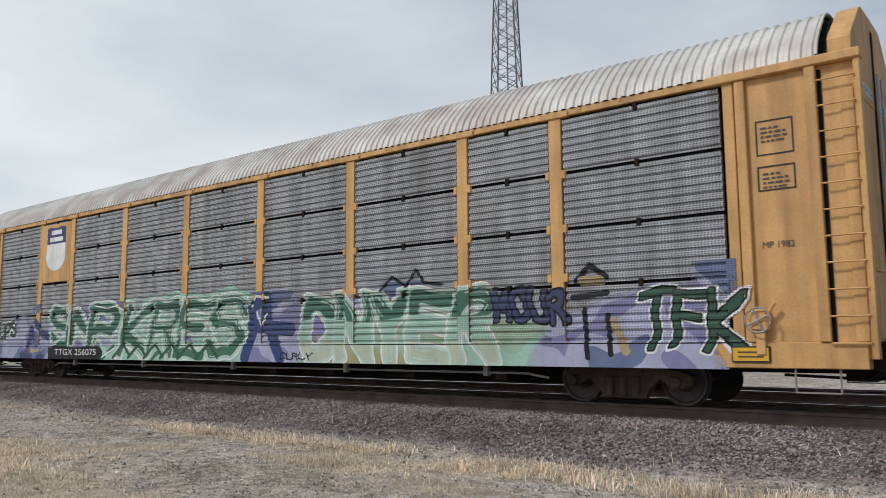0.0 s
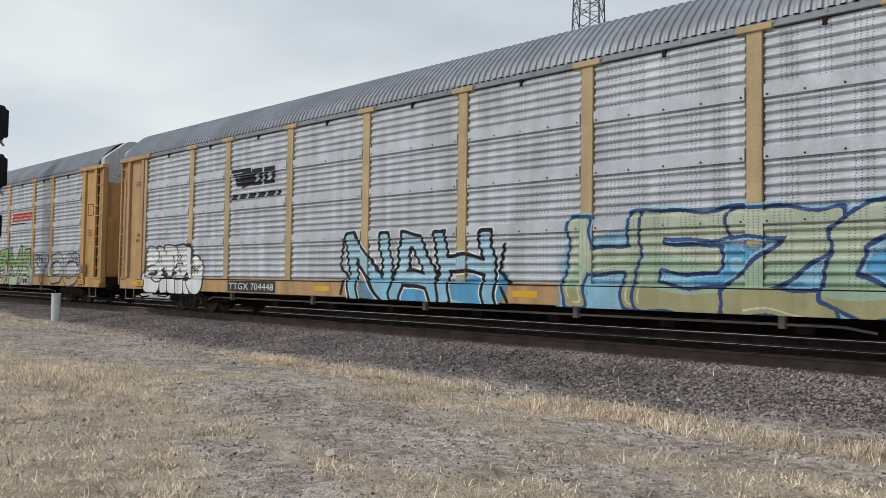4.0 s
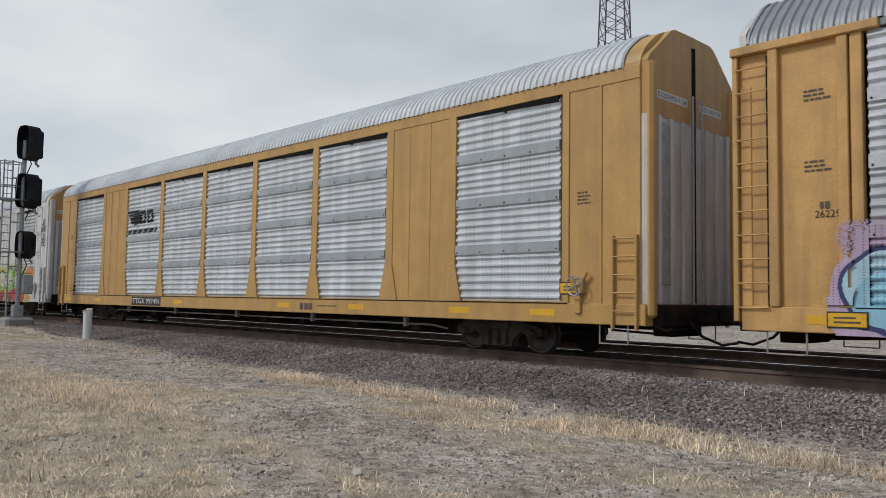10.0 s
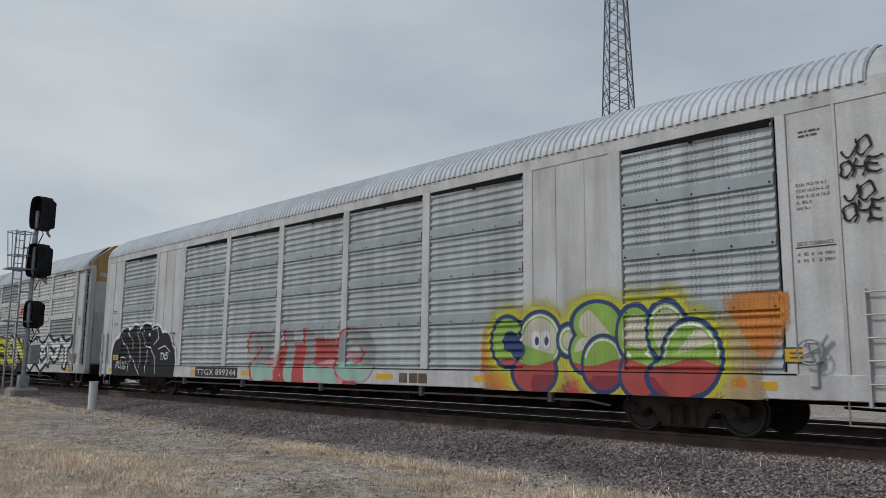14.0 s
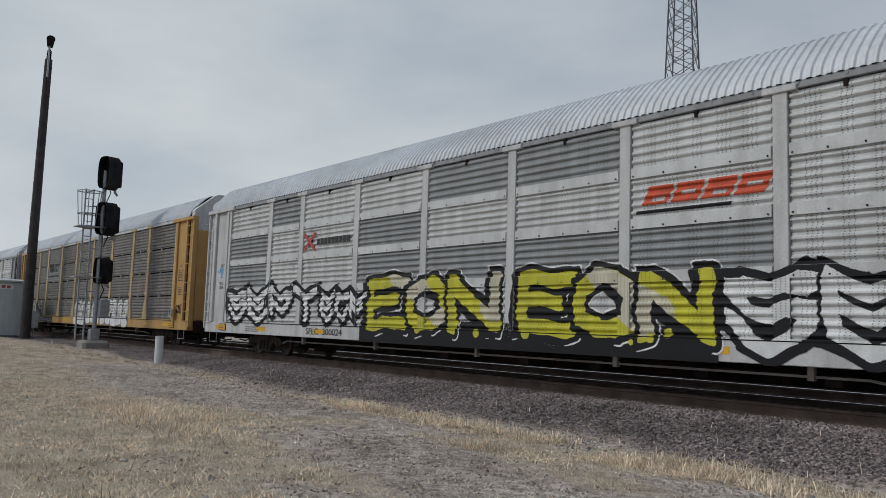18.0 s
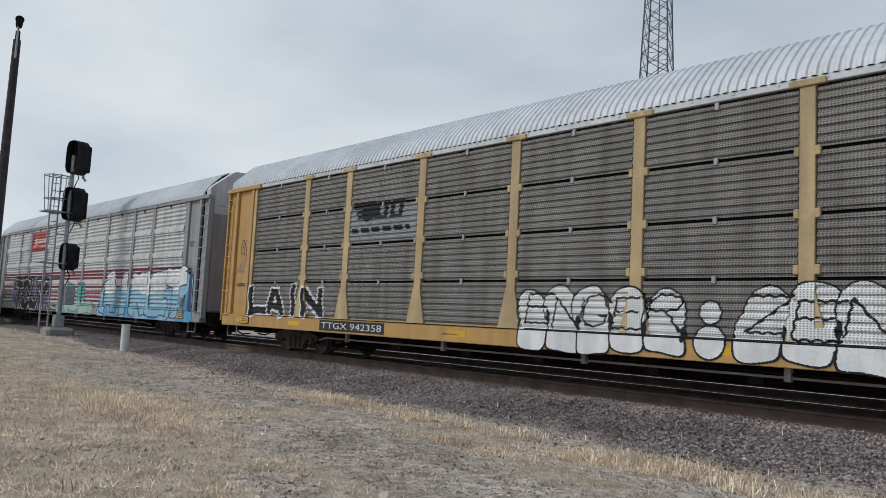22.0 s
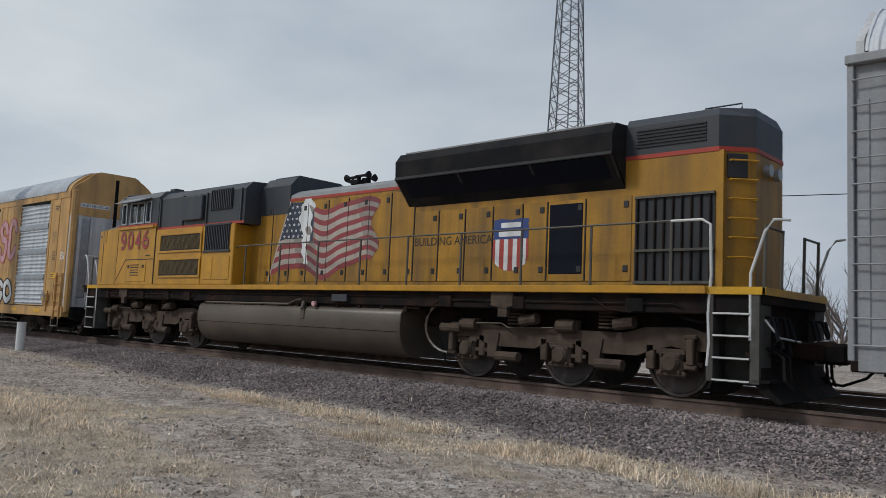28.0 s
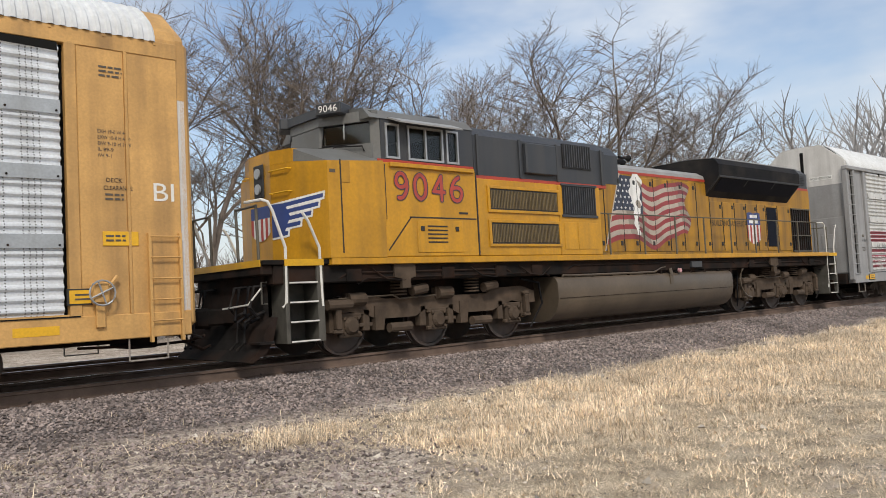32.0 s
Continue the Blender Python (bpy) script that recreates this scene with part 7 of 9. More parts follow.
# hood doors with latches
xs = [-13.3, -12.75, -12.0, -11.35, -10.6, -9.9, -9.2, -8.5, -7.8, -7.1, -6.4, -5.7, -5.0, -4.45, -3.65, -2.75]
for a, b in zip(xs[:-1], xs[1:]):
    top = 3.74 if b < -7.5 else 3.26
    d = part("hood_door", Geo().box(a + 0.015, b - 0.015, -LY - 0.014, -LY + 0.02, 1.82, top, 0.008), M["loco_hood"], loco)
    for z in (1.98, top - 0.2):
        part("latch", Geo().box(b - 0.16, b - 0.07, -LY - 0.03, -LY - 0.01, z, z + 0.11, 0.006), M["grille"], d)
part("screen_door", Geo().box(-4.40, -3.70, -LY - 0.022, -LY, 1.95, 3.20, 0.01), M["screen"], loco, "dark mesh door")
g = Geo().box(-2.70, -1.34, -LY - 0.016, -LY, 1.78, 3.22)
part("rear_grille", g, M["grille"], loco)
for i in range(9):
    part("grille_bar", Geo().box(-2.66 + i * 0.155, -2.635 + i * 0.155, -LY - 0.05, -LY - 0.014, 1.84, 3.18), M["under"], loco)
for z in (1.78, 2.3, 3.18):
    part("grille_rail", Geo().box(-2.70, -1.34, -LY - 0.055, -LY - 0.012, z, z + 0.04), M["rail_dark"], loco)
# wide equipment sections behind the cab
part("equipment_case", Geo().box(-17.58, -15.12, -LC, LC, 1.72, 3.28, 0.02), M["loco_yellow"], loco)
part("equipment_case", Geo().box(-15.10, -13.62, -LC, LC, 1.72, 3.28, 0.02), M["loco_yellow"], loco)
for z0, z1 in ((2.66, 3.09), (1.965, 2.395)):
    part("intake_grille", Geo().box(-17.26, -15.17, -LC - 0.012, -LC, z0, z1), M["grille"], loco, "long dark intake grille")
    for i in range(46):
        part("grille_slat", Geo().box(-17.23 + i * 0.0448, -17.215 + i * 0.0448, -LC - 0.03, -LC - 0.012, z0 + 0.03, z1 - 0.03), M["grille_slat"], loco)
    for a, b, c, e in ((-17.33, -15.10, z0 - 0.06, z0), (-17.33, -15.10, z1, z1 + 0.06), (-17.33, -17.26, z0, z1), (-15.17, -15.10, z0, z1)):
        part("grille_frame", Geo().box(a, b, -LC - 0.035, -LC, c, e, 0.006), M["loco_yellow"], loco)
part("intake_grille", Geo().box(-14.98, -13.80, -LC - 0.012, -LC, 2.62, 3.26), M["grille"], loco)
for i in range(15):
    part("grille_slat", Geo().box(-14.95 + i * 0.078, -14.925 + i * 0.078, -LC - 0.035, -LC - 0.012, 2.64, 3.24), M["loco_grey"], loco)
for a, b, c, e in ((-15.02, -13.76, 2.56, 2.62), (-15.02, -13.76, 3.26, 3.31)):
    part("grille_frame", Geo().box(a, b, -LC - 0.035, -LC, c, e, 0.006), M["loco_grey"], loco)
for x0, x1, z0, z1 in ((-14.98, -14.55, 1.85, 2.45), (-14.5, -13.75, 1.85, 2.45)):
    part("access_panel", Geo().box(x0, x1, -LC - 0.012, -LC, z0, z1, 0.005), M["loco_yellow"], loco)
# grey upper works behind the cab
up = [(LC - 0.05, 3.28), (LC - 0.05, 4.16), (LC - 0.25, 4.36), (0.3, 4.42)]
hood_poly(-17.60, -13.30, up, M["loco_grey"], "upper_housing", "dark grey upper housing")
part("upper_red_line", Geo().box(-17.6, -13.3, -LC + 0.04, -LC + 0.06, 3.28, 3.35), M["loco_red"], loco)
for x in (-17.5, -16.25, -15.05, -13.45):
    part("upper_rib", Geo().box(x - 0.03, x + 0.03, -LC + 0.01, -LC + 0.06, 3.35, 4.18, 0.006), M["loco_grey"], loco)
part("upper_panel", Geo().box(-16.14, -15.16, -LC - 0.06, -LC + 0.06, 3.46, 4.12, 0.02), M["loco_grey"], loco, "raised grey panel")
part("upper_grille", Geo().box(-14.85, -13.85, -LC + 0.02, -LC + 0.06, 3.68, 4.22), M["grille"], loco)
for i in range(12):
    part("grille_slat", Geo().box(-14.82 + i * 0.083, -14.79 + i * 0.083, -LC - 0.005, -LC + 0.03, 3.70, 4.20), M["loco_grey"], loco)
# cab
part("cab_body", Geo().box(-19.92, -17.62, -LC, LC, 1.72, 3.44, 0.02), M["loco_yellow"], loco)
nose = [(-19.92, LC), (-21.12, LC), (-21.375, 0.86), (-21.55, 0.38), (-21.55, -0.38), (-21.375, -0.86), (-21.12, -LC), (-19.92, -LC)]
g = Geo()
zt = [3.46, 3.38, 3.45, 3.45, 3.45, 3.45, 3.38, 3.46]
vs = [(x, y, 1.72) for x, y in nose] + [(x, y, zt[i]) for i, (x, y) in enumerate(nose)]
g.add(vs, [(i, (i + 1) % 8, (i + 1) % 8 + 8, i + 8) for i in range(8)] + [tuple(range(8, 16))])
part("nose", g, M["loco_yellow"], loco, "bright yellow nose")
part("nose_brow", Geo().prism([(-21.25, 0.85), (-21.375, 0.86), (-21.55, 0.38), (-21.55, -0.38), (-21.375, -0.86), (-21.25, -0.85)], 3.452, 3.69, "z"), M["loco_yellow"], loco, "raised yellow brow of the nose")
ring = [(-19.95, -1.53, 3.462), (-21.10, -1.53, 3.384), (-21.36, -0.87, 3.454), (-21.36, 0.87, 3.454), (-21.10, 1.53, 3.384), (-19.95, 1.53, 3.462)]
crown = [(-19.95, -1.0, 3.74), (-21.0, -0.9, 3.70), (-21.36, -0.80, 3.70), (-21.36, 0.80, 3.70), (-21.0, 0.9, 3.70), (-19.95, 1.0, 3.74)]
part("nose_top", Geo().add(ring + crown, [(i, (i + 1) % 6, (i + 1) % 6 + 6, i + 6) for i in range(6)] + [(6, 7, 8, 9, 10, 11)]), M["loco_cab"], loco, "dull grey anti-glare top of the nose")
part("headlight_box", Geo().box(-21.58, -21.54, -0.17, 0.17, 2.90, 3.50, 0.015), M["grille"], loco, "dark headlight housing")
for z in (3.06, 3.34):
    part("headlight", Geo().tube([(-21.61, 0.0, z), (-21.57, 0.0, z)], 0.095, 14), M["frame_alu"], loco)
for s in (-1, 1):
    for z in (2.92, 3.32):
        part("nose_grab", Geo().tube([(-21.53, s * 0.42, z), (-21.60, s * 0.42, z), (-21.46, s * 0.82, z + 0.02), (-21.38, s * 0.82, z + 0.02)], 0.014, 5), M["stripe"], loco)
part("nose_panel", Geo().box(-20.84, -20.66, -LC - 0.012, -LC, 3.02, 3.40, 0.004), M["loco_yellow"], loco)
part("panel_plate", Geo().box(-21.08, -20.96, -LC - 0.006, -LC, 3.18, 3.24), M["tank"], loco)
# upper cab: walls with window openings, sloping roof
cx0, cx1, cz0, cz1 = -19.92, -17.62, 3.44, 4.24
wins = [(-19.82, -19.50), (-19.30, -18.42), (-18.34, -18.02)]
for s in (-1, 1):
    y0, y1 = sorted((s * (LC - 0.10), s * (LC - 0.04)))
    g = Geo().box(cx0, cx1, y0, y1, cz0, 3.52).box(cx0, cx1, y0, y1, 4.17, cz1)
    edges = [cx0] + [e for w in wins for e in w] + [cx1]
    for a, b in zip(edges[::2], edges[1::2]):
        g.box(a, b, y0, y1, 3.52, 4.17)
    part("cab_side", g, M["loco_grey"], loco)
    for a, b in wins:
        w = part("cab_window", Geo().box(a + 0.03, b - 0.03, y0 + 0.02, y1 - 0.02, 3.55, 4.14), M["glass"], loco, "dark cab window")
        fr = Geo()
        yy0, yy1 = sorted((s * (LC - 0.06), s * (LC - 0.015)))
        for p, q, c, e in ((a, b, 3.52, 3.56), (a, b, 4.13, 4.17), (a, a + 0.04, 3.56, 4.13), (b - 0.04, b, 3.56, 4.13)):
            fr.box(p, q, yy0, yy1, c, e)
        if b - a > 0.6:
            fr.box((a + b) / 2 - 0.02, (a + b) / 2 + 0.02, yy0, yy1, 3.56, 4.13)
        part("window_frame", fr, M["frame_alu"], w)
    part("sun_shade", Geo().add([(-19.75, s * (LC - 0.05), 4.26), (-18.1, s * (LC - 0.05), 4.26), (-18.15, s * (LC + 0.28), 4.13), (-19.7, s * (LC + 0.28), 4.13),
                                 (-19.75, s * (LC - 0.05), 4.29), (-18.1, s * (LC - 0.05), 4.29), (-18.15, s * (LC + 0.28), 4.16), (-19.7, s * (LC + 0.28), 4.16)],
                                [(0, 1, 2, 3), (4, 7, 6, 5), (0, 4, 5, 1), (1, 5, 6, 2), (2, 6, 7, 3), (3, 7, 4, 0)]), M["loco_pale"], loco, "pale tilted sun shade")
    part("drip_rail", Geo().box(-19.8, -17.7, *sorted((s * (LC - 0.01), s * (LC + 0.06))), 3.36, 3.44, 0.01), M["loco_yellow"], loco)
    part("cab_red_line", Geo().box(-20.02, -17.64, *sorted((s * (LC - 0.04), s * (LC - 0.025))), 3.44, 3.50), M["loco_red"], loco)
# windscreen: a slanted pane each side of a blunt middle wall
for s in (-1, 1):
    a0, a1 = s * 0.52, s * 1.40
    w = part("windscreen", Geo().add([(-20.51, a0, 3.83), (-20.03, a1, 3.78), (-19.98, a1, 4.21), (-20.46, a0, 4.21), (-20.48, a0, 3.83), (-20.00, a1, 3.78), (-19.95, a1, 4.21), (-20.43, a0, 4.21)],
                                     [(0, 1, 2, 3), (4, 7, 6, 5), (0, 4, 5, 1), (1, 5, 6, 2), (2, 6, 7, 3), (3, 7, 4, 0)]), M["clear_glass"], loco, "slanted windscreen pane")
    part("gasket", Geo().tube([(-20.515, a0, 3.84), (-20.035, a1, 3.79), (-19.985, a1, 4.20), (-20.465, a0, 4.20), (-20.515, a0, 3.84)], 0.016, 5), M["black"], w)
    part("wiper", Geo().tube([(-20.29, s * 0.92, 4.22), (-20.31, s * 0.93, 3.92)], 0.010, 4), M["frame_alu"], w)
    part("nose_rail", Geo().tube([(-20.14, s * 1.30, 3.66), (-20.18, s * 1.30, 3.75), (-20.46, s * 0.80, 3.79), (-20.46, s * 0.80, 3.70)], 0.014, 5), M["black"], loco)
    part("front_corner_post", Geo().prism([(-20.06, s * 1.39), (-19.93, s * (LC - 0.04)), (-19.86, s * (LC - 0.16)), (-19.95, s * 1.34)][::-s], 3.44, 4.26, "z"), M["loco_cab"], loco)
    part("screen_header", Geo().prism([(-20.56, 0), (-20.56, s * 0.50), (-20.04, s * 1.43), (-19.9, s * 1.43), (-20.3, 0)][::-s], 4.21, 4.40, "z"), M["loco_cab"], loco)
    part("screen_sill", Geo().prism([(-20.57, 0), (-20.57, s * 0.50), (-20.06, s * 1.42), (-19.93, s * 1.42), (-20.3, 0)][::-s], 3.47, 3.80, "z"), M["loco_cab"], loco)
part("screen_wall", Geo().box(-20.55, -20.40, -0.50, 0.50, 3.80, 4.22, 0.02), M["loco_cab"], loco)
g = Geo().prism([(-LC + 0.02, 4.24), (-LC + 0.22, 4.44), (-0.6, 4.56), (0.6, 4.56), (LC - 0.22, 4.44), (LC - 0.02, 4.24)], -20.16, -17.6, "x")
part("cab_roof", g, M["loco_cab"], loco, "dusty pale grey cab roof")
for s in (-1, 1):
    nb = part("number_box", Geo().box(-0.14, 0.3, -0.26, 0.26, -0.11, 0.11, 0.02), M["loco_grey"], loco, at=pose(-20.47, s * 0.80, 4.475, 0, 0, -s * 28))
    t = text("9046", 0, 0, 0, 0.38, 0.13, M["letter_white"], nb, "number_lettering")
    t.matrix_basis = pose(-0.146, 0, 0, 0, 0, -90) @ t.matrix_basis
g = Geo().tube([(-19.4, 0.2, 4.56), (-19.4, 0.2, 4.66)], 0.25, 14).box(-18.9, -18.4, -0.5, 0.3, 4.55, 4.66, 0.03).box(-18.2, -17.9, -0.9, -0.6, 4.5, 4.62, 0.02)
part("roof_gear", g, M["loco_grey"], loco)
part("front_visor", Geo().prism([(-20.62, -0.5), (-20.62, 0.5), (-20.1, 0.9), (-20.1, -0.9)], 4.38, 4.54, "z"), M["loco_grey"], loco)
part("cab_interior", Geo().box(-19.4, -17.7, -1.0, 1.0, 3.4, 3.66).box(-18.0, -17.7, -1.3, 1.3, 3.44, 4.2).box(-19.1, -18.8, -0.95, -0.5, 3.6, 4.0, 0.05), M["cab_inside"], loco)
# cab side: seams, number, louvres
for x0, x1, z0, z1 in ((-20.865, -20.84, 1.80, 3.42), (-17.63, -17.60, 1.75, 3.40), (-19.90, -19.885, 2.4, 3.40), (-19.36, -17.66, 2.44, 2.465)):
    part("panel_seam", Geo().box(x0, x1, -LC - 0.006, -LC + 0.005, z0, z1), M["grille"], loco)
part("panel_seam", Geo().box(-0.41, 0.41, -LC - 0.006, -LC + 0.005, -0.012, 0.012), M["grille"], loco, at=pose(-19.605, 0, 2.145, 0, -48, 0))
d = part("battery_door", Geo().box(-19.2, -18.05, -LC - 0.015, -LC, 1.80, 2.40, 0.006), M["loco_yellow"], loco)
for i in range(5):
    part("louver", Geo().box(-18.95, -18.46, -LC - 0.024, -LC - 0.012, 1.98 + i * 0.075, 2.005 + i * 0.075), M["grille"], d)
for x in (-19.12, -18.25):
    part("latch", Geo().box(x, x + 0.09, -LC - 0.03, -LC - 0.01, 2.2, 2.29, 0.006), M["grille"], d)
X, Z, idx = raster(-19.80, -17.88, 2.70, 3.35, 0.007)
for i, ch in enumerate("9046"):
    dd = letter_reach(X, Z, ch, -19.72 + i * 0.457, 0.37, 2.75, 0.55, 0.05, 2, 0.0, 0.0)
    idx[dd < 0.052] = NUM["flag_navy"]
    idx[dd < 0.034] = NUM["dull_red"]
paint_mesh("road_number", loco, (-19.80, -17.88, 2.70, 3.35), idx, lambda x, z: x * 0 + LC + 0.012, label="red road number with a dark edge")
part("lettering_bar", Geo().box(-18.12, -17.88, -LC - 0.006, -LC, 2.54, 2.58), M["letter_black"], loco)


# wing emblem on the slanted nose, shield on its blunt middle
X, Z, idx = raster(0.01, 1.22, 2.0, 2.95, 0.008)
for k, ln in enumerate((1.18, 1.08, 0.92, 0.68, 0.40)):
    zz = Z - 2.68 + 0.125 * k - 0.10 * X
    idx[(np.abs(zz) < 0.072) & (X < ln + 0.15 * zz)] = NUM["white"]
    idx[(np.abs(zz) < 0.036) & (X < ln - 0.04 + 0.15 * zz)] = NUM["flag_blue"]
idx[(Z > 2.2) & (Z < 2.74) & (X < 0.42 - 0.5 * np.abs(Z - 2.5))] = NUM["flag_blue"]
em = paint_mesh("nose_emblem", loco, (0.01, 1.22, 2.0, 2.95), idx, lambda x, z: x * 0 + 0.008, label="blue wing emblem on the nose corner")
em.matrix_basis = pose(-21.551, -0.381, 0, 0, 0, math.degrees(math.atan2(0.38 - LC, 0.43)))
X, Z, idx = raster(-0.36, 0.36, 2.0, 2.82, 0.008)
u = X / 0.34
sh = (np.abs(u) < 1) & (Z > 2.12 + 0.14 * u * u) & (Z < 2.74)
idx[sh] = NUM["white"]
idx[sh & (np.floor((u + 1) * 4) % 2 == 0)] = NUM["dull_red"]
idx[sh & (Z > 2.52)] = NUM["flag_blue"]
em = paint_mesh("nose_shield", loco, (-0.36, 0.36, 2.0, 2.82), idx, lambda x, z: x * 0 + 0.008, label="striped shield emblem on the nose")
em.matrix_basis = pose(-21.552, 0, 0, 0, 0, -90)


# flag along the hood
def art(X, Z, idx):
    u = (X + 12.72) / 3.75
    lift = 0.20 * np.sin(u * 9.5 - 0.5) + 0.05 * np.sin(u * 21)
    base = 2.02 + 0.10 * u + lift * np.clip(u, 0, 1) ** 0.3
    top = 3.70 - 0.10 * u + lift * 0.55
    v = (Z - base) / (top - base)
    left = (X > -12.77 + 0.38 * (Z - 1.9)) & (X < -8.98 - 0.14 * np.sin(Z * 6.5))
    on = (v > 0) & (v < 1) & left
    stripe = np.floor(np.nan_to_num(v) * 13).astype(int)
    fold = np.sin(u * 9.5 + 0.9 + v * 1.2)
    red = np.where(fold < -0.72, NUM["flag_dark"], NUM["flag_red"])
    pale = np.where(fold < -0.45, NUM["flag_grey"], NUM["flag_white"])
    idx[on] = np.where(stripe[on] % 2 == 0, red[on], pale[on])
    canton = on & (v > 0.45) & (X < -11.12)
    idx[canton] = NUM["flag_navy"]
    row = np.floor(Z * 7.0)
    sx, sz = (X * 5.6 + (row % 2) * 0.5) % 1 - 0.5, (Z * 7.0) % 1 - 0.5
    ang = np.arctan2(sz, sx)
    idx[canton & (np.hypot(sx, sz) < 0.17 + 0.11 * np.cos(5 * (ang - 1.57))) & (X < -11.4)] = NUM["white"]
    pole = np.abs(X - (-12.79 + 0.38 * (Z - 1.9))) < 0.024
    idx[pole & (Z > 1.85) & (Z < 3.8)] = NUM["flag_white"]
    # bare patch where the film has come off
    c = -11.40 + 0.05 * np.sin(Z * 9)
    half = np.interp(Z, [2.25, 2.4, 2.6, 2.75, 3.0, 3.4, 3.7, 3.82], [0.05, 0.09, 0.08, 0.11, 0.17, 0.25, 0.24, 0.12])
    bare = (np.abs(X - c) < half + 0.025 * np.sin(Z * 23)) & (Z > 2.25) & (Z < 3.82)
    idx[bare] = NUM["white"]
    idx[bare & (wavy(X, Z, 9.0, 2.0) > 0.62)] = NUM["flag_grey"]


X, Z, idx = raster(-12.9, -8.7, 1.84, 3.84, 0.009)
art(X, Z, idx)
paint_mesh("flag", loco, (-12.9, -8.7, 1.84, 3.84), idx, lambda x, z: x * 0 + LY + 0.019, label="faded stars and stripes flag with a peeled white patch")
X, Z, idx = raster(-5.75, -4.78, 1.98, 3.05, 0.012)
shield_art(-5.26, 2.52, 0.92, 1.0, "flag_blue", "dull_red")(X, Z, idx)
paint_mesh("shield_emblem", loco, (-5.75, -4.78, 1.98, 3.05), idx, lambda x, z: x * 0 + LY + 0.019, label="striped shield emblem with a blue top")
text("BUILDING AMERICA", -6.72, -LY - 0.02, 2.64, 2.05, 0.17, M["letter_black"], loco)
# dark gaps between the hood doors
for x in xs[1:-1]:
    part("door_seam", Geo().box(x - 0.009, x + 0.009, -LY - 0.0225, -LY, 1.84, 3.74 if x < -7.5 else 3.26), M["grille"], loco)
# horn
g = Geo()
for dx_, dy_, dz_ in ((0.42, -0.10, 0.10), (0.40, 0.12, 0.06), (-0.40, -0.02, 0.10), (0.30, 0.0, -0.02), (-0.34, 0.14, 0.02)):
    g.tube([(-10.75, dy_, 4.36 + dz_), (-10.75 + dx_ * 0.7, dy_, 4.36 + dz_), (-10.75 + dx_, dy_, 4.36 + dz_)], 0.035, 8)
    g.tube([(-10.75 + dx_ * 0.8, dy_, 4.36 + dz_), (-10.75 + dx_ * 1.1, dy_, 4.36 + dz_)], 0.04, 10, 0.095)
g.tube([(-10.75, 0, 4.08), (-10.75, 0, 4.5)], 0.05, 8).box(-10.95, -10.55, -0.2, 0.2, 4.30, 4.36)
part("horn", g, M["black"], loco, "black multi-chime horn")
# walkway rails and posts
for s in (-1, 1):
    y = s * 1.45
    for i in range(9):
        x = -13.2 + i * 1.42
        part("rail_post", Geo().tube([(x, y, 1.66), (x, y, 2.70)], 0.024, 6), M["rail_dark"], loco)
    part("walkway_rail", Geo().tube([(-13.75, y, 2.62), (-13.5, y, 2.70), (-1.85, y, 2.72)], 0.018, 6), M["rail_dark"], loco)
    part("stair_rail", Geo().tube([(-1.85, y, 2.72), (-1.35, y, 2.72), (-1.22, y, 2.64), (-1.20, y, 1.9), (-1.24, y, 1.3), (-1.22, y, 0.9), (-1.25, y, 0.55)], 0.022, 7), M["rail_white"], loco, "white stair handrail")
    part("stair_rail", Geo().tube([(-0.12, y * 0.9, 2.66), (-0.3, y, 2.66), (-0.42, y, 2.5), (-0.62, y, 1.9), (-0.62, y, 0.95)], 0.022, 7), M["rail_white"], loco, "white stair handrail")
    part("stair_rail", Geo().tube([(-21.26, y, 0.92), (-21.27, y, 1.2), (-21.28, y, 1.9), (-21.48, y, 2.35), (-21.58, y, 2.48)], 0.026, 7), M["rail_white"], loco, "white stair handrail")
    part("stair_rail", Geo().tube([(-22.02, y, 0.93), (-21.95, y, 1.0), (-21.93, y, 1.9), (-22.14, y, 2.50), (-22.22, y, 2.64), (-22.32, y, 2.67), (-22.40, y * 0.7, 2.67)], 0.026, 7), M["rail_white"], loco, "white stair handrail")
    for x0, x1, xa, xb in ((-21.90, -21.36, -21.97, -21.22), (-1.16, -0.62, -1.26, -0.45)):
        st = Geo().box(xa, x0, *sorted((s * 1.0, s * 1.46)), 0.34, 1.62).box(x1, x1 + 0.13, *sorted((s * 1.0, s * 1.46)), 0.34, 1.62).box(x0, x1, *sorted((s * 0.98, s * 1.02)), 0.34, 1.62)
        w = part("stair_well", st, M["stair"], loco, "dusty grey side steps")
        for z in (0.34, 0.66, 0.98, 1.30):
            part("tread", Geo().box(x0, x1, *sorted((s * 1.02, s * 1.48)), z, z + 0.03), M["stair"], w)
            part("tread_edge", Geo().box(x0, x1, *sorted((s * 1.475, s * 1.488)), z + 0.012, z + 0.036), M["rail_white"], w)
        part("edge_stripe", Geo().box(xa, xb, *sorted((s * 1.44, s * 1.475)), 1.60, 1.71), M["stripe"], loco, "yellow edge stripe over the steps")
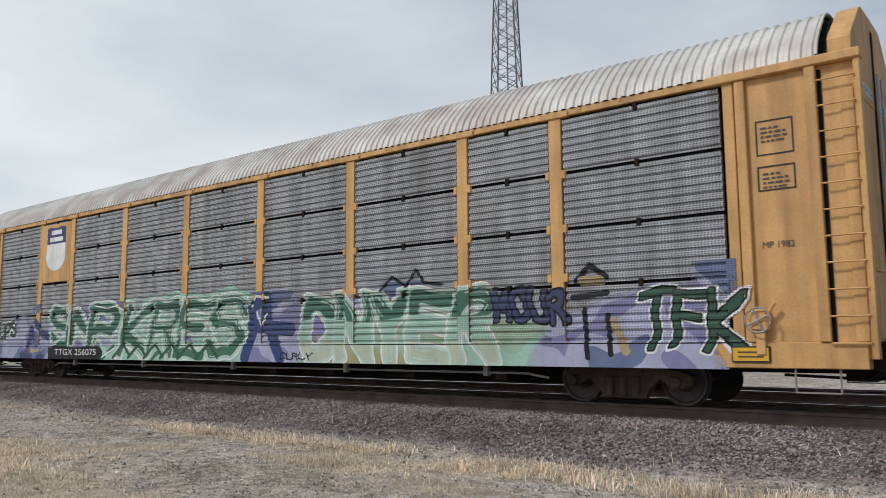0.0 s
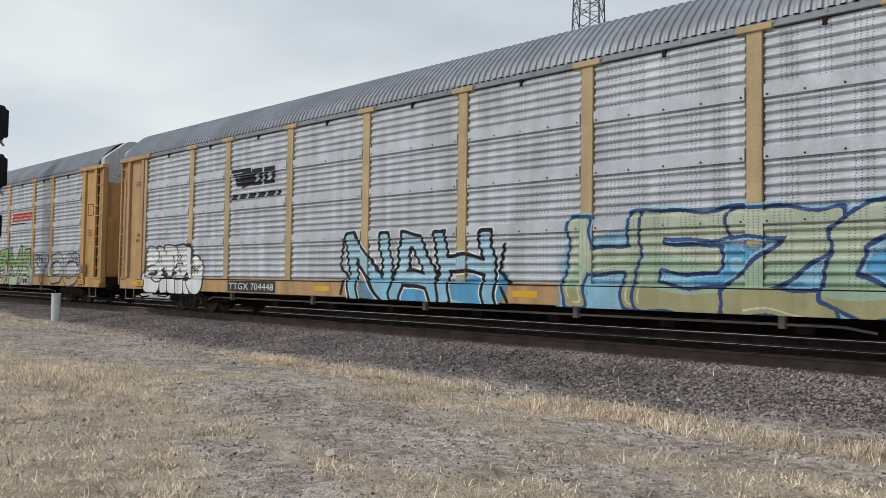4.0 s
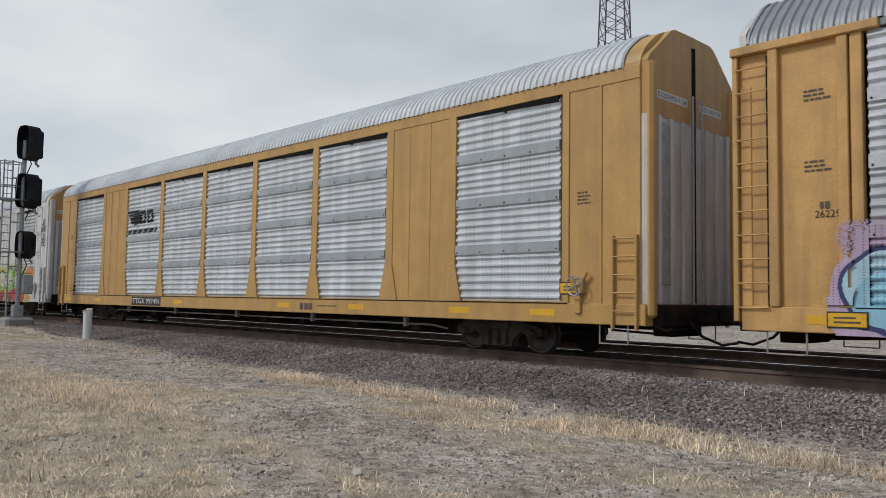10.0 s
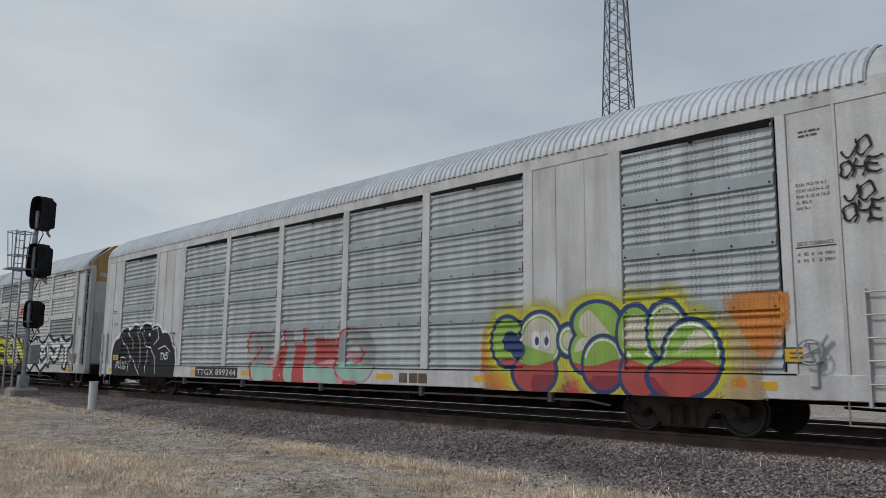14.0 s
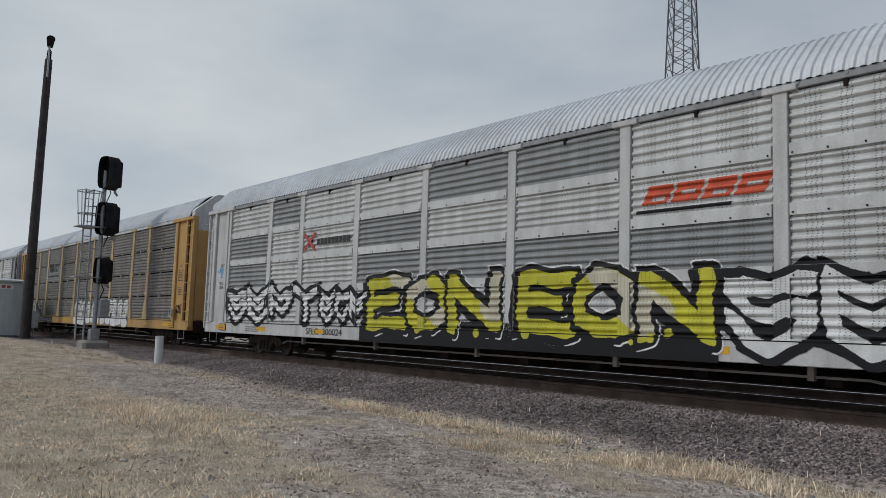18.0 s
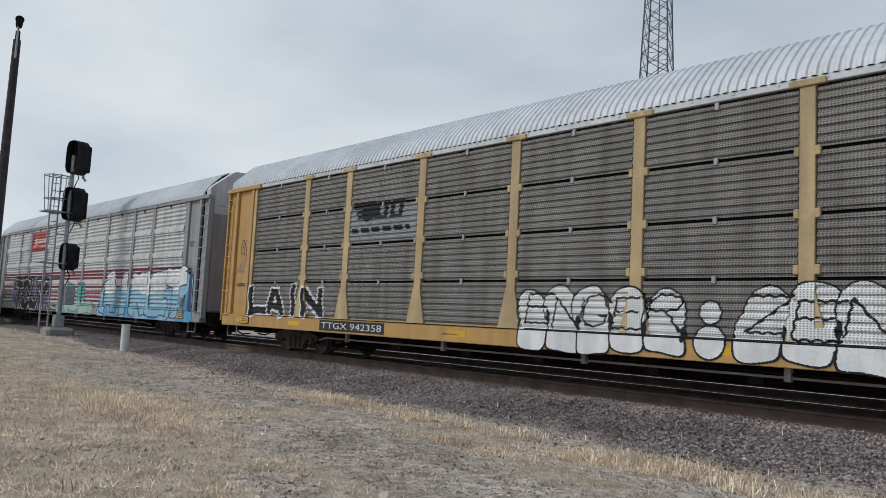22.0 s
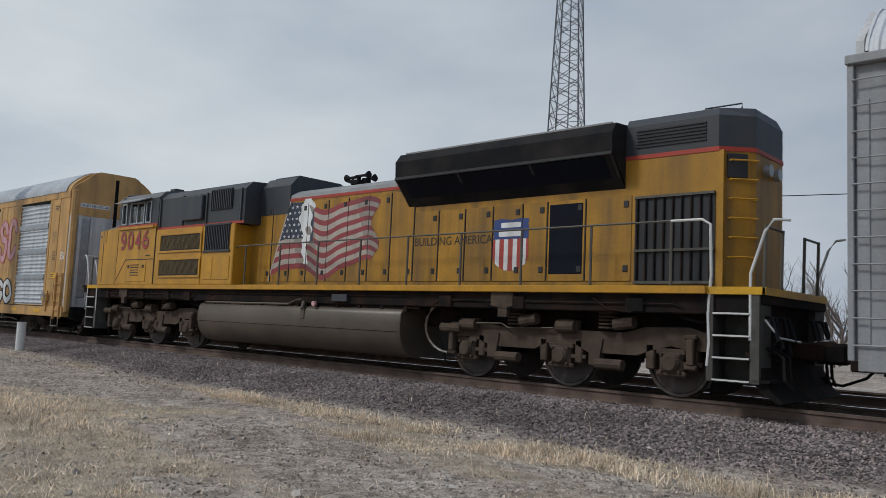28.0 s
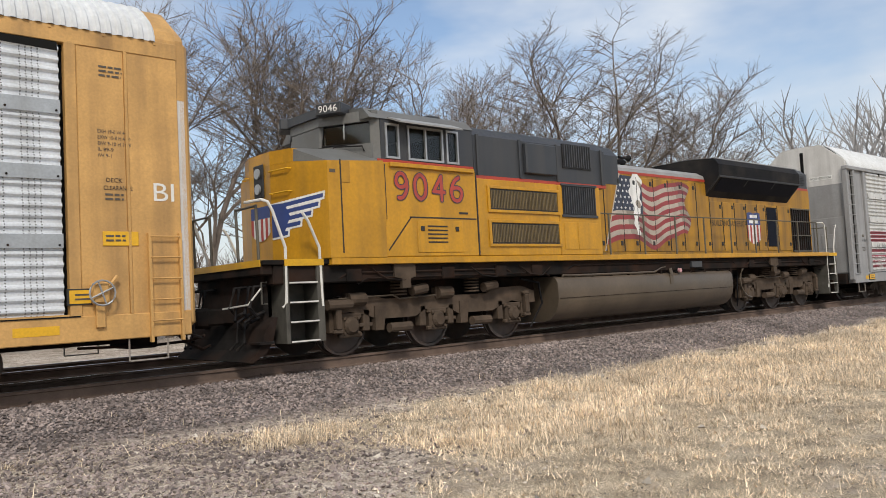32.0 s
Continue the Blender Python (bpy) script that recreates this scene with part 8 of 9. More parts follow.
# ends: pilots, end rails, couplers, hoses
for e, x in ((-1, -22.2), (1, -0.6)):
    part("pilot", Geo().box(*sorted((x - e * 0.10, x + e * 0.0)), -1.15, 1.15, 0.70, 1.60, 0.02), M["under"], loco, "black pilot plate")
    plow = [(x - e * 0.05, 0.78), (x + e * 0.10, 0.60), (x + e * 0.16, 0.42), (x + e * 0.24, 0.26), (x + e * 0.42, 0.10), (x + e * 0.36, 0.08), (x + e * 0.10, 0.22), (x - e * 0.02, 0.40), (x - e * 0.12, 0.78)]
    part("snow_plow", Geo().prism(plow[::e], -1.38, 1.38), M["under"], loco, "black curved plow blade")
    part("anticlimber", Geo().box(*sorted((x - e * 0.05, x + e * 0.16)), -1.40, 1.40, 1.46, 1.62, 0.02), M["under"], loco)
    for i, y in enumerate((-1.22, -1.05, -0.72, -0.55, 0.55, 0.72, 1.05, 1.22)):
        drop = 0.32 + 0.1 * (i % 3)
        part("hose", Geo().tube([(x, y, 1.30), (x + e * 0.20, y, 1.28), (x + e * 0.30, y * 1.02, 1.28 - drop), (x + e * 0.16, y * 0.96, 1.14 - drop), (x, y * 0.95, 1.2 - drop)], 0.03, 6), M["black"], loco)
    for y in (-1.28, 1.28):
        part("foot_board", Geo().box(*sorted((x, x + e * 0.26)), y - 0.18, y + 0.18, 0.36, 0.40), M["under"], loco)
        part("grab_iron", Geo().tube([(x, y, 1.0), (x + e * 0.1, y, 1.0), (x + e * 0.1, y, 1.35), (x, y, 1.35)], 0.016, 5), M["stair"], loco)
    part("end_stripe", Geo().box(*sorted((x + e * 0.165, x + e * 0.18)), -1.40, 1.40, 1.60, 1.71), M["stripe"], loco)
    g = Geo().box(*sorted((x, x + e * 0.5)), -0.16, 0.16, 0.68, 0.96, 0.03).box(*sorted((x + e * 0.42, x + e * 0.72)), -0.13, 0.17, 0.64, 0.98, 0.05)
    part("coupler", g, M["under"], loco)
    for y in (-1.1, -0.85, 0.85, 1.1):
        part("hose", Geo().tube([(x + e * 0.1, y, 0.85), (x + e * 0.32, y, 0.72), (x + e * 0.34, y, 0.4), (x + e * 0.42, y * 0.9, 0.28)], 0.026, 6), M["black"], loco)
    for y in (-1.2, -0.5, 0.5, 1.2):
        part("end_rail_post", Geo().tube([(x + e * 0.08, y, 1.66), (x + e * 0.1, y, 2.62)], 0.025, 6), M["rail_dark"], loco)
    for ys in (-1, 1):
        part("end_rail", Geo().tube([(x + e * 0.1, ys * 1.2, 2.60), (x + e * 0.1, ys * 0.5, 2.60)], 0.02, 6), M["rail_dark"], loco)
        part("uncoupling_lever", Geo().tube([(x + e * 0.15, ys * 1.35, 1.25), (x + e * 0.3, ys * 1.2, 1.0), (x + e * 0.3, ys * 0.3, 0.95)], 0.016, 5), M["rail_white"], loco)
# fuel tank
tk = [(1.30, 1.27), (1.42, 1.22), (1.475, 1.13), (1.485, 0.95), (1.485, 0.78), (1.45, 0.62), (1.36, 0.45), (1.22, 0.33), (1.0, 0.27)]
p = [(-y, z) for y, z in tk] + [(y, z) for y, z in tk[::-1]]
g = Geo()
ends = [(-15.20, 0.985), (-15.16, 1.0), (-7.66, 1.0), (-7.62, 0.985)]
vs = [(x, y * k, z) for x, k in ends for y, z in p]
n = len(p)
g.add(vs, [(r * n + i, r * n + (i + 1) % n, (r + 1) * n + (i + 1) % n, (r + 1) * n + i) for r in range(3) for i in range(n)])
part("fuel_tank", g, M["tank"], loco, "long dusty brown fuel tank", smooth=True)
for x, k in ((ends[0], 0), (ends[-1], 3)):
    ring = vs[k * n:(k + 1) * n]
    part("tank_end", Geo().add(ring, [tuple(range(n)) if k == 0 else tuple(range(n - 1, -1, -1))]), M["tank"], loco)
part("tank_seam", Geo().box(-15.18, -7.64, -1.492, -1.484, 0.775, 0.785), M["under"], loco)
part("tank_pipe", Geo().tube([(-15.0, -1.38, 1.0), (-14.95, -1.40, 1.28), (-14.6, -1.40, 1.27), (-11.4, -1.40, 1.28), (-11.1, -1.40, 1.38), (-10.9, -1.40, 1.40)], 0.03, 6), M["tank"], loco)
part("fuel_filler", Geo().tube([(-10.75, -1.45, 1.35), (-10.75, -1.5, 1.18)], 0.05, 8).box(-10.82, -10.68, -1.50, -1.44, 0.95, 1.2, 0.01), M["tank"], loco)
part("filler_cap", Geo().tube([(-10.35, -1.46, 1.30), (-10.35, -1.52, 1.30)], 0.06, 10), INK["pink"], loco, "pinkish red filler cap")
part("sight_box", Geo().box(-9.75, -9.25, -1.50, -1.40, 1.36, 1.52, 0.01), M["loco_grey"], loco)
M["loco_truck"] = material("dusty_locomotive_truck", (0.088, 0.064, 0.047), 0.85, spec=0.2, var=0.3, scale=4, dirt=(0.05, 0.04, 0.032), dirt_amount=0.5, bump=0.3)
arc = [(-7.0 + 0.62 * (1 - math.sin(i * 0.31)), -1.36, 0.94 + 0.50 * math.cos(i * 0.31)) for i in range(11)]
part("hose", Geo().tube([(-4.9, -1.38, 1.47)] + arc, 0.028, 6), M["tank"], loco, "dusty rubber hose beside the fuel tank")
# trucks
R_LOCO = 0.535
WHEEL_LOCO = wheelset_geo(R_LOCO).mesh("wheelset", M["wheel"], True)
AXLES = ((-20.48, -18.43, -16.31), (-6.15, -4.02, -1.98))
for axles in AXLES:
    mid = sum(axles) / 3
    tk = new("truck")
    tk.parent, tk.location = loco, (mid, 0, 0)
    for s in (-1, 1):
        y0, y1 = sorted((s * 0.95, s * 1.11))
        a = [x - mid for x in axles]
        low, top = 0.72, 1.02
        prof = [(a[0] - 0.5, 0.86), (a[0] - 0.45, 1.02), (a[0] + 0.45, 1.06), (a[0] + 0.8, 0.98), (a[1] - 0.35, 0.98), (a[1], 1.04), (a[1] + 0.4, 0.98), (a[2] - 0.8, 0.98), (a[2] - 0.45, 1.08), (a[2] + 0.3, 1.10), (a[2] + 0.7, 0.98), (a[2] + 0.72, 0.74),
                (a[2] + 0.32, 0.74), (a[2], 0.80), (a[2] - 0.32, 0.72), (a[2] - 0.6, 0.62), (a[1] + 0.55, 0.62), (a[1] + 0.3, 0.74), (a[1] - 0.3, 0.74), (a[1] - 0.55, 0.62), (a[0] + 0.6, 0.62), (a[0] + 0.32, 0.72), (a[0], 0.78), (a[0] - 0.35, 0.74)]
        part("side_frame", Geo().prism(prof, y0, y1), M["loco_truck"], tk)
        for x in a:
            jb = part("journal_box", Geo().box(x - 0.20, x + 0.20, y0 - 0.02, y1 + 0.03, 0.36, 0.74, 0.05), M["loco_truck"], tk)
            jb2 = Geo().lathe([(s * 1.20, 0.11), (s * 1.15, 0.155), (s * 1.11, 0.16)][::(1 if s < 0 else -1)], x, 0.535, 14)
            part("journal_cap", jb2, M["loco_truck"], jb)
            for za, zb in ((0.66, 0.76), (0.33, 0.41)):
                part("adapter", Geo().box(x - 0.25, x + 0.25, *sorted((s * 1.02, s * 1.12)), za, zb, 0.02), M["loco_truck"], jb)
            for bx, bz in ((-0.15, -0.13), (0.15, -0.13), (-0.15, 0.13), (0.15, 0.13)):
                part("bolt", Geo().box(x + bx - 0.025, x + bx + 0.025, *sorted((s * 1.13, s * 1.165)), 0.535 + bz - 0.025, 0.535 + bz + 0.025, 0.008), M["loco_truck"], jb)
            part("link_arm", Geo().box(x + 0.2, x + 0.5, *sorted((s * 1.04, s * 1.10)), 0.50, 0.57, 0.01), M["loco_truck"], jb)
            for px in (x - 0.36, x + 0.36):
                part("pedestal", Geo().box(px - 0.075, px + 0.075, y0, y1 + 0.02, 0.42, 0.82, 0.02), M["loco_truck"], tk)
        for k in range(3):
            x = (a[0] + a[1]) / 2 if k == 0 else ((a[1] + a[2]) / 2 if k == 1 else a[0] - 0.3)
            part("brake_cylinder", Geo().tube([(x - 0.25, s * 1.22, 0.45 if k < 2 else 0.92), (x + 0.25, s * 1.22, 0.45 if k < 2 else 0.92)], 0.09, 10), M["loco_truck"], tk)
        for x in ((a[0] + a[1]) / 2 + 0.1, (a[1] + a[2]) / 2 - 0.1):
            spring = Geo()
            for q in range(5):
                spring.tube([(x, s * 1.10, 1.03 + q * 0.06), (x, s * 1.10, 1.06 + q * 0.06)], 0.16, 12)
            part("spring", spring, M["loco_truck"], tk)
            part("damper", Geo().tube([(x + 0.55, s * 1.24, 1.15), (x + 0.2, s * 1.24, 1.10)], 0.10, 10), M["loco_truck"], tk)
        part("sand_hose", Geo().tube([(a[0] - 0.62, s * 1.15, 1.2), (a[0] - 0.66, s * 1.15, 0.7), (a[0] - 0.55, s * 1.05, 0.2)], 0.02, 5), M["black"], tk)
        part("sand_hose", Geo().tube([(a[2] + 0.2, s * 1.2, 1.25), (a[2] + 0.75, s * 1.22, 1.15), (a[2] + 0.85, s * 1.2, 0.7), (a[2] + 0.6, s * 1.05, 0.2)], 0.025, 6), M["black"], tk)
        part("hanger", Geo().prism([(a[1] - 1.29, 1.60), (a[1] - 1.29, 1.36), (a[1] - 1.12, 1.33), (a[1] - 1.12, 1.16), (a[1] - 0.92, 1.16), (a[1] - 0.92, 1.33), (a[1] - 0.80, 1.36), (a[1] - 0.80, 1.60)], *sorted((s * 1.40, s * 1.48))), M["loco_truck"], tk, "dusty hanger bracket under the deck")
        for x, zc in ((a[0] - 0.31, 0.68), (a[2] + 0.36, 0.72)):
            link = part("drop_link", Geo().box(x - 0.06, x + 0.06, *sorted((s * 1.11, s * 1.24)), zc - 0.20, zc + 0.20, 0.02), M["loco_truck"], tk)
            for dz in (-0.23, 0.23):
                part("link_pin", Geo().box(x - 0.10, x + 0.10, *sorted((s * 1.13, s * 1.22)), zc + dz - 0.04, zc + dz + 0.04, 0.02), M["loco_truck"], link)
        for x in (a[0] + 0.63, a[1] + 0.68):
            part("frame_leg", Geo().prism([(x - 0.10, 0.86), (x - 0.10, 0.42), (x + 0.09, 0.42), (x + 0.12, 0.62), (x + 0.16, 0.86)], *sorted((s * 1.0, s * 1.14))), M["loco_truck"], tk)
        for x, z in ((a[0] + 0.10, 1.0), (a[1] + 0.15, 1.04)):
            part("snubber", Geo().tube([(x - 0.18, s * 1.16, z), (x + 0.18, s * 1.16, z)], 0.12, 12).box(x - 0.20, x + 0.20, *sorted((s * 1.0, s * 1.16)), z - 0.10, z + 0.12, 0.02), M["loco_truck"], tk)
        part("brake_pipe", Geo().tube([(a[0] - 0.3, s * 1.2, 1.02), (a[0] + 0.9, s * 1.2, 1.04), (a[0] + 1.05, s * 1.2, 0.97), (a[1] - 0.1, s * 1.2, 1.0)], 0.016, 5), M["tank"], tk)
    part("truck_beam", Geo().box(-2.5, 2.5, -0.9, 0.9, 0.62, 0.92, 0.03), M["under"], tk)
    for x in axles:
        WHEELS.append((part("wheelset", WHEEL_LOCO, None, tk, at=pose(x - mid, 0, R_LOCO)), x - mid, R_LOCO))


# ---- beside the line ----
def at_ground(x, y):
    return float(ground_z(np.array([float(x)]), np.array([float(y)]))[0])


def signal_head(parent, x, y, z, turn, name="signal_head", scale=1.0):
    """A dark three-lamp head with its oval hood, facing its own -y."""
    h = new(name)
    h.parent = parent
    h.matrix_basis = pose(x, y, z, 0, 0, turn) @ Matrix.Scale(scale, 4)
    n = 16
    shell = [(0.30 * (1 if abs(math.cos(a)) > 1e-6 else 0) * math.copysign(abs(math.cos(a)) ** 0.6, math.cos(a)), 0.56 * math.copysign(abs(math.sin(a)) ** 0.6, math.sin(a))) for a in [2 * math.pi * i / n for i in range(n)]]
    part("back_plate", Geo().prism(shell[::-1], -0.03, 0.14), M["black"], h)
    for k, zz in enumerate((0.30, 0.0, -0.30)):
        part("lens", Geo().tube([(0, -0.05, zz), (0, -0.035, zz)], 0.10, 14), M["lens"], h)
    # hood right round the face
    vs, fs = [], []
    pts = shell + shell[:1]
    for k, (px, pz) in enumerate(pts):
        vs += [(px, -0.02, pz), (px * 0.97, -0.30, pz * 0.98), (px * 0.92, -0.30, pz * 0.95), (px * 0.95, -0.02, pz * 0.97)]
    for k in range(len(pts) - 1):
        for j in range(4):
            a, b = k * 4 + j, k * 4 + (j + 1) % 4
            fs.append((a, b, b + 4, a + 4))
    part("hood", Geo().add(vs, fs), M["black"], h)
    part("housing", Geo().box(-0.16, 0.16, 0.12, 0.36, -0.45, 0.45, 0.05), M["black"], h)
    part("bracket", Geo().tube([(0, 0.2, -0.45), (0, 0.2, -0.62), (0, 0.3, -0.7)], 0.045, 8), M["galv"], h)
    return h


SX, SY = -33.0, 9.45
SZ = at_ground(SX, SY)
sig = thing("railway_signal", "three dark signal heads on a grey mast with a caged ladder", "railway signal", SX, SY, SZ)
g = Geo().box(-0.5, 0.5, -0.5, 0.5, -0.2, 0.30, 0.10)
part("footing", g, M["concrete"], sig, "rounded concrete footing")
part("mast", Geo().tube([(0, 0, 0.2), (0, 0, 7.1)], 0.085, 12), M["galv"], sig)
part("mast_base", Geo().box(-0.18, 0.18, -0.18, 0.18, 0.30, 0.75, 0.03), M["galv"], sig)
TURN = 62.0
for dz, dx, sc in ((6.98, 0.10, 1.2), (5.12, 0.16, 1.2), (3.06, 0.05, 0.95)):
    signal_head(sig, 0.1 + dx, 0.16, dz, TURN * 0.35, scale=sc)
part("relay_box", Geo().box(0.0, 0.4, 0.05, 0.40, 1.2, 1.9, 0.02), M["galv"], sig, "small grey relay box")
LX, LY0, LY1 = -0.12, -0.66, -0.36
for y in (LY0, LY1):
    part("ladder_stile", Geo().box(LX - 0.03, LX + 0.03, y - 0.025, y + 0.025, 0.3, 6.3), M["galv"], sig)
for i in range(20):
    part("ladder_rung", Geo().tube([(LX, LY0, 0.5 + i * 0.3), (LX, LY1, 0.5 + i * 0.3)], 0.016, 5), M["galv"], sig)
for z in (2.2, 3.9, 5.6):
    part("ladder_bracket", Geo().box(LX - 0.03, LX + 0.03, LY1, 0.0, z, z + 0.05), M["galv"], sig)
for z in (4.75, 2.75):
    part("platform", Geo().box(-0.45, 0.3, -0.95, 0.1, z, z + 0.04), M["galv"], sig)
for z, w in ((6.2, 0.48), (5.3, 0.42), (4.8, 0.36)):
    pts = [(LX + w * 0.8 * math.cos(a), -0.5 + w * math.sin(a), z) for a in [2 * math.pi * i / 12 for i in range(13)]]
    part("cage_ring", Geo().tube(pts, 0.022, 5, caps=False), M["galv"], sig)
for a in (0.6, 1.8, 3.0, 4.2, 5.4):
    part("cage_bar", Geo().tube([(LX + 0.384 * math.cos(a), -0.5 + 0.48 * math.sin(a), 6.2), (LX + 0.29 * math.cos(a), -0.5 + 0.36 * math.sin(a), 4.8)], 0.018, 5), M["galv"], sig)
for z in (6.5, 4.7, 2.6):
    part("cable", Geo().tube([(0.08, 0.1, z), (0.2, 0.2, z - 0.3), (0.1, 0.08, z - 0.7)], 0.02, 5), M["black"], sig)

# white marker post
PX, PY = -25.0, 9.15
mp = thing("marker_post", "short round white plastic marker post", "post", PX, PY, at_ground(PX, PY))
part("post_body", Geo().tube([(0, 0, -0.1), (0, 0, 0.80)], 0.125, 18), M["white_pvc"], mp)
part("post_cap", Geo().tube([(0, 0, 0.80), (0, 0, 0.84)], 0.135, 18), M["white_pvc"], mp)

# tall dark pole with a siren-like lamp
QX, QY = -46.0, 9.75
qp = thing("tall_pole", "tall dark wooden pole with a lamp head on top", "utility pole", QX, QY, at_ground(QX, QY))
part("pole_shaft", Geo().tube([(0, 0, -0.3), (0.05, 0, 5), (0.1, 0, 10), (0.2, 0, 15.0)], 0.27, 12, 0.19), M["pole_wood"], qp)
part("lamp_arm", Geo().tube([(0.2, 0, 14.8), (0.2, 0, 15.45), (0.5, -0.05, 15.75)], 0.12, 10), M["under"], qp)
part("lamp_head", Geo().tube([(0.40, -0.03, 15.68), (0.75, -0.1, 15.86), (0.98, -0.14, 15.90)], 0.15, 10, 0.22), M["under"], qp)
part("meter_box", Geo().box(-0.15, 0.2, 0.22, 0.55, 0.55, 1.45, 0.02), M["galv"], qp, "grey meter box on the pole")
part("meter_pipe", Geo().tube([(0.02, 0.36, 0.55), (0.02, 0.36, -0.1)], 0.04, 6), M["galv"], qp)
part("side_conduit", Geo().tube([(0.62, -0.1, 15.6), (0.62, -0.1, 13.9)], 0.05, 6), M["galv"], qp)

# equipment cabinet at the foot of the pole
cb = thing("equipment_cabinet", "pale grey steel equipment cabinet with a low roof", "cabinet", -49.5, 8.8, at_ground(-49, 8.8))
part("body", Geo().box(-1.6, 1.6, -1.1, 1.1, 0.12, 3.0, 0.03), M["cabinet"], cb)
part("roof", Geo().prism([(-1.75, 3.0), (-1.75, 3.08), (0, 3.22), (1.75, 3.08), (1.75, 3.0)][::-1], -1.25, 1.25), M["cabinet"], cb)
part("plinth", Geo().box(-1.5, 1.5, -1.0, 1.0, -0.2, 0.14), M["concrete"], cb)
d = part("door", Geo().box(0.35, 1.35, -1.125, -1.09, 0.3, 2.7, 0.01), M["cabinet"], cb)
part("handle", Geo().box(0.45, 0.5, -1.16, -1.12, 1.4, 1.6), M["galv"], d)
part("sign_plate", Geo().box(1.60, 1.61, -0.6, 0.6, 2.6, 2.85), M["letter_white"], cb, "white strip sign with bars")
for i in range(4):
    part("lettering_bar", Geo().box(1.61, 1.614, -0.5 + i * 0.26, -0.32 + i * 0.26, 2.66, 2.8), INK["dull_red"], cb)
# aerial mast beside the cabinet
am = thing("aerial_mast", "slim steel mast with two small aerials", "antenna", -49.6, 5.9, at_ground(-49, 6))
part("mast_tube", Geo().tube([(0, 0, 0), (0, 0, 12.6)], 0.05, 8), M["galv"], am)
for z in (11.9, 10.9):
    part("aerial_boom", Geo().tube([(0, 0, z), (0.9, 0.9, z)], 0.025, 6), M["galv"], am)
    part("aerial_loop", Geo().tube([(0.8, 0.8, z - 0.35), (0.95, 0.95, z - 0.35), (0.95, 0.95, z + 0.35), (0.8, 0.8, z + 0.35), (0.8, 0.8, z - 0.35)], 0.02, 5), M["galv"], am)

# lattice tower
TA, TD = radians(33.55), 92.0
TX, TY = -math.sin(TA) * TD, math.cos(TA) * TD
M["tower_steel"] = material("tower_steel", (0.10, 0.105, 0.115), 0.6, 0.3, var=0.15)
tw = thing("lattice_tower", "tall slim lattice steel tower beyond the tracks", "radio tower", TX, TY, -0.6)
H, W0, W1, NB = 56.0, 5.1, 1.5, 30
crn = [[Vector((sx * (W0 + (W1 - W0) * k / NB) / 2, sy * (W0 + (W1 - W0) * k / NB) / 2, H * k / NB)) for sx, sy in ((-1, -1), (1, -1), (1, 1), (-1, 1))] for k in range(NB + 1)]
TURNT = Matrix.Rotation(radians(20), 4, "Z")
crn = [[TURNT @ v for v in ring] for ring in crn]
for j in range(4):
    part("tower_leg", Geo().tube([crn[0][j], crn[NB][j]], 0.085, 6), M["tower_steel"], tw)
for k in range(NB):
    for j in range(4):
        a, b, c, e = crn[k][j], crn[k][(j + 1) % 4], crn[k + 1][j], crn[k + 1][(j + 1) % 4]
        part("brace", Geo().tube([a, e], 0.045, 4), M["tower_steel"], tw)
        part("brace", Geo().tube([b, c], 0.045, 4), M["tower_steel"], tw)
        if k % 2 == 0:
            part("girt", Geo().tube([a, b], 0.035, 4), M["tower_steel"], tw)
part("cable_run", Geo().tube([(0.5, -0.4, 0), (0.2, -0.2, H)], 0.07, 5), M["tower_steel"], tw)

# second signal beyond the tracks, utility pole with its wire
BX, BY = -1.1, 21.0
s2 = thing("railway_signal", "two dark signal heads on a grey mast beyond the tracks", "railway signal", BX, BY, at_ground(BX, BY))
part("mast", Geo().tube([(0, 0, -0.1), (0, 0, 6.4)], 0.10, 10), M["galv"], s2)
part("footing", Geo().box(-0.4, 0.4, -0.4, 0.4, -0.2, 0.25, 0.06), M["concrete"], s2)
for z in (5.9, 3.2):
    signal_head(s2, 0.35, 0.0, z, 100)
up = thing("utility_pole", "grey wooden utility pole with a single wire", "utility pole", 3.4, 32.0, at_ground(3, 32))
part("pole_shaft", Geo().tube([(0, 0, -0.3), (0, 0, 8.3)], 0.15, 10, 0.11), M["bark_pale"], up)
part("insulator", Geo().tube([(0, -0.1, 7.7), (0.35, -0.15, 7.7), (0.4, -0.15, 7.85)], 0.03, 6), M["galv"], up)
part("wire", Geo().tube([(0 - 24 * k / 12, 0.25 * k / 12, 7.0 + 0.9 * (k / 12) - 1.6 * (k / 12) * (1 - k / 12)) for k in range(13)], 0.018, 4), M["black"], up)


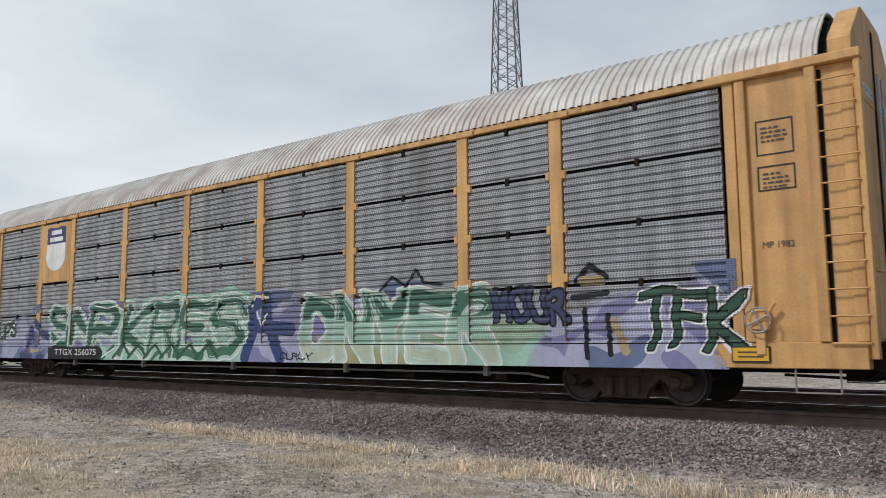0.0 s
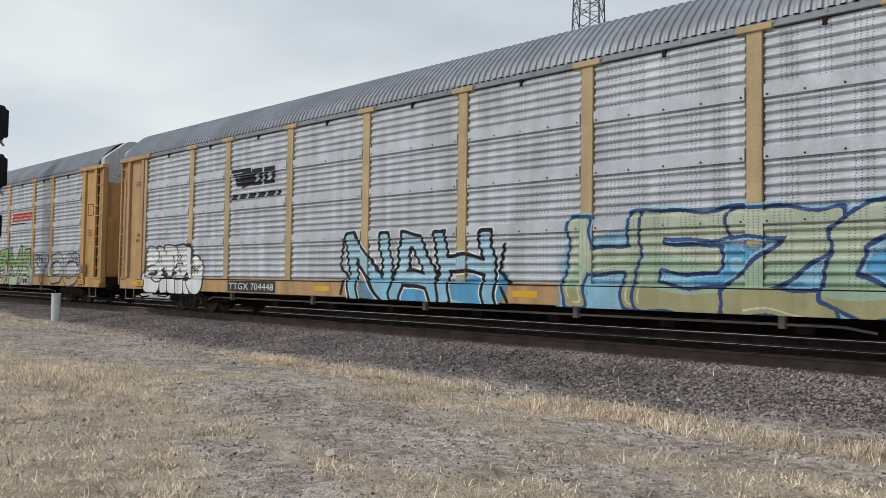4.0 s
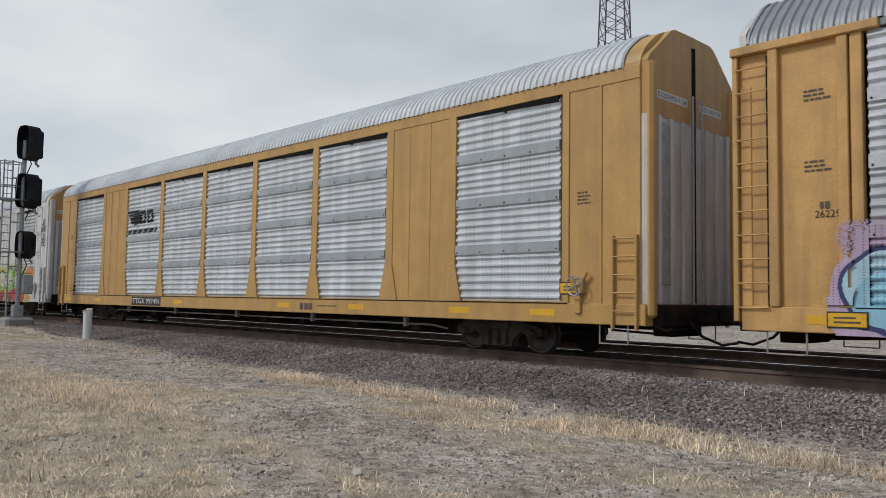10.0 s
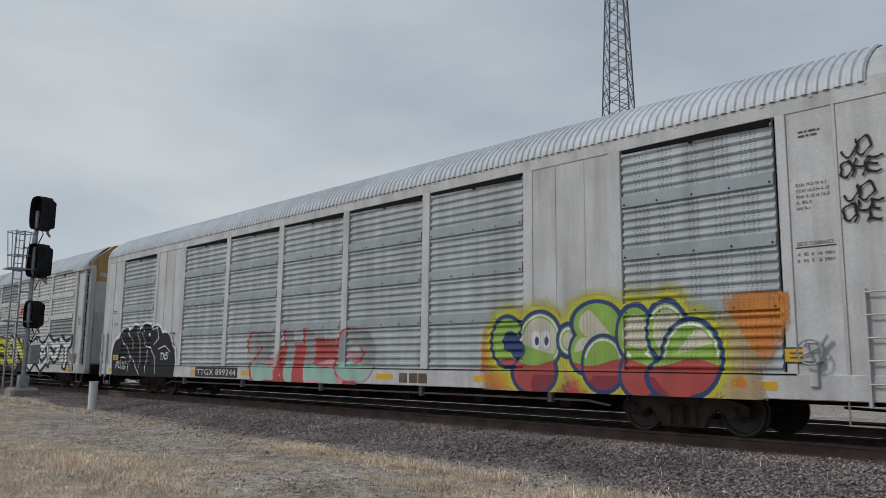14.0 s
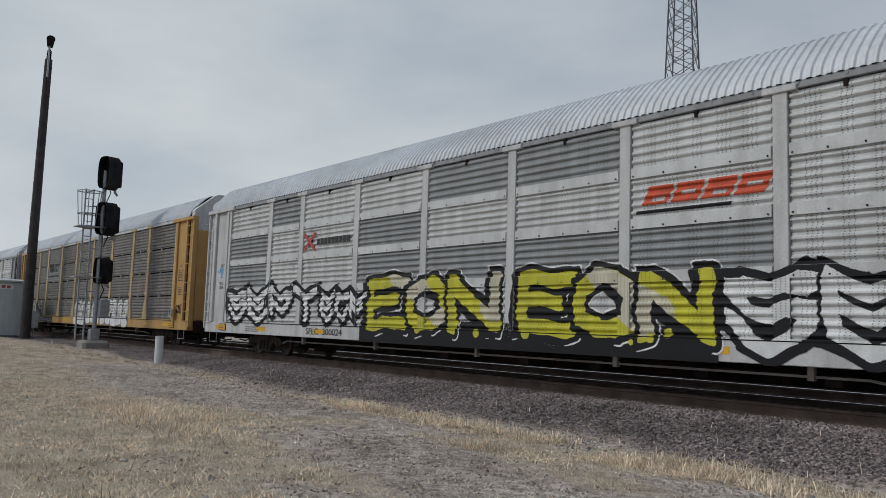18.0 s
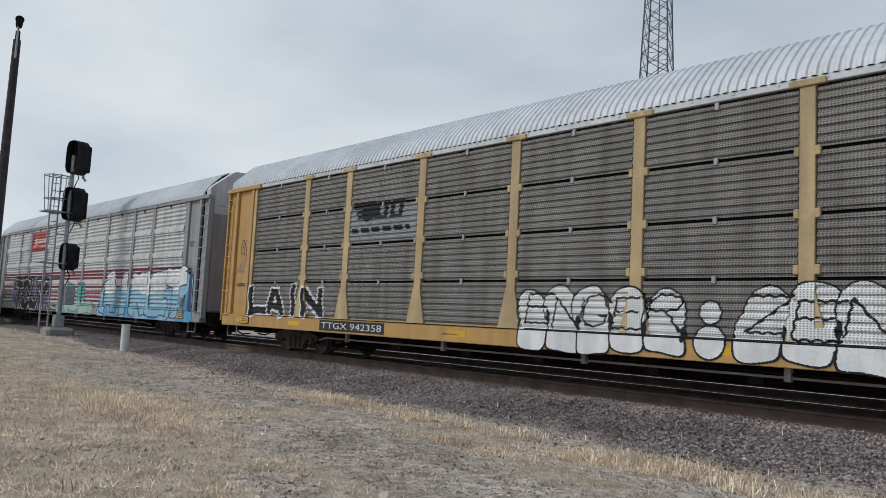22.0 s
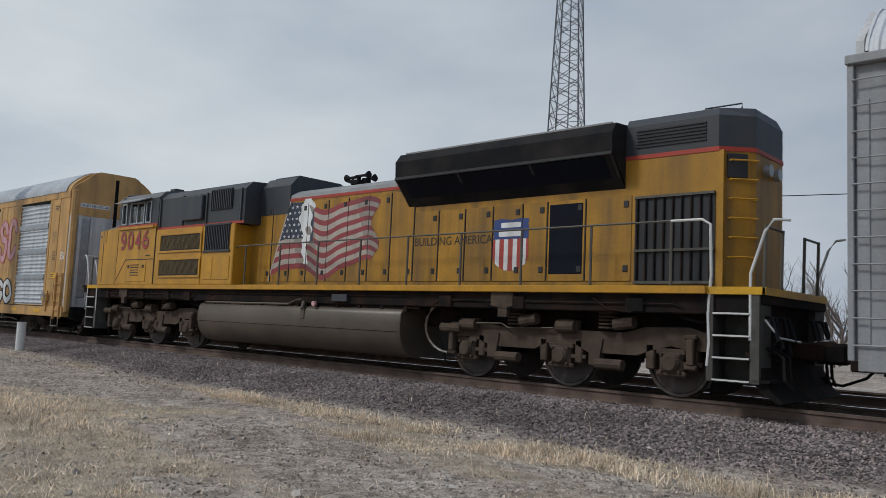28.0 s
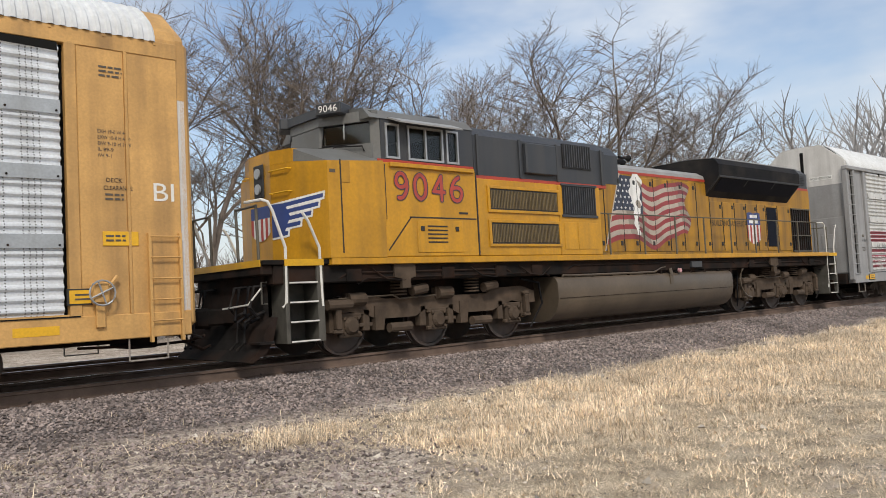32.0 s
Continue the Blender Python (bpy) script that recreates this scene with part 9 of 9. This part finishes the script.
# ---- bare trees ----
def tree_geo(rng, height, lean=0.0, spread=0.5, twigs=3, thick=0.16, depth=5):
    """Trunk, limbs and twigs of a leafless tree; trunk and crown are two meshes."""
    trunk, crown = Geo(), Geo()

    def grow(p, d, length, r, lev):
        pts, q, dd = [p], p, d.normalized()
        n = 4 if lev < 2 else (3 if lev < 3 else (2 if lev < depth else 1))
        for i in range(n):
            dd = (dd + Vector((rng.gauss(0, 0.11 + 0.05 * lev), rng.gauss(0, 0.11 + 0.05 * lev), (0.07 if lev < 3 else 0.02) if lev else 0.02))).normalized()
            q = q + dd * (length / n)
            pts.append(q)
        g = trunk if lev == 0 else crown
        g.tube(pts, r, 7 if lev == 0 else (5 if lev < 2 else 3), r * (0.55 if lev < depth else 0.3), caps=False)
        if lev >= depth:
            return
        k = {0: 4, 1: 4, 2: 4}.get(lev, twigs)
        for i in range(k):
            f = 0.35 + 0.65 * (i + rng.random() * 0.6) / k if lev else 0.32 + 0.68 * (i + rng.random() * 0.5) / k
            f = min(f, 1.0)
            j = min(int(f * n), n - 1)
            b = pts[j].lerp(pts[j + 1], f * n - j)
            a = rng.uniform(0, 6.283)
            side = Vector((math.cos(a), math.sin(a), 0))
            nd = (dd * (1 - spread) + side * spread + Vector((0, 0, 0.22 if lev < 2 else 0.06))).normalized()
            grow(b, nd, length * rng.uniform(0.45, 0.68), r * 0.54 * (1 - 0.3 * f) + 0.003, lev + 1)
        if lev < depth:
            grow(pts[-1], dd, length * 0.55, r * 0.5, lev + 1)

    grow(Vector((0, 0, -0.2)), Vector((lean, 0, 1)), height * 0.46, thick, 0)
    return trunk, crown


TREES = []
for k in range(5):
    rg = random.Random(20 + k)
    tr_, cr_ = tree_geo(rg, 13.0, rg.uniform(-0.15, 0.15), (0.50, 0.60, 0.44, 0.64, 0.54)[k], 4, 0.15, 5)
    b = M["bark"] if k in (0, 4, 3) else M["bark_pale"]
    top = max(v[2] for v in cr_.v)
    for q in (tr_, cr_):
        q.v = [(v[0] * 13 / top, v[1] * 13 / top, v[2] * 13 / top) for v in q.v]
    TREES.append((tr_.mesh("trunk", b), cr_.mesh("crown", b)))


LOW = []
for k in range(4):
    rg = random.Random(40 + k)
    tr_, cr_ = tree_geo(rg, 13.0, rg.uniform(-0.2, 0.2), 0.42, 4, 0.26, 3)
    top = max(v[2] for v in cr_.v)
    cr_.v = [(v[0] * 13 / top, v[1] * 13 / top, v[2] * 13 / top) for v in cr_.v]
    LOW.append(cr_.mesh("brush_crown", M["bark"]))


def tree(x, y, h, kind, turn, label="tall bare leafless tree behind the tracks"):
    t = thing("tree", label, "tree", x, y, at_ground(x, y), group="trees behind the tracks")
    s = Matrix.Rotation(radians(turn), 4, "Z") @ Matrix.Diagonal((h / 13, h / 13, h / 13, 1))
    part("trunk", TREES[kind][0], None, t, at=s)
    part("crown", TREES[kind][1], None, t, at=s)
    return t


rg = random.Random(5)
for az, dist, h, kind in ((-12.5, 42, 15.5, 2), (-16, 40, 16.5, 0), (-20, 41, 16.5, 4), (-22.5, 44, 15.5, 1), (-25, 42, 17.0, 2), (-27.5, 40, 17.5, 3),  (-30.5, 43, 17.5, 0), (-33.5, 41, 17.0, 4), (-36, 45, 16.2, 1), (-38.5, 43, 14.6, 2),
                          (-41, 40, 14.0, 3), (-45.5, 46, 17.0, 2), (-48, 44, 15.0, 0), (-50, 42, 14.5, 1), (-52.5, 45, 16.3, 4), (-55, 43, 15.3, 3), (-57.0, 44, 13.0, 0), (-59, 46, 10.5, 1), (30.5, 46, 10.0, 3), (-8.5, 45, 9.5, 1)):
    a = radians(az)
    tree(math.sin(-a) * dist, math.cos(a) * dist, h, kind, rg.uniform(0, 360))


def scrub(name, label, spots, kinds, mat):
    """Far woods and brush as one object."""
    V_, F_, n = [], [], 0
    for x, y, h, turn, k in spots:
        me_ = LOW[k]
        co = np.empty(len(me_.vertices) * 3)
        me_.vertices.foreach_get("co", co)
        co = co.reshape(-1, 3) * (h / 13)
        c, s = math.cos(turn), math.sin(turn)
        co = np.stack([co[:, 0] * c - co[:, 1] * s + x, co[:, 0] * s + co[:, 1] * c + y, co[:, 2] - 0.5 - h * 0.12], -1)
        f = np.array([p.vertices[:] for p in me_.polygons if len(p.vertices) == 4])
        V_.append(co)
        F_.append(f + n)
        n += len(co)
    me_ = bpy.data.meshes.new(name)
    me_.from_pydata(np.concatenate(V_).tolist(), [], np.concatenate(F_).tolist())
    me_.materials.append(mat)
    return tagged(new(name, me_), label, "woods", kind="stuff")


M["far_twigs"] = material("far_brown_twigs", (0.20, 0.165, 0.14), 0.95, var=0.2, bump=0)
spots = []
for i in range(110):
    az = radians(rg.uniform(-74, 36))
    dist = rg.uniform(75, 130)
    tall = 24.0 if az < radians(-62) else (9.5 if az < radians(-10) else 6.0)
    spots.append((-math.sin(az) * dist, math.cos(az) * dist, tall * rg.uniform(0.75, 1.1), rg.uniform(0, 6.28), rg.randrange(4)))
# distance haze is put into this paler twig colour
M["haze_tinted_twigs"] = material("grey_twigs_tinted_for_haze", (0.34, 0.335, 0.34), 0.95, var=0.15, bump=0)
scrub("far_woods", "leafless woods far behind the line, paled to grey to stand for haze", spots, None, M["haze_tinted_twigs"])
spots = []
for i in range(110):
    az = radians(rg.uniform(-58, -6))
    dist = rg.uniform(35, 46)
    spots.append((-math.sin(az) * dist, math.cos(az) * dist, rg.uniform(2.5, 6.0), rg.uniform(0, 6.28), rg.randrange(4)))
for i in range(9):
    az = radians(rg.uniform(11, 18))
    spots.append((-math.sin(az) * 42, math.cos(az) * 42, rg.uniform(4.0, 6.5), rg.uniform(0, 6.28), 3))
scrub("brush", "tangled brown brush under the trees", spots, None, M["far_twigs"])


# ---- ballast stones and dry grass ----
def stones(name, label, n, xr, yr, size, seed, mat, dens=None):
    r = np.random.default_rng(seed)
    x, y = r.uniform(*xr, n), r.uniform(*yr, n)
    if dens is not None:
        k = r.random(n) < dens(x, y)
        x, y = x[k], y[k]
    n = len(x)
    z = ground_z(x, y)
    s = size * r.uniform(0.55, 1.25, (n, 1))
    base = np.array([(1, 0, 0), (-1, 0, 0), (0, 1, 0), (0, -1, 0), (0, 0, 0.75), (0, 0, -0.75)], float)
    v = base[None] * s[:, :, None] * r.uniform(0.6, 1.25, (n, 6, 1)) + r.normal(0, 0.22, (n, 6, 3)) * s[:, :, None]
    a = r.uniform(0, 6.283, n)
    b = r.normal(0, 0.6, n)
    c, s_, cb_, sb = np.cos(a)[:, None], np.sin(a)[:, None], np.cos(b)[:, None], np.sin(b)[:, None]
    v = np.stack([v[..., 0] * cb_ - v[..., 2] * sb, v[..., 1], v[..., 0] * sb + v[..., 2] * cb_], -1)
    v = np.stack([v[..., 0] * c - v[..., 1] * s_, v[..., 0] * s_ + v[..., 1] * c, v[..., 2]], -1)
    v += np.stack([x, y, z + s[:, 0] * r.uniform(-0.1, 0.5, n)], -1)[:, None, :]
    f = np.array([(0, 2, 4), (2, 1, 4), (1, 3, 4), (3, 0, 4), (2, 0, 5), (1, 2, 5), (3, 1, 5), (0, 3, 5)])
    F = (np.arange(n)[:, None, None] * 6 + f[None]).reshape(-1, 3)
    me_ = bpy.data.meshes.new(name)
    me_.from_pydata(v.reshape(-1, 3).tolist(), [], F.tolist())
    me_.materials.append(mat)
    return tagged(new(name, me_), label, "gravel", kind="stuff")


M["pale_pebble"] = material("pale_pebble", (0.55, 0.49, 0.42), 0.9, var=0.5, scale=0.8, island=True, bump=0, spec=0.25)
M["ballast"] = material("ballast_stone", (0.25, 0.213, 0.204), 0.9, var=0.35, scale=0.8, island=True, bump=0, spec=0.25)
# ballast again in near black: the train's shade is in its colour
M["dark_ballast"] = material("shaded_ballast_stone", (0.022, 0.020, 0.019), 0.85, var=0.25, scale=1.0, island=True, bump=0, spec=0.2)
M["dirt_gravel"] = material("dusty_gravel", (0.34, 0.31, 0.275), 0.9, var=0.2, scale=1.0, island=True, bump=0, spec=0.2)
M["pale_stone"] = material("pale_stone", (0.48, 0.45, 0.41), 0.85, var=0.15, scale=3.0, island=True, bump=0.2)


def bed_dens(x, y):
    toe = 8.9 + 0.4 * wavy(x, y, 0.9, 2.0)
    return np.clip((y - toe) / 0.9, 0.05, 1) * np.clip(1.15 - np.abs(x + 4) / 42, 0.1, 1)


stones("ballast", "grey and brown crushed stone ballast along the near track", 165000, (-38, 30), (8.1, 11.95), 0.027, 4, M["ballast"], bed_dens)
stones("ballast", "crushed stone between the rails, coloured dark for the shade under the train", 20000, (-26, 24), (11.95, 13.5), 0.042, 5, M["dark_ballast"])
stones("ballast", "crushed stone spread over the bare ground", 20000, (-2, 8), (4.8, 9.2), 0.025, 14, M["ballast"], lambda x, y: np.clip(1.5 * blob(x, y, 2.8, 7.3, 1.8, 1.6) + 0.8 * blob(x, y, 0.5, 8.3, 3.2, 0.8), 0.01, 1))
stones("gravel", "loose small gravel on bare dirt", 70000, (-24, 12), (2.0, 9.2), 0.014, 6, M["dirt_gravel"], lambda x, y: np.clip(0.85 - grass_share(x, y), 0.04, 1))
stones("pebble", "pale pebbles and dry leaves scattered on the dirt", 5000, (-22, 12), (2.0, 9.0), 0.018, 9, M["pale_pebble"], lambda x, y: np.clip(1.1 - grass_share(x, y), 0.15, 1))
stones("gravel", "a few pale stones lying in the grass", 170, (-20, 14), (2.5, 9.6), 0.04, 8, M["pale_stone"])

M["straw"] = material("dry_straw", (0.75, 0.635, 0.49), 0.8, var=0.3, scale=0.8, island=True, bump=0, spec=0.3)


def grass(name, label, n, xr, yr, seed, lo, hi, lying, weight):
    """Blades on the ground; weight gives how likely one grows at x, y."""
    r = np.random.default_rng(seed)
    x, y = r.uniform(*xr, n), r.uniform(*yr, n)
    tuft = np.clip(0.5 + 0.42 * wavy(x * 3, y * 3, 2.2, seed) + 0.35 * wavy(x * 3, y * 3, 5.1, seed + 2.0), 0, 1)
    k = r.random(n) < weight(x, y) * (0.16 + 1.0 * tuft ** 1.3)
    x, y, tuft = x[k], y[k], tuft[k]
    n = len(x)
    z = ground_z(x, y) - 0.01
    L_ = (lo + (hi - lo) * tuft) * r.uniform(0.5, 1.2, n)
    a = r.uniform(0, 6.283, n)
    tilt = np.clip(r.normal(lying, 0.33, n), 0.05, 1.5)
    d = np.stack([np.cos(a) * np.sin(tilt), np.sin(a) * np.sin(tilt), np.cos(tilt)], -1)
    w = np.stack([-np.sin(a), np.cos(a), np.zeros(n)], -1) * (0.0013 + 0.0042 * r.random((n, 1)) ** 2)
    p = np.stack([x, y, z], -1)
    mid = p + d * (L_ * 0.55)[:, None]
    d2 = d.copy()
    d2[:, 2] -= 0.65
    tip = mid + d2 * (L_ * 0.5)[:, None]
    me_ = bpy.data.meshes.new(name)
    if hi > 0.2:
        v = np.stack([p - w, p + w, mid + w * 0.8, mid - w * 0.8, tip], 1)
        f4 = (np.arange(n)[:, None] * 5 + np.array([0, 1, 2, 3])[None]).tolist()
        f3 = (np.arange(n)[:, None] * 5 + np.array([3, 2, 4])[None]).tolist()
    else:
        v = np.stack([p - w * 1.3, p + w * 1.3, p + d * L_[:, None]], 1)
        f4, f3 = [], np.arange(n * 3).reshape(-1, 3).tolist()
    me_.from_pydata(v.reshape(-1, 3).tolist(), [], f4 + f3)
    me_.materials.append(M["straw"])
    return tagged(new(name, me_), label, "grass", kind="stuff")


def short_grass(x, y):
    return (0.12 + 0.88 * smooth_step(0.3, 2.4, y)) * np.clip((grass_share(x, y) - 0.3) * 1.6, 0.05, 1) * (1 - smooth_step(8.6, 9.5, ragged(x, y)))


def tall_grass(x, y):
    return np.clip(tall_share(x, y) * 1.5 - 0.25 + 0.55 * wavy(x, y, 2.9, 5.0) - 0.25 * smooth_step(3.0, 1.0, x), 0, 1) * (tall_share(x, y) > 0.15) * (1 - smooth_step(8.8, 9.7, ragged(x, y)))


def stray_grass(x, y):
    return np.clip(1.4 - y / 9.6, 0.02, 1) * smooth_step(7.5, 8.6, y)


grass("dry_grass", "short dry straw-coloured grass", 1500000, (-20, 14), (0.0, 9.5), 11, 0.025, 0.085, 1.12, short_grass)
grass("dry_grass", "flattened dry straw on the ground", 1500000, (-20, 14), (0.0, 9.3), 12, 0.05, 0.13, 1.40, short_grass)
grass("dry_grass", "taller pale dry grass in tufts", 1250000, (-24, 26), (2.4, 9.4), 15, 0.09, 0.27, 0.75, tall_grass)
grass("dry_grass", "single dry stems among the ballast", 14000, (-24, 20), (7.6, 10.8), 16, 0.08, 0.24, 0.9, stray_grass)
grass("dry_grass", "thin dry grass farther off", 110000, (-60, 60), (-4, 9.3), 13, 0.06, 0.2, 0.7, short_grass)


# ---- what moves ----
def motions():
    times = [float(t) for t in range(0, 33)]
    for car, x in zip(CARS, CENTRES):
        walk(car, [(t, pose(x + run_x(t), YC, 0)) for t in times])
    walk(loco, [(t, pose(LOCO_X + run_x(t), YC, 0)) for t in times])
    steps = [k / 15 for k in range(0, 481)]
    for ob, x, r in WHEELS:
        walk(ob, [(t, pose(x, 0, r, 0, math.degrees(run_x(t) / r), 0)) for t in steps])


motions()
